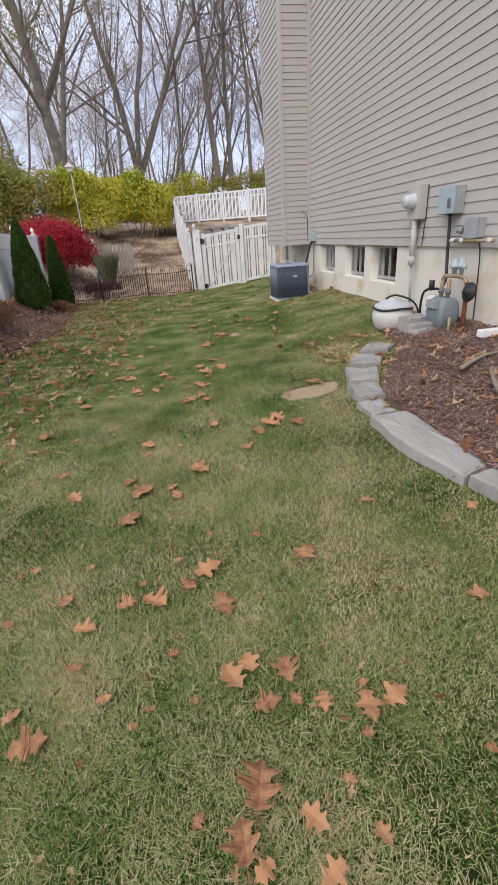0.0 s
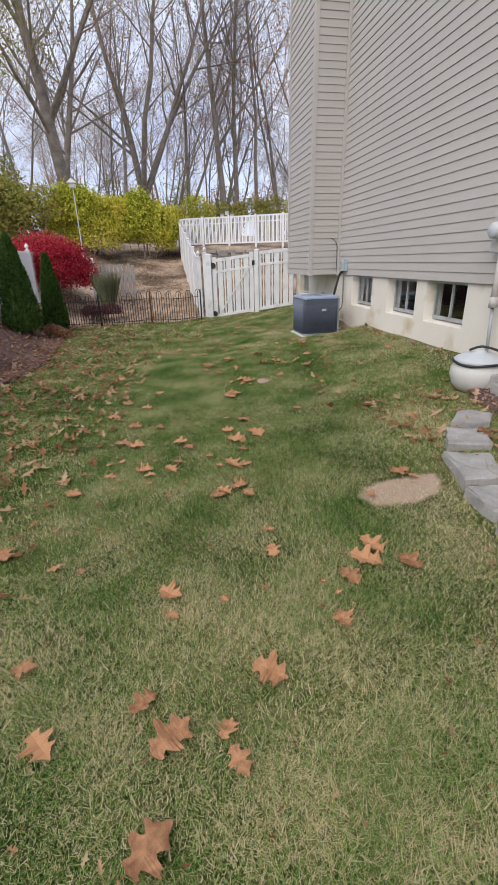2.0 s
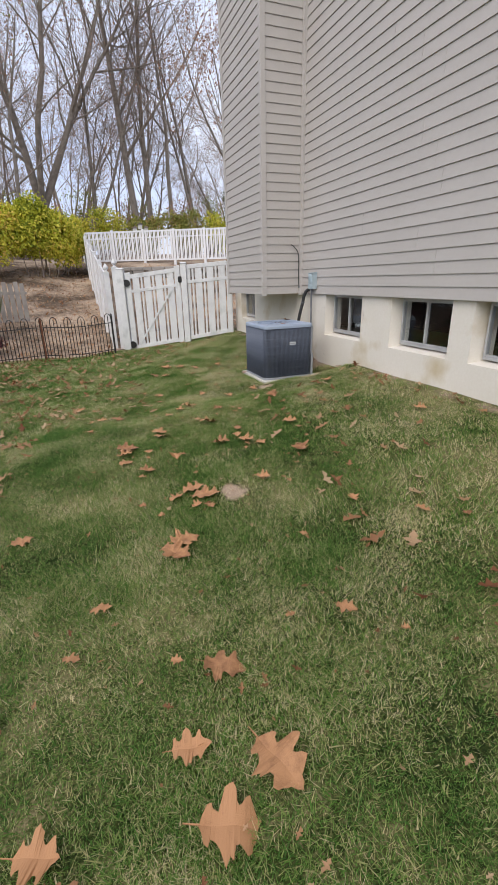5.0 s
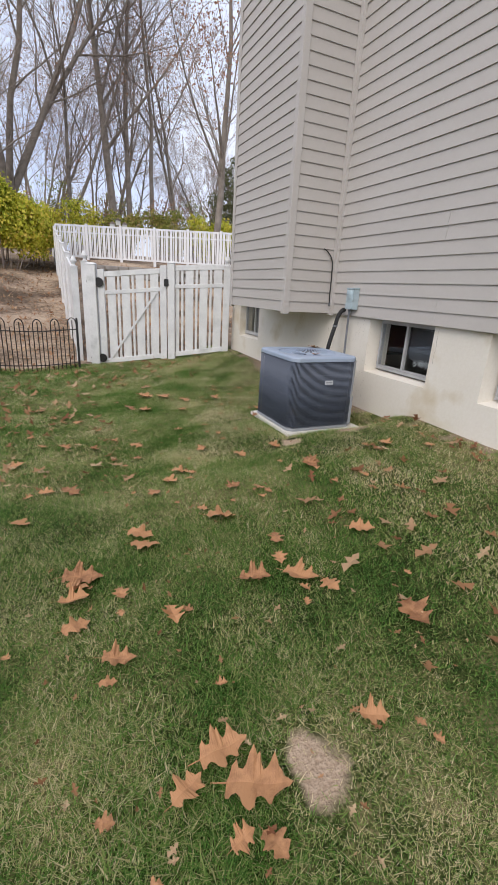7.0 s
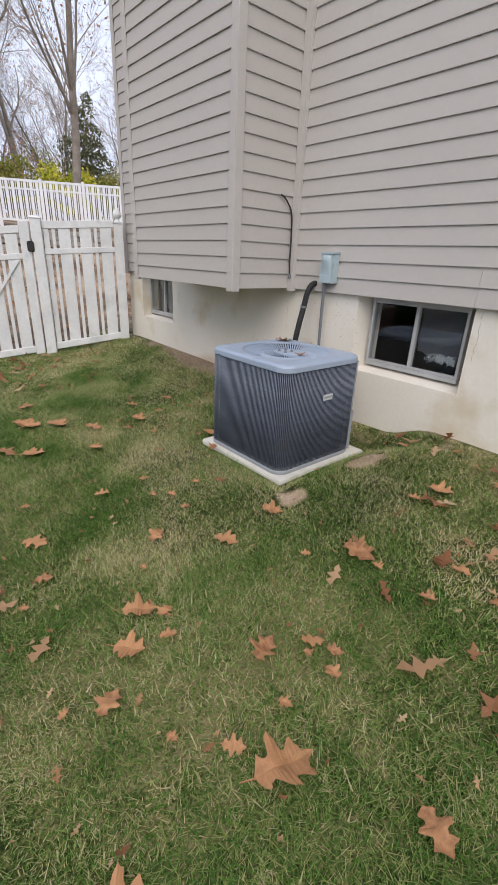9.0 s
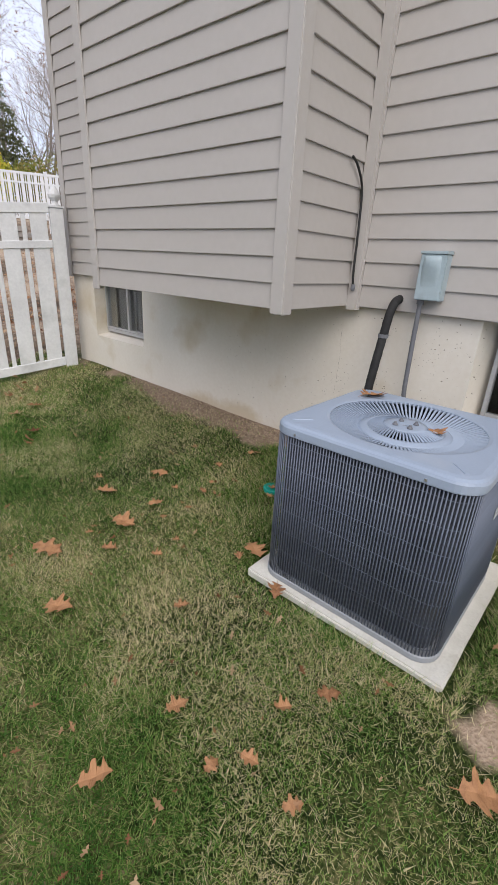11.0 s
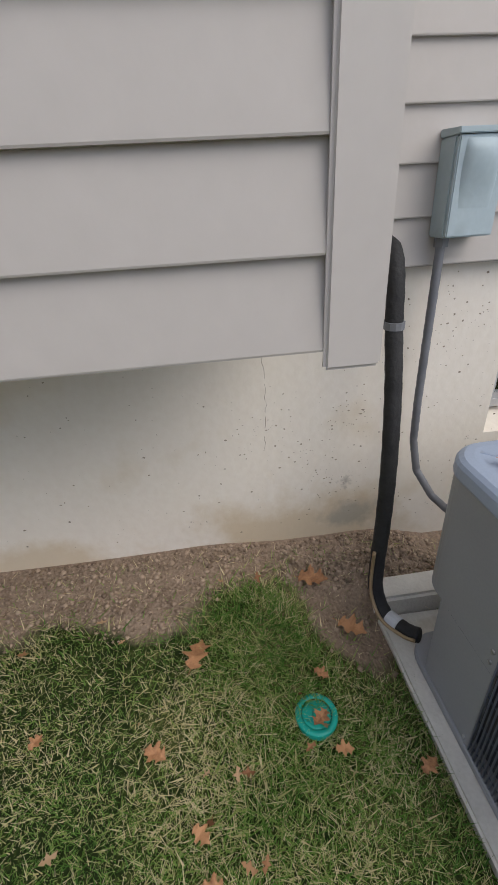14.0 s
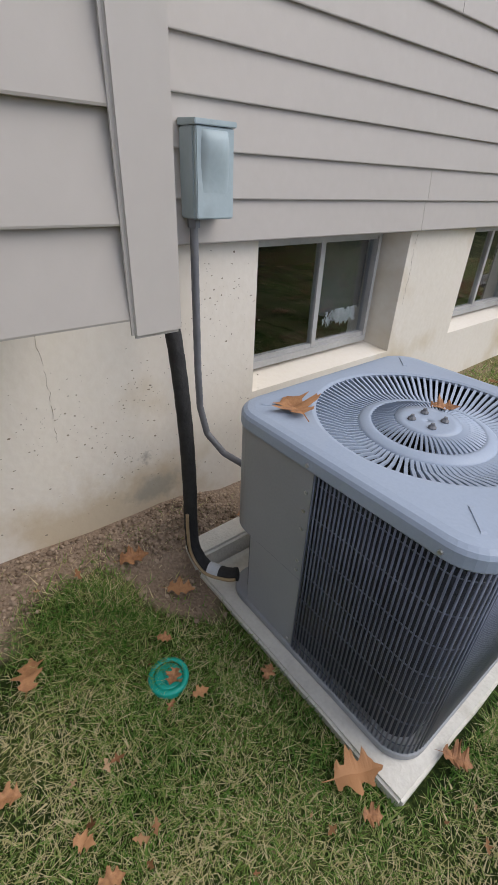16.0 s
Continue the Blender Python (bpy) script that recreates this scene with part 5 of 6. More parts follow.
def build_meters():
    e = wall_thing("electric_meter", "beige electric meter base with a round glass meter on the siding", "electric meter")
    bx("base_box", e, M["siding_trim"], 3.53, 3.645, 6.16, 6.50, 1.70, 2.12)
    bm = bmesh.new()
    lathe(bm, [(0.0001, 0.15), (0.06, 0.148), (0.085, 0.12), (0.09, 0.03), (0.10, 0.025), (0.10, 0.0)], n=24)
    bm.transform(Matrix.Translation((3.53, 6.33, 1.93)) @ Matrix.Rotation(radians(-90), 4, "Y"))
    part("meter", bm, M["lid"], e, "round grey glass meter", flat=False)
    pipe("conduit", e, M["siding_trim"], [(3.58, 6.33, 1.70), (3.58, 6.33, 1.10)], 0.042)
    pipe("coupling", e, M["siding_trim"], [(3.58, 6.33, 1.22), (3.58, 6.33, 1.10)], 0.05)
    pipe("drop_pipe", e, M["box_grey"], [(3.58, 6.33, 1.10), (3.60, 6.30, 0.36)], 0.02)
    pipe("ground_wire", e, M["black_rubber"], [(3.635, 6.15, 2.12), (3.635, 6.15, 1.72), (3.63, 6.18, 1.36)], 0.006, 6)
    d = wall_thing("meter_cabinet", "grey steel electrical cabinet on the siding", "electrical box")
    bx("case", d, M["box_grey"], 3.52, 3.645, 5.33, 5.68, 1.73, 2.03)
    bx("door", d, M["box_blue"], 3.505, 3.5195, 5.335, 5.675, 1.735, 2.025, 0.004)
    bx("handle", d, M["conduit"], 3.47, 3.5045, 5.40, 5.43, 1.80, 1.90, 0.004)
    pipe("conduit", d, M["black_rubber"], curve_points([(3.58, 5.50, 1.73), (3.57, 5.46, 1.5), (3.55, 5.40, 1.2), (3.50, 5.30, 1.0), (3.46, 5.28, 0.92)]), 0.02)
    s = wall_thing("junction_box", "small weathered grey junction box on the siding", "electrical box")
    bx("case", s, M["box_grey"], 3.55, 3.645, 4.88, 5.12, 1.46, 1.67)
    bx("cover", s, M["box_grey"], 3.538, 3.5495, 4.875, 5.125, 1.455, 1.675, 0.003)
    pipe("elbow", s, M["conduit"], curve_points([(3.60, 5.12, 1.60), (3.60, 5.22, 1.56), (3.60, 5.25, 1.52), (3.60, 5.34, 1.53)]), 0.018)
    pipe("wire", s, M["black_rubber"], curve_points([(3.62, 5.0, 1.46), (3.64, 4.92, 1.35), (3.66, 4.90, 1.0), (3.67, 4.88, 0.45)]), 0.008, 6)
    h = wall_thing("gas_pipe", "tan painted horizontal gas pipe with fittings", "pipe")
    pipe("run", h, M["brass"], [(3.56, 5.38, 1.43), (3.56, 4.60, 1.43)], 0.02)
    for y in (5.34, 5.16, 4.66):
        pipe("fitting", h, M["pot"], [(3.56, y + 0.035, 1.43), (3.56, y - 0.035, 1.43)], 0.03)
    pipe("stub", h, M["brass"], [(3.56, 5.25, 1.43), (3.66, 5.25, 1.43)], 0.02)
    g = wall_thing("gas_meter", "teal-grey domestic gas meter with regulator and pipework", "gas meter")
    bm = bmesh.new()
    loops = []
    for z, gx in ((0.44, 0.03), (0.47, 0.0), (0.60, -0.008), (0.72, 0.0), (0.77, 0.02), (0.80, 0.05)):
        loops.append((round_rect(3.24 + gx, 3.50 - gx, 4.92 + gx, 5.26 - gx, 0.05), z))
    r = prism(bm, loops)
    bm.faces.new(r[0])
    bm.faces.new(r[-1])
    part("body", bm, M["gas_meter"], g, flat=False)
    bm = bmesh.new()
    loops = [(round_rect(3.26 + q, 3.48 - q, 5.262, 5.44 - q, 0.04), z) for z, q in ((0.42, 0.03), (0.46, 0.0), (0.70, 0.01), (0.80, 0.06))]
    r = prism(bm, loops)
    bm.faces.new(r[0])
    bm.faces.new(r[-1])
    part("housing", bm, M["pot"], g, "white meter housing", flat=False)
    bx("index", g, M["box_grey"], 3.19, 3.245, 5.00, 5.20, 0.68, 0.78, 0.008, "grey index window")
    for y in (5.02, 5.16):
        pipe("riser", g, M["brass"], [(3.37, y, 0.80), (3.37, y, 1.02)], 0.022)
        pipe("union", g, M["conduit"], [(3.37, y, 0.84), (3.37, y, 0.90)], 0.036)
    pipe("crossover", g, M["brass"], curve_points([(3.37, 5.16, 1.0), (3.38, 5.14, 1.04), (3.40, 5.05, 1.05), (3.42, 4.90, 1.05), (3.42, 4.80, 1.03), (3.42, 4.76, 0.98)]), 0.024)
    bm = bmesh.new()
    lathe(bm, [(0.0001, 0.06), (0.04, 0.06), (0.05, 0.03), (0.10, 0.02), (0.11, 0.0), (0.10, -0.02), (0.05, -0.04), (0.0001, -0.05)], n=20)
    bm.transform(Matrix.Translation((3.40, 4.66, 0.90)) @ Matrix.Rotation(radians(-80), 4, "Y"))
    part("diaphragm", bm, M["black_rubber"], g, "round black regulator", flat=False)
    pipe("inlet", g, M["rust"], [(3.42, 4.74, 1.0), (3.42, 4.72, 0.3)], 0.026)
    pipe("inlet_leg", g, M["brass"], [(3.30, 4.82, 0.60), (3.30, 4.80, 0.34)], 0.018)
    for y, z in ((5.06, 1.16), (4.93, 1.17)):
        bm = bmesh.new()
        lathe(bm, [(0.0001, 0.08), (0.035, 0.08), (0.04, 0.02), (0.06, 0.01), (0.06, -0.02), (0.03, -0.03), (0.025, -0.11), (0.0001, -0.11)], (3.45, y, z), n=16)
        part("valve", bm, M["box_blue"], g, flat=False)
    pipe("valve_link", g, M["box_grey"], [(3.45, 5.12, 1.14), (3.45, 4.86, 1.15)], 0.02)
    pipe("vent", g, M["black_rubber"], curve_points([(3.30, 5.50, 0.30), (3.30, 5.48, 0.75), (3.33, 5.42, 0.86), (3.37, 5.30, 0.88), (3.37, 5.18, 0.88)]), 0.016)
    pipe("cock", g, M["black_rubber"], [(3.34, 5.34, 0.86), (3.34, 5.34, 0.98)], 0.035)
    d = wall_thing("downspout_end", "white plastic downspout elbow lying on the mulch", "downspout")
    bm = bmesh.new()
    box(bm, 3.30, 3.66, 4.20, 4.30, 0.47, 0.55)
    bevel(bm, 0.01, 2)
    part("elbow", bm, M["white_vinyl"], d)
    bm = bmesh.new()
    box(bm, 3.585, 3.645, 4.195, 4.305, 0.552, 1.3)
    bevel(bm, 0.008, 2)
    part("pipe", bm, M["white_vinyl"], d)
    for k, (p, q) in enumerate((((2.35, 2.55, 0.37), (2.75, 3.3, 0.42)), ((2.6, 3.5, 0.40), (3.3, 3.75, 0.44)), ((2.5, 2.9, 0.38), (3.2, 3.1, 0.43)))):
        bm = bmesh.new()
        pts = curve_points([p, ((p[0] + q[0]) / 2, (p[1] + q[1]) / 2 + 0.05, (p[2] + q[2]) / 2 + 0.02), q])
        tube(bm, pts, [0.026 - 0.001 * i for i in range(len(pts))], 7)
        tagged(new("dead_branch", mesh_of("dead_branch", bm, M["bark"], flat=False)), "dead grey branch lying on the mulch", "branch", "branches on the mulch")


build_meters()

bm = bmesh.new()
box(bm, 3.41, 3.52, 10.82, 11.20, 0.17, 0.29)
bevel(bm, 0.012, 2)
tagged(new("concrete_block", mesh_of("concrete_block", bm, M["pad"])), "short concrete block behind the unit", "concrete block")


# ---- trees ----
def limb(vs, fs, pts, radii, sides):
    base = len(vs)
    ref = None
    for i, p in enumerate(pts):
        d = (pts[min(i + 1, len(pts) - 1)] - pts[max(i - 1, 0)]).normalized()
        ref = d.orthogonal().normalized() if ref is None else (ref - d * ref.dot(d)).normalized()
        s = d.cross(ref)
        for k in range(sides):
            a = 2 * math.pi * k / sides
            vs.append(p + radii[i] * (math.cos(a) * ref + math.sin(a) * s))
    for i in range(len(pts) - 1):
        for k in range(sides):
            a, b = base + i * sides + k, base + i * sides + (k + 1) % sides
            fs.append((a, b, b + sides, a + sides))


def grow(rng, out, p, d, r, length, depth, bend, up, kids):
    n = 7 if depth == 0 else (5 if depth < 3 else 3)
    pts, radii = [p.copy()], [r]
    q = p.copy()
    for i in range(n):
        d = (d + Vector((rng.gauss(0, bend), rng.gauss(0, bend), rng.gauss(0, bend * 0.5) + up))).normalized()
        q = q + d * (length / n)
        pts.append(q.copy())
        radii.append(max(0.006, r * (1 - 0.78 * (i + 1) / n)))
    out[0 if depth < 2 else 1].append((pts, radii, 7 if depth == 0 else (5 if depth == 1 else 3)))
    if depth >= len(kids):
        out[2].append((q, d))
        return
    for c in range(kids[depth]):
        t = rng.uniform(0.28 if depth == 0 else 0.15, 1.0)
        i = min(n - 1, int(t * n))
        f = t * n - i
        at = pts[i].lerp(pts[i + 1], f)
        axis = (pts[i + 1] - pts[i]).normalized()
        side = axis.orthogonal().normalized()
        side.rotate(Matrix.Rotation(rng.uniform(0, 6.283), 3, axis))
        ang = rng.uniform(0.35, 0.95)
        nd = (axis * math.cos(ang) + side * math.sin(ang)).normalized()
        grow(rng, out, at, nd, radii[i] * rng.uniform(0.28, 0.52), length * rng.uniform(0.3, 0.55) * (1.15 - 0.5 * t), depth + 1, bend * 1.25, up + 0.02, kids)


def tree(x, y, height, r, seed, lean=(0, 0), forks=0, kids=(15, 7, 5), leaves=0, leaf_mat=None, label="tall bare woodland tree with grey bark", bend=0.07, group="woodland trees"):
    rng = random.Random(seed)
    out = ([], [], [])
    z = land(x, y) - 0.3
    grow(rng, out, Vector((0, 0, 0)), Vector((lean[0], lean[1], 1)).normalized(), r, height, 0, bend, 0.015, kids)
    for k in range(forks):
        a = rng.uniform(0, 6.28) if k else math.pi * (0.9 if seed % 2 else 0.15)
        start = out[0][0][0][1]
        grow(rng, out, start.copy(), Vector((0.42 * math.cos(a), 0.2 * math.sin(a), 1)).normalized(), r * 0.72, height * 0.85, 0, bend, 0.03, kids)
    t = empty("tree", label, "tree", group, at=(x, y, z))
    for name, branches, mat in (("trunk", out[0], M["bark"]), ("crown", out[1], M["twig"])):
        vs, fs = [], []
        for pts, radii, sides in branches:
            limb(vs, fs, pts, radii, sides)
        ob = new(name, soup(name, vs, fs, mat, flat=False))
        ob.parent = t
    if leaves:
        vs, fs = [], []
        tips = out[2]
        for k in range(leaves):
            q, d = tips[rng.randrange(len(tips))]
            c = q + Vector((rng.gauss(0, 0.35), rng.gauss(0, 0.35), rng.gauss(0, 0.35)))
            a, b = Vector((rng.gauss(0, 1), rng.gauss(0, 1), rng.gauss(0, 1))).normalized() * 0.075, Vector((rng.gauss(0, 1), rng.gauss(0, 1), rng.gauss(0, 1))).normalized() * 0.05
            i = len(vs)
            vs += [c - a, c + b, c + a, c - b]
            fs.append((i, i + 1, i + 2, i + 3))
        ob = new("foliage", soup("foliage", vs, fs, leaf_mat or M["leaf_rust"]))
        ob.parent = t
        ob["label"] = "last dry autumn leaves"
    return t


tree(-5.1, 33, 19, 0.42, 11, lean=(0.015, 0), kids=(16, 8, 5, 2), leaves=5200, leaf_mat=M["leaf_green"], label="broad grey-barked tree leaning over the shrubs", bend=0.075)
tree(-0.6, 40, 21, 0.30, 12, lean=(0.0, 0), forks=3, leaves=5200, kids=(14, 7, 5, 2), label="many-stemmed bare tree with a few rust leaves", bend=0.075)
tree(5.6, 43, 23, 0.31, 13, lean=(-0.01, 0), kids=(18, 8, 5, 2), leaves=1200, bend=0.035)
tree(6.6, 43.6, 22, 0.24, 14, lean=(0.02, 0), bend=0.04)
tree(8.8, 45, 22, 0.2, 15, lean=(0.0, 0), bend=0.04)
tree(2.5, 41, 15, 0.17, 16, lean=(0.05, 0), forks=1, bend=0.08)
tree(11.6, 47, 16, 0.2, 17, lean=(0.1, 0), forks=1, bend=0.12)
tree(9.3, 31.5, 15, 0.22, 18, lean=(0.02, 0), kids=(16, 7, 5, 2), leaves=4200, label="slim tree behind the fence with rust leaves", bend=0.06)
tree(-8.5, 31, 15, 0.28, 19, lean=(0.12, 0), leaves=5000, leaf_mat=M["leaf_green"], label="tree with thin yellow-green foliage", bend=0.1)
tree(-12.5, 34, 16, 0.3, 20, lean=(0.1, 0), leaves=6000, leaf_mat=M["leaf_green"], label="tree with thin yellow-green foliage", bend=0.1)
tree(-6.8, 37, 17, 0.26, 21, lean=(0.2, 0), leaves=2200, kids=(15, 7, 5, 2), bend=0.08)
tree(-2.6, 38, 14, 0.16, 27, lean=(0.25, 0), leaves=200, bend=0.1)
saplings = [tree(0, 60, 13, 0.12, 31 + k, lean=(0.05 * (k - 2), 0), forks=k % 2, kids=(13, 7, 5), leaves=260 + 200 * (k % 2), bend=0.1, label="thin bare tree in the far wood", group="far woodland trees") for k in range(5)]
rs = random.Random(77)
for k in range(62):
    x, y = rs.uniform(-32, 38), rs.uniform(44, 84)
    s = rs.uniform(0.6, 1.45)
    src = saplings[k % 5]
    src.scale = (1, 1, 1)
    c = copy_thing(src, pose(x, y, land(x, y) - 0.3, 0, 0, rs.uniform(0, 360)) @ Matrix.Scale(s, 4))
for k, s in enumerate(saplings):
    s.matrix_basis = pose(-14 + 7.5 * k, 52 + 3 * (k % 3), land(0, 52) - 0.3)


def scatter_leaves(rng, lobes, count, size, squash=0.55, depth=0.35):
    """Leaf faces crowded towards the skin of lobes (centre, radii)."""
    weights = np.array([r[0] * r[1] + r[1] * r[2] + r[0] * r[2] for _, r in lobes])
    which = rng.choice(len(lobes), count, p=weights / weights.sum())
    C = np.array([c for c, _ in lobes])[which]
    R = np.array([r for _, r in lobes])[which]
    d = rng.normal(size=(count, 3))
    d /= np.linalg.norm(d, axis=1, keepdims=True)
    d[:, 2] = np.where(d[:, 2] < -0.5, -d[:, 2], d[:, 2])
    k = 1 - depth * rng.random(count)[:, None] ** 1.6 + 0.09 * rng.normal(size=(count, 1))
    P = C + R * d * k
    a = rng.normal(size=(count, 3))
    a /= np.linalg.norm(a, axis=1, keepdims=True)
    b = np.cross(a, d + 0.5 * rng.normal(size=(count, 3)))
    b /= np.linalg.norm(b, axis=1, keepdims=True) + 1e-6
    s = size * rng.uniform(0.6, 1.3, (count, 1))
    a, b = a * s, b * s * squash
    V = np.stack([P - a, P + b, P + a, P - b], 1).reshape(-1, 3)
    F = np.arange(count * 4).reshape(-1, 4)
    return V, F


def shrub(name, x, y, lobes, count, size, mat, label, category="shrub", group="", seed=0, stems=12, z=None):
    rng = np.random.default_rng(seed)
    z = land(x, y) if z is None else z
    s = empty(name, label, category, group, at=(x, y, z))
    V, F = scatter_leaves(rng, lobes, count, size)
    ob = new("foliage", soup("foliage", V, F, mat))
    ob.parent = s
    vs, fs = [], []
    r = random.Random(seed)
    for k in range(stems):
        c, rad = lobes[k % len(lobes)]
        tip = Vector(c) + Vector((r.uniform(-0.7, 0.7) * rad[0], r.uniform(-0.7, 0.7) * rad[1], r.uniform(0, 0.7) * rad[2]))
        foot = Vector((tip.x * 0.5 + r.uniform(-0.1, 0.1), tip.y * 0.5, -0.1))
        limb(vs, fs, [foot, foot.lerp(tip, 0.5) + Vector((r.uniform(-0.1, 0.1), r.uniform(-0.1, 0.1), 0.1)), tip], [0.025, 0.018, 0.006], 4)
    ob = new("underwood", soup("underwood", vs, fs, M["twig"]))
    ob.parent = s
    return s


def lobes_of(seed, w, d, h, n, low=0.0):
    r = random.Random(seed)
    out = []
    for k in range(n):
        a = r.uniform(0, 6.28)
        q = r.uniform(0.15, 0.68)
        s = r.uniform(0.32, 0.5)
        out.append(((q * w * math.cos(a), q * d * math.sin(a), low + h * r.uniform(0.2, 0.66)), (s * w, s * d, h * r.uniform(0.28, 0.4))))
    return out


YB = "yellow shrubs on the bank"
shrub("yellow_shrub", -3.9, 28.3, lobes_of(1, 2.7, 1.6, 3.4, 15), 30000, 0.07, M["yellow"], "large yellow-green autumn shrub on the bank", group=YB, seed=1)
shrub("yellow_shrub", -1.1, 29.0, lobes_of(2, 2.0, 1.5, 3.0, 12, 0.2), 24000, 0.07, M["yellow"], "large yellow-green autumn shrub on the bank", group=YB, seed=2)
shrub("yellow_shrub", 0.1, 30.0, lobes_of(3, 1.0, 1.2, 2.6, 7, 0.2), 10000, 0.07, M["yellow"], "yellow-green autumn shrub by the side fence", group=YB, seed=3)
shrub("olive_shrub", -7.2, 27.5, lobes_of(4, 2.8, 1.8, 3.7, 14), 13000, 0.08, M["olive"], "tall olive and rust autumn shrub", seed=4)
shrub("olive_shrub", -11.0, 27.0, lobes_of(5, 3.0, 2.0, 4.0, 14), 13000, 0.08, M["olive"], "tall olive and rust autumn shrub", seed=5)
shrub("olive_shrub", -9.0, 30.5, lobes_of(6, 3.0, 2.0, 5.8, 14), 9000, 0.08, M["olive"], "tall thinning autumn shrub", seed=6)
for k, (x, y, w, h) in enumerate(((2.5, 37.5, 1.8, 3.2), (5.2, 38.0, 2.0, 2.7), (8.0, 37.0, 1.9, 3.0), (10.8, 36.5, 2.0, 3.3), (-2.5, 36.0, 2.0, 3.4), (13.6, 38.5, 2.2, 3.4))):
    shrub("olive_shrub", x, y, lobes_of(40 + k, w, 1.3, h, 8), 4200, 0.08, M["olive"] if k % 3 else M["yellow"], "low yellow-green brush at the wood's edge", group="brush behind the fence", seed=40 + k)
for k in range(13):
    x, y = -15 + 2.7 * k, 42.0 + 2.5 * (k % 3)
    shrub("thicket", x, y, lobes_of(60 + k, 2.4, 1.2, 4.6, 9), 1500, 0.07, M["leaf_rust"] if k % 2 else M["olive"], "thin leafless brown thicket under the trees", "shrub", "thickets under the trees", seed=60 + k, stems=170)
DOME = [((0, 0, 0.80), (1.5, 1.25, 1.12))] + [((0.95 * math.cos(a), 0.8 * math.sin(a), 0.55 + 0.35 * (k % 2)), (0.72, 0.65, 0.72)) for k, a in enumerate([i * 1.05 for i in range(6)])]
shrub("burning_bush", -4.05, 18.6, DOME, 34000, 0.036, M["red"], "large rounded crimson autumn shrub", seed=7, stems=26)
CEDAR = [((0.3 * math.sin(3 * k), 0, 1.0 + 0.75 * k), (2.1 - 0.22 * k + 0.3 * math.sin(5 * k), 1.7 - 0.2 * k, 0.8)) for k in range(8)]
shrub("evergreen_tree", 13.4, 40, CEDAR, 8000, 0.085, M["cedar"], "loose olive-green evergreen among the bare trees", "tree", seed=9, stems=40)
shrub("ground_shrub", -3.62, 9.7, lobes_of(21, 0.55, 0.75, 0.66, 9), 5200, 0.02, M["brown_shrub"], "wide wispy rust-brown shrub in the mulch", group="low brown shrubs", seed=21, stems=60)
shrub("ground_shrub", -3.0, 13.6, lobes_of(23, 0.4, 0.4, 0.4, 6), 3000, 0.024, M["brown_shrub"], "low rust-brown leafless shrub in the mulch", group="low brown shrubs", seed=23)
shrub("ground_shrub", -2.3, 16.3, lobes_of(24, 0.9, 0.5, 0.5, 8), 5000, 0.024, M["plum"], "low dark red creeping shrub behind the wire fence", seed=24)


def arborvitae(x, y, h, r, seed):
    rng = np.random.default_rng(seed)
    a = empty("arborvitae", "narrow conical green arborvitae in the mulch bed", "shrub", "arborvitae", at=(x, y, land(x, y)))
    n = 9000
    t = rng.random(n) ** 0.8
    ang = rng.uniform(0, 2 * np.pi, n)
    rad = r * (1 - t) ** 0.62 * np.minimum(1, 0.72 + t * 2.2) * (1 + 0.10 * np.sin(ang * 7 + t * 22)) * (1 - 0.25 * rng.random(n) ** 2)
    P = np.stack([rad * np.cos(ang), rad * np.sin(ang), 0.03 + t * (h - 0.05)], 1)
    out = np.stack([np.cos(ang) * 0.6, np.sin(ang) * 0.6, np.full(n, 0.9)], 1) + 0.35 * rng.normal(size=(n, 3))
    out /= np.linalg.norm(out, axis=1, keepdims=True)
    side = np.cross(out, rng.normal(size=(n, 3)))
    side /= np.linalg.norm(side, axis=1, keepdims=True)
    l = rng.uniform(0.03, 0.07, (n, 1))
    V = np.stack([P - out * l * 0.6, P + side * l * 0.32, P + out * l, P - side * l * 0.32], 1).reshape(-1, 3)
    ob = new("foliage", soup("foliage", V, np.arange(n * 4).reshape(-1, 4), M["arbor"]))
    ob.parent = a
    bm = bmesh.new()
    tube(bm, [(0, 0, -0.1), (0, 0, h * 0.8)], [0.05, 0.01], 7)
    part("trunk", bm, M["bark"], a)
    bm = bmesh.new()
    lathe(bm, [(0.02, 0.03), (r * 0.62, 0.1), (r * 0.7, h * 0.25), (r * 0.42, h * 0.65), (0.01, h * 0.93)], n=14)
    part("inner_foliage", bm, M["arbor"], a)


arborvitae(-3.55, 13.0, 2.15, 0.46, 1)
arborvitae(-3.12, 14.4, 1.98, 0.34, 2)


def reed_clump():
    rng = np.random.default_rng(6)
    x, y = -2.1, 18.0
    n = 2200
    ang, spread = rng.uniform(0, 6.283, n), rng.random(n) ** 0.7
    base = np.stack([0.16 * spread * np.cos(ang), 0.16 * spread * np.sin(ang), np.zeros(n)], 1)
    h = rng.uniform(0.5, 1.3, n)
    tip = base + np.stack([0.42 * spread * np.cos(ang) * h / 1.3, 0.42 * spread * np.sin(ang) * h / 1.3, h], 1)
    mid = base * 0.5 + tip * 0.5 + np.array([0, 0, 0.1])
    w = 0.006 * np.stack([-np.sin(ang), np.cos(ang), np.zeros(n)], 1)
    V = np.stack([base - w, base + w, mid + w, tip, mid - w], 1).reshape(-1, 3)
    c = empty("ornamental_grass", "tall clump of fading ornamental grass", "grass clump", at=(x, y, land(x, y)))
    ob = new("blades", soup("blades", V, np.arange(n * 5).reshape(-1, 5), M["reed"]))
    ob.parent = c


reed_clump()


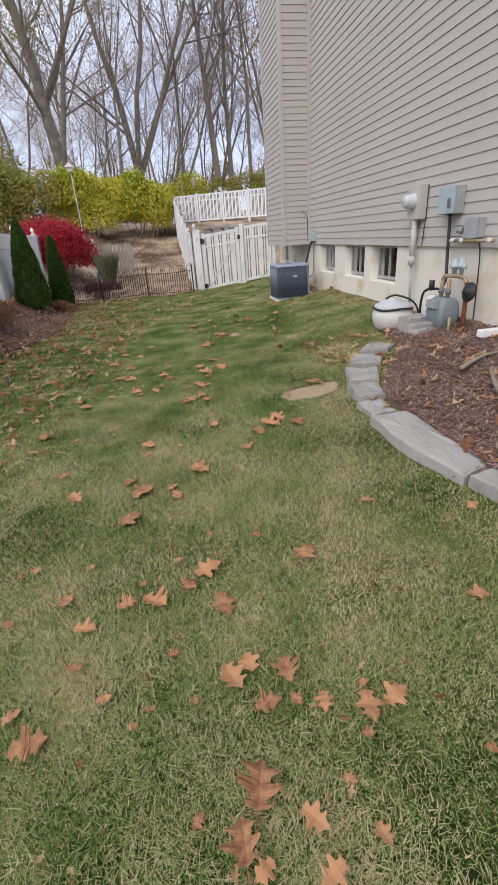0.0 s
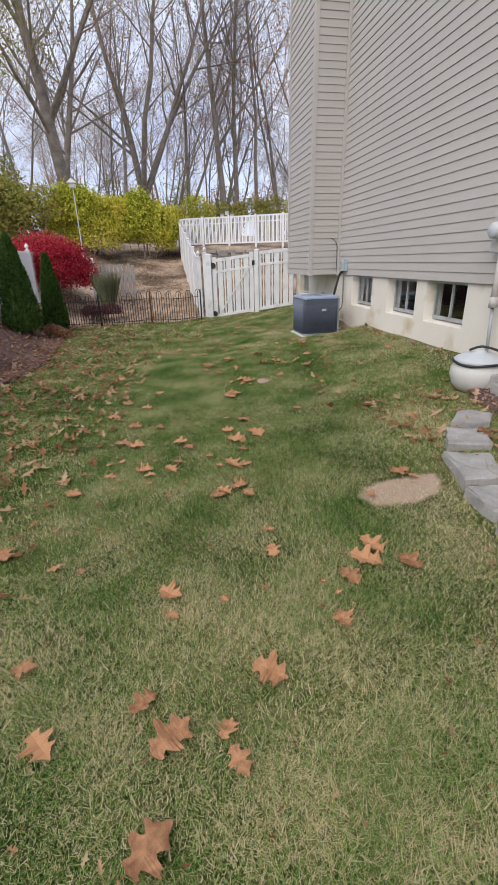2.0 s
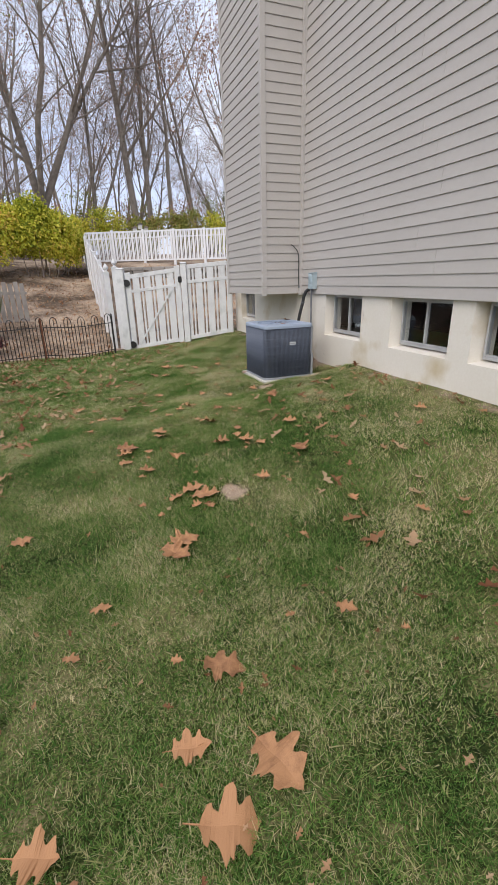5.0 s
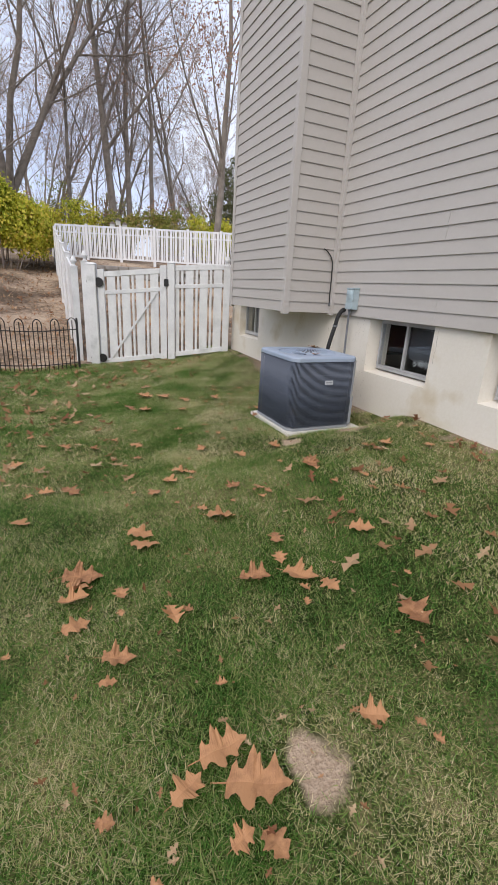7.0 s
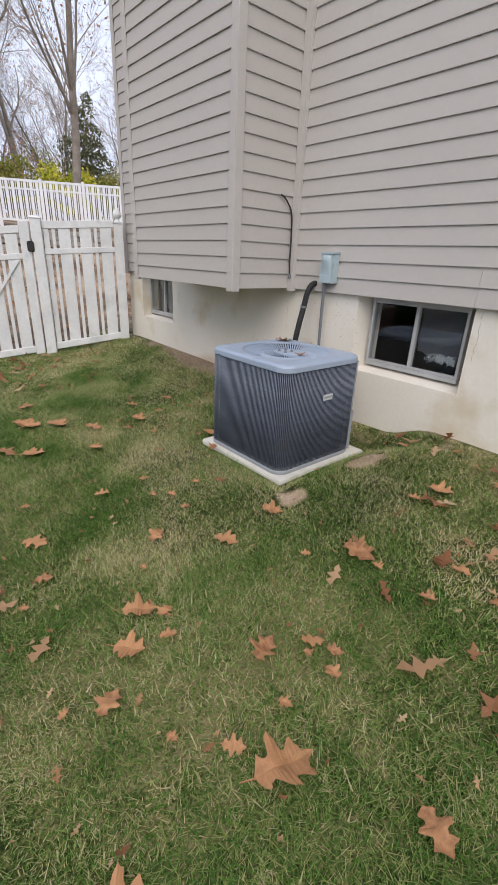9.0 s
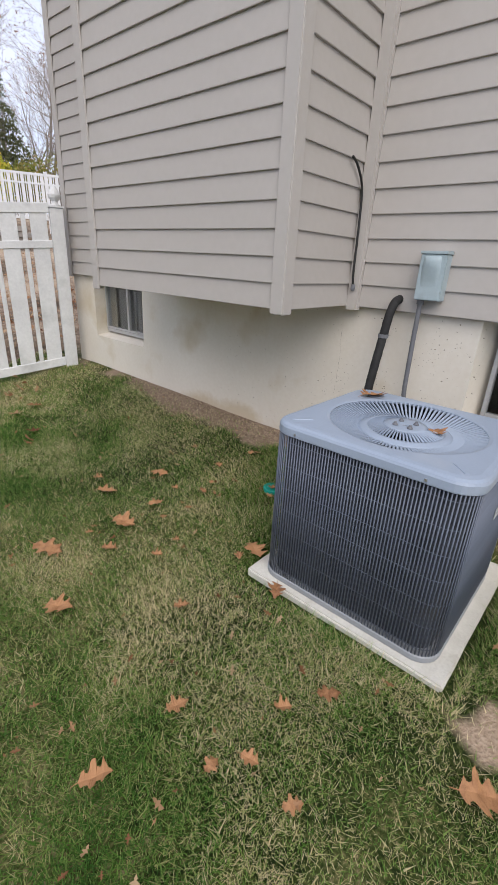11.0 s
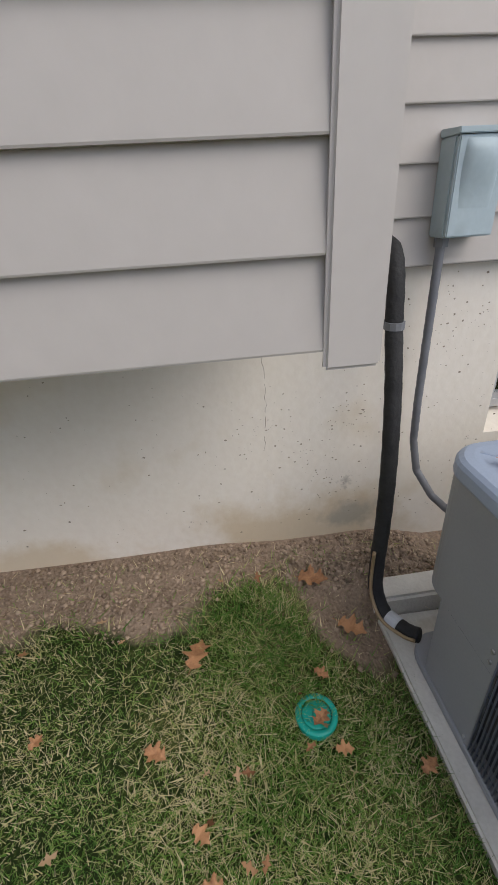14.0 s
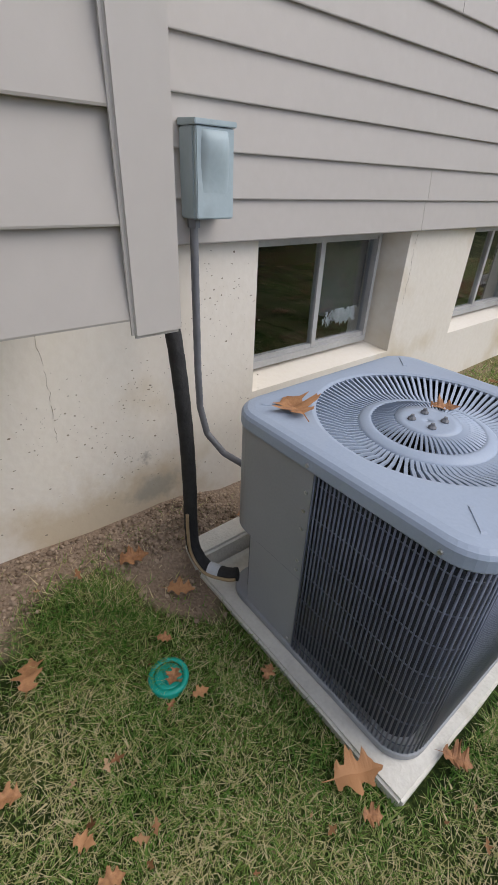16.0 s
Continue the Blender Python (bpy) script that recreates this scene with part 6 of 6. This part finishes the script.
def build_feeder():
    x, y = -3.75, 25.0
    f = empty("bird_feeder", "white roofed bird feeder on a pole above the shrubs", "bird feeder")
    bm = bmesh.new()
    tube(bm, [(x, y, land(x, y) - 0.1), (x, y, 4.85)], 0.022, 8)
    part("pole", bm, M["lid"], f)
    bm = bmesh.new()
    box(bm, x - 0.12, x + 0.12, y - 0.11, y + 0.11, 4.851, 5.03)
    part("hopper", bm, M["pot"], f)
    bm = bmesh.new()
    v = [bm.verts.new((x + 0.75 * a, y + 0.75 * c, 5.031 + 0.75 * e)) for a, c, e in ((-0.3, -0.25, 0), (0.3, -0.25, 0), (0, -0.25, 0.24), (-0.3, 0.25, 0), (0.3, 0.25, 0), (0, 0.25, 0.24))]
    for q in ((0, 1, 2), (5, 4, 3), (0, 2, 5, 3), (2, 1, 4, 5), (1, 0, 3, 4)):
        bm.faces.new([v[i] for i in q])
    part("roof", bm, M["white_vinyl"], f)


build_feeder()


def build_grey_pickets():
    f = empty("old_fence", "short weathered grey and white picket fence behind the shrubs", "fence")
    m = line_matrix((-2.75, 20.0, 0), (1, 0.25, 0))
    fence_post(f, m, 0.0, 0.13, 0.2, 1.85, M["white_vinyl"])
    for k in range(9):
        bm = bmesh.new()
        sheared(bm, 0.15 + 0.16 * k, 0.27 + 0.16 * k, -0.012, 0.012, 0.5, 1.62 + 0.05 * (k % 2), 0.5, 1.62 + 0.05 * (k % 2))
        bm.transform(m)
        part("picket", bm, M["tan_stone"], f)
    bm = bmesh.new()
    sheared(bm, 0.066, 1.6, 0.013, 0.05, 1.3, 1.38, 1.3, 1.38)
    bm.transform(m)
    part("rail", bm, M["tan_stone"], f)


build_grey_pickets()


# ---- fallen oak leaves ----
def oak_mesh(seed):
    """A lobed, curled oak leaf about 1 long along y, thin but with two sides."""
    rng = random.Random(seed)
    half = [(0.010, -0.2), (0.014, 0.02), (0.09, 0.05), (0.21, 0.08), (0.25, 0.14), (0.17, 0.175), (0.16, 0.24), (0.22, 0.29), (0.36, 0.325), (0.46, 0.39), (0.39, 0.43), (0.40, 0.48), (0.27, 0.495), (0.20, 0.52), (0.19, 0.57), (0.24, 0.62), (0.36, 0.685), (0.30, 0.725), (0.21, 0.745), (0.16, 0.79), (0.10, 0.83), (0.06, 0.90), (0.0, 0.96)]
    curl, fold, twist = rng.uniform(-0.6, 0.7), rng.uniform(-0.4, 0.9), rng.uniform(-0.5, 0.5)

    def lift(x, y):
        return fold * x * x * 1.4 + curl * 0.35 * (y - 0.4) ** 2 + twist * x * (y - 0.4) + 0.03 * math.sin(9 * y + seed) + 0.05 * abs(x) * math.sin(14 * y + 2 * seed)

    bm = bmesh.new()
    for s in (1, -1):
        wide, slip = rng.uniform(0.85, 1.15), rng.uniform(-0.05, 0.05)
        jit = [(x * wide * rng.uniform(0.85, 1.12), y + (slip if x > 0.1 else 0) + rng.uniform(-0.012, 0.012)) for x, y in half]
        rim = [bm.verts.new((s * x, y - 0.4, lift(s * x, y))) for x, y in jit]
        mid = [bm.verts.new((0, y - 0.4, lift(0, y) - 0.008)) for x, y in jit[:-1]]
        mid.append(rim[-1])
        for k in range(len(rim) - 2):
            q = (rim[k], rim[k + 1], mid[k + 1], mid[k])
            bm.faces.new(q if s > 0 else q[::-1])
        q = (rim[-2], rim[-1], mid[-2])
        bm.faces.new(q if s > 0 else q[::-1])
    bmesh.ops.remove_doubles(bm, verts=bm.verts[:], dist=0.0008)
    me = bpy.data.meshes.new("fallen_leaf")
    bm.to_mesh(me)
    bm.free()
    me.materials.append(M["oak"])
    return me


OAK = [oak_mesh(s) for s in range(14)]
# where the larger leaves lie along the way: place and heading, each stretch from its largest to its smallest
LEAVES_1 = ((0.05, 1.50, 190), (-0.29, 1.62, 226), (0.06, 0.69, 343), (-0.75, 1.03, 280), (0.03, 1.10, 201), (0.50, 0.86, 172), (-0.01, 0.56, 0), (0.25, 1.08, 181), (-0.62, 1.54, 249), (0.11, 1.15, 186), (0.60, 0.86, 296), (0.14, 0.95, 270), (1.16, 1.19, 256), (0.20, 0.58, 223), (0.22, 0.45, 113), (-0.63, 1.33, 266), (-0.84, 1.16, 293), (0.35, 0.91, 169), (0.04, 0.50, 122), (0.38, 0.50, 192), (-0.48, 1.14, 282), (-0.20, 1.27, 270), (0.25, 0.94, 208), (0.81, 0.62, 226), (-0.14, 0.65, 308), (0.34, 0.65, 231), (0.45, 0.76, 256), (0.51, 0.94, 262), (-0.36, 1.00, 274), (-0.12, 1.03, 324))
LEAVES_2 = ((-0.39, 2.70, 304), (-0.46, 2.38, 307), (0.04, 2.90, 233), (0.94, 3.35, 202), (-0.01, 1.76, 292), (0.52, 1.70, 310), (0.59, 3.34, 203), (-0.87, 2.79, 220), (-0.49, 2.87, 305), (0.45, 3.07, 185), (-0.14, 2.57, 201), (-1.03, 3.17, 271), (-0.11, 1.67, 322), (-0.43, 1.64, 288), (-0.17, 2.68, 327), (1.01, 2.03, 236), (-0.74, 1.75, 309), (1.51, 1.74, 284), (-0.36, 3.34, 235), (-1.00, 1.67, 242), (-0.08, 3.37, 310), (0.30, 1.94, 219), (-0.96, 2.04, 335), (-1.04, 2.03, 309), (-0.35, 1.76, 301), (-0.16, 1.88, 290), (-0.64, 1.98, 331), (0.04, 2.04, 313), (0.49, 3.23, 276), (0.44, 3.33, 257))
LEAVES_3 = ((0.72, 3.44, 236), (0.21, 4.95, 219), (1.40, 4.32, 278), (0.81, 3.55, 206), (-1.41, 4.14, 206), (-1.10, 4.82, 241), (-0.37, 3.50, 234), (0.19, 4.55, 289), (0.25, 3.68, 178), (0.01, 4.46, 262), (0.07, 4.52, 226), (0.24, 4.41, 207), (-1.42, 3.75, 257), (-0.51, 4.98, 266), (0.31, 4.89, 274), (-1.05, 3.89, 290), (1.45, 4.22, 229), (0.27, 3.88, 271), (1.06, 4.09, 235), (0.09, 4.96, 246), (-0.51, 4.84, 262), (-0.88, 4.59, 251), (-0.35, 4.56, 259), (-0.88, 3.81, 303), (0.14, 3.39, 216), (-0.82, 4.20, 303), (-0.21, 4.75, 286), (-0.64, 4.76, 308), (-0.79, 4.81, 299), (-0.76, 4.95, 234))
LEAVES_4 = ((0.53, 5.58, 201), (0.32, 5.46, 250), (-0.78, 5.77, 254), (0.48, 6.01, 247), (-0.69, 6.25, 232), (2.48, 5.60, 238), (-0.65, 5.66, 265), (-0.56, 5.09, 279), (-0.22, 5.61, 247), (0.27, 5.73, 255), (-0.32, 5.05, 214), (-0.43, 6.11, 246), (-0.14, 5.47, 214), (0.33, 5.19, 234), (-0.84, 5.07, 250), (1.10, 6.05, 228), (-0.26, 5.16, 240), (1.82, 5.77, 235), (0.02, 5.19, 236), (-1.04, 6.14, 280), (-0.76, 5.33, 302), (-0.87, 5.30, 301), (-0.52, 5.36, 276), (-0.81, 5.43, 275), (0.31, 6.12, 241), (0.85, 6.12, 273), (-0.46, 5.25, 277), (-0.80, 5.92, 276), (-0.78, 5.16, 284), (1.26, 5.83, 240))
LEAVES_5 = ((0.81, 7.47, 242), (0.46, 6.87, 222), (0.54, 6.97, 284), (-1.52, 6.72, 267), (1.77, 7.81, 176), (0.75, 7.61, 271), (-0.83, 7.15, 240), (-0.97, 6.72, 254), (-0.58, 6.89, 242), (-0.90, 6.54, 257), (-0.42, 7.45, 288), (3.12, 7.92, 223), (0.61, 7.54, 293), (0.02, 6.60, 254), (1.28, 7.49, 240), (1.96, 6.53, 218), (0.80, 7.31, 201), (1.69, 6.88, 172), (-0.12, 6.33, 244), (0.72, 7.35, 285), (0.44, 8.04, 260), (-0.78, 6.65, 242), (2.13, 6.35, 271), (0.37, 7.56, 248), (1.20, 6.66, 245), (0.47, 7.35, 261), (0.84, 7.84, 254), (1.95, 8.04, 186), (1.43, 7.33, 203), (1.42, 7.40, 202))
LEAVES_6 = ((0.39, 8.77, 258), (1.27, 9.02, 256), (1.43, 8.27, 220), (0.76, 8.94, 234), (-1.04, 8.53, 257), (0.76, 9.07, 238), (1.21, 8.36, 248), (2.00, 8.50, 231), (0.34, 8.59, 263), (0.49, 8.14, 257), (0.34, 8.40, 287), (1.49, 8.64, 157), (0.37, 8.70, 241), (1.54, 8.14, 191), (0.77, 8.29, 188), (0.57, 8.54, 186), (1.42, 8.45, 162), (2.45, 9.06, 191), (2.38, 8.86, 215), (1.20, 9.16, 222), (1.63, 9.12, 169), (2.20, 9.08, 194), (1.70, 9.17, 212), (1.41, 8.17, 213), (1.42, 9.15, 191), (0.84, 8.28, 232), (1.37, 8.08, 153), (0.07, 8.33, 226), (0.55, 8.40, 187), (1.62, 9.23, 143))
LEAVES_7 = ((0.40, 9.97, 219), (2.23, 9.47, 190), (1.25, 9.91, 242), (2.99, 9.46, 181), (0.07, 9.53, 225), (1.12, 9.74, 219), (1.85, 10.06, 210), (2.22, 10.09, 215), (1.50, 9.35, 289), (0.23, 10.01, 257), (0.96, 9.56, 301), (3.28, 9.23, 259), (1.58, 10.34, 287), (1.67, 9.26, 235), (1.00, 10.44, 236), (3.38, 9.95, 161), (1.33, 9.81, 284), (1.27, 9.68, 232), (2.83, 9.53, 189), (0.11, 9.96, 283), (0.80, 10.47, 279), (1.85, 10.47, 229), (2.21, 9.34, 167), (2.05, 9.65, 224), (0.87, 10.29, 234), (0.65, 9.77, 210), (1.07, 9.31, 196), (0.83, 9.63, 288), (1.41, 10.16, 188), (0.69, 10.16, 206))
LEAVES_8 = ((0.40, 11.03, 206), (1.05, 10.77, 222), (-0.01, 10.71, 285), (2.59, 11.25, 154), (1.77, 11.66, 210), (0.58, 11.77, 236), (0.66, 10.87, 226), (0.09, 11.42, 223), (0.87, 10.98, 220), (3.49, 11.42, 165), (1.52, 10.95, 239), (3.32, 11.33, 146), (0.21, 11.13, 262), (2.19, 10.57, 227), (2.45, 11.00, 122), (1.82, 10.93, 248), (3.50, 10.90, 146), (2.12, 11.26, 226), (1.11, 11.16, 227), (2.05, 10.66, 227), (1.86, 10.64, 198), (2.25, 11.60, 218), (1.77, 10.71, 270), (2.92, 11.26, 207), (2.51, 11.28, 137), (2.97, 11.47, 172), (3.15, 11.48, 140), (2.38, 11.61, 210), (2.60, 11.76, 235), (2.46, 11.81, 228))
LEAVES_9 = ((1.70, 12.35, 190), (1.47, 12.58, 209), (1.36, 11.92, 234), (1.22, 12.12, 211), (1.51, 12.48, 238), (1.91, 12.06, 207), (1.61, 13.04, 257), (0.17, 12.50, 254), (2.29, 11.95, 203), (2.74, 12.21, 200), (2.40, 12.29, 231), (1.34, 13.35, 236), (3.24, 11.83, 251), (0.33, 12.03, 281), (2.51, 11.95, 254), (2.12, 11.82, 219), (1.10, 12.42, 226), (2.45, 12.47, 243), (3.03, 11.95, 150), (2.77, 11.82, 166), (2.86, 11.84, 133), (2.68, 11.98, 190), (2.12, 12.00, 246), (3.10, 12.26, 229))
STRETCHES = (
    (0.178, 0.045, LEAVES_1),
    (0.201, 0.045, LEAVES_2),
    (0.211, 0.045, LEAVES_3),
    (0.233, 0.045, LEAVES_4),
    (0.233, 0.045, LEAVES_5),
    (0.233, 0.045, LEAVES_6),
    (0.189, 0.045, LEAVES_7),
    (0.164, 0.045, LEAVES_8),
    (0.233, 0.045, LEAVES_9),
)
rl = random.Random(9)


def leaf_at(x, y, z, size, heading, tip=0.16):
    ob = new("fallen_leaf", OAK[rl.randrange(len(OAK))])
    ob.matrix_basis = pose(x, y, z, rl.uniform(-1, 1) * 60 * tip, rl.uniform(-1, 1) * 60 * tip, heading) @ Matrix.Scale(size, 4)
    return tagged(ob, "dry orange-brown oak leaf lying on the lawn", "leaf", "fallen oak leaves")


for largest, smallest, row in STRETCHES:
    for i, (x, y, heading) in enumerate(row):
        f = 1 - i / len(row)
        leaf_at(x, y, land(x, y) + 0.036, (smallest + (largest - smallest) * f ** 1.5) * 0.97, heading)
tagged(leaf_at(3.15, 11.02, 0.992, 0.15, 250, 0.1), "curled dry oak leaf lying on the unit's lid")
tagged(leaf_at(2.93, 10.62, 0.968, 0.09, 130, 0.1), "small dry oak leaf caught on the fan guard")
tagged(leaf_at(3.05, 11.505, land(3.05, 11.51) + 0.028, 0.06, 40, 0.1), "small dry leaf lying on the drain cap")


def near_way(x, y):
    """How close the lawn lies to where one walks, 1 to 0."""
    mid = 0.15 + 0.11 * max(0.0, y - 5) + 0.12 * max(0.0, y - 8.5)
    side = smooth(8.6, 9.8, y) * smooth(0.3, 1.1, x) * (1 - smooth(13.0, 14.2, y))
    return max((1 - smooth(0.9, 2.0, abs(x - mid))) * (1 - smooth(9.5, 11.5, y)), side)


def far_leaves():
    rng = np.random.default_rng(12)
    half = ((0.012, -0.55), (0.19, -0.28), (0.08, -0.18), (0.42, 0.02), (0.10, 0.14), (0.32, 0.34), (0.0, 0.6))
    tm = []
    for k in range(8):
        fold, curl, tw = rng.uniform(-0.6, 1.6), rng.uniform(-0.8, 1.4), rng.uniform(-0.7, 0.7)
        rim = [(x * rng.uniform(0.75, 1.15), y) for x, y in half]
        rim += [(-x * rng.uniform(0.75, 1.15), y) for x, y in half[-2::-1]]
        mid = [(0.0, y) for _, y in half[1:-1]]
        co = np.array([(x, y, fold * x * x + curl * 0.4 * y * y + tw * x * y) for x, y in rim + mid])
        n = len(half)
        spine = [0] + list(range(len(rim), len(rim) + len(mid))) + [n - 1]
        left = [len(rim) - i for i in range(1, n - 1)]
        faces = [(i, i + 1, spine[i + 1], spine[i]) if i else (0, 1, spine[1]) for i in range(n - 2)] + [(n - 2, n - 1, spine[n - 2])]
        back = [0] + left + [n - 1]
        faces += [(back[i + 1], back[i], spine[i], spine[i + 1]) if 0 < i < n - 2 else ((back[1], 0, spine[1]) if i == 0 else (n - 1, back[n - 2], spine[n - 2])) for i in range(n - 1)]
        tm.append((co, faces))
    vs, fs = [], []
    n = 0
    made = 0
    while made < 9500:
        u = rng.random()
        scrap = False
        if u < 0.52:
            x, y = rng.uniform(-4.4, 3.0), rng.uniform(3.5, 15.5)
            edge = smooth(0.9, 0.0, abs(x + 3.0)) * smooth(6.5, 8.5, y)
            if rng.random() > (0.26 + 0.5 * smooth(0.6, -2.2, x) + 0.5 * edge) * smooth(3.0, 8.0, y - 0.8 * x) or near_way(x, y) > 0.85:
                continue
        elif u < 0.64:
            x, y = rng.uniform(-2.2, 3.5), rng.uniform(0.3, 13.6)
            scrap = True
            if near_way(x, y) < 0.3:
                continue
        elif u < 0.665:
            x, y = rng.uniform(1.7, 3.6), rng.uniform(1.6, 6.0)
        elif u < 0.668:
            x, y = rng.uniform(3.35, 3.62), rng.uniform(6.5, 10.2)
        else:
            x, y = rng.uniform(-6.0, 8.0), rng.uniform(15.6, 31.0)
        if 2.4 < x < 3.5 and 10.2 < y < 11.3:
            continue
        s, a = (rng.uniform(0.012, 0.04) if scrap else rng.uniform(0.06, 0.14)), rng.uniform(0, 6.283)
        co, faces = tm[int(rng.integers(len(tm)))]
        c, d = math.cos(a), math.sin(a)
        rot = np.array(((c, -d, 0), (d, c, 0), (0, 0, 1)))
        t = Matrix.Rotation(rng.normal(0, 0.4), 3, "X")
        p = (co * s) @ np.array(t).T @ rot.T + np.array((x, y, land(x, y) + (0.09 if in_right_bed(x, y) else (0.05 if in_left_bed(x, y) else 0.038))))
        vs.append(p)
        fs += [tuple(i + n for i in f) for f in faces]
        n += len(p)
        made += 1
    me = bpy.data.meshes.new("leaf_litter")
    me.from_pydata(np.concatenate(vs).tolist(), [], fs)
    me.materials.append(M["oak_stuff"])
    tagged(new("leaf_litter", me), "scattered dry oak leaves over lawn, beds and slope", "leaves", kind="stuff")


far_leaves()


def soil_clods():
    rng = np.random.default_rng(15)
    vs, fs = [], []
    for k in range(6500):
        x, y = 3.68 - abs(rng.normal(0, 0.22)), rng.uniform(10.9, 13.9)
        if bare(x, y) < 0.3 or x > 3.68 or x < 3.0 or (x < 3.42 and y < 11.22):
            continue
        r = rng.choice((0.004, 0.006, 0.009, 0.013), p=(0.4, 0.35, 0.18, 0.07))
        z = land(x, y) + r * 0.2
        n = len(vs)
        for d in ((1, 0, 0), (0, 1, 0), (-1, 0, 0), (0, -1, 0), (0, 0, 0.8), (0, 0, -0.6)):
            j = rng.uniform(0.6, 1.3)
            vs.append((x + d[0] * r * j, y + d[1] * r * j, z + d[2] * r * j))
        for a, b in ((0, 1), (1, 2), (2, 3), (3, 0)):
            fs += [(n + a, n + b, n + 4), (n + b, n + a, n + 5)]
    tagged(new("soil_clods", soup("soil_clods", vs, fs, M["clods"])), "loose crumbs of brown soil along the foundation", "soil", kind="stuff")


soil_clods()


# ---- grass blades ----
def grass(name, x0, x1, y0, y1, per_m2, seed, fine, height, width, weight):
    rng = np.random.default_rng(seed)
    n = int((x1 - x0) * (y1 - y0) * per_m2)
    xy = np.stack([rng.uniform(x0, x1, n), rng.uniform(y0, y1, n)], 1)
    step = 0.05
    nx, ny = int((x1 - x0) / step) + 2, int((y1 - y0) / step) + 2
    P, Z, D, T = (np.zeros((nx, ny)) for _ in range(4))
    for i in range(nx):
        for j in range(ny):
            gx, gy = x0 + (i + 0.5) * step, y0 + (j + 0.5) * step
            out = in_left_bed(gx, gy) or in_right_bed(gx, gy) or gx > 3.67 or (2.47 < gx < 3.41 and 10.27 < gy < 11.2)
            thin = 0.85 + 0.9 * noise.noise(Vector((gx * 2.3, gy * 2.3, 0.0)))
            open_soil = bare(gx, gy)
            P[i, j] = 0.0 if out else max(0.07, (1 - open_soil) ** 2) * min(1.0, max(0.5, thin)) * weight(gx, gy)
            Z[i, j] = land(gx, gy)
            D[i, j] = max(dry(gx, gy), 1.4 * open_soil)
            T[i, j] = 0.75 + 0.6 * max(0.0, noise.noise(Vector((gx * 1.1, gy * 1.1, 5.0))) + 0.25)
    I, J = ((xy[:, 0] - x0) / step).astype(int), ((xy[:, 1] - y0) / step).astype(int)
    ok = rng.random(n) < P[I, J]
    xy, I, J = xy[ok], I[ok], J[ok]
    n = len(xy)
    fx = np.clip((xy[:, 0] - x0) / step - 0.5, 0, nx - 1.001)
    fy = np.clip((xy[:, 1] - y0) / step - 0.5, 0, ny - 1.001)
    i0, j0 = fx.astype(int), fy.astype(int)
    u, v = fx - i0, fy - j0
    zs = (Z[i0, j0] * (1 - u) + Z[i0 + 1, j0] * u) * (1 - v) + (Z[i0, j0 + 1] * (1 - u) + Z[i0 + 1, j0 + 1] * u) * v
    ds = D[I, J]
    a = rng.uniform(0, 2 * np.pi, n)
    h = height * rng.uniform(0.4, 1.4, n) * T[I, J]
    lean = h * rng.uniform(0.3, 2.2, n)
    w = width * rng.uniform(0.6, 1.4, n)
    base = np.stack([xy[:, 0], xy[:, 1], zs - 0.004], 1)
    d = np.stack([np.cos(a), np.sin(a), np.zeros(n)], 1)
    s = np.stack([-np.sin(a), np.cos(a), np.zeros(n)], 1) * w[:, None]
    up = np.array((0, 0, 1.0))
    tip = base + d * lean[:, None] + up * h[:, None]
    if fine:
        mid = base + d * (lean * 0.38)[:, None] + up * (h * 0.72)[:, None]
        V, k = np.stack([base - s, base + s, mid + s * 0.8, tip, mid - s * 0.8], 1).reshape(-1, 3), 5
    else:
        V, k = np.stack([base - s, base + s, tip], 1).reshape(-1, 3), 3
    me = soup(name, V, np.arange(n * k).reshape(-1, k), M["blade"])
    at = me.attributes.new("dry", "FLOAT", "POINT")
    at.data.foreach_set("value", np.repeat(ds, k).astype(np.float32))
    tagged(new(name, me), "short patchy lawn grass, green mixed with straw", "grass", kind="stuff")


grass("lawn_grass", -1.9, 3.68, 0.0, 14.2, 40000, 1, False, 0.024, 0.00135, near_way)
grass("lawn_grass", -3.9, 3.68, 0.0, 15.6, 13500, 3, False, 0.026, 0.0031, lambda x, y: 1.0 - 0.85 * near_way(x, y))
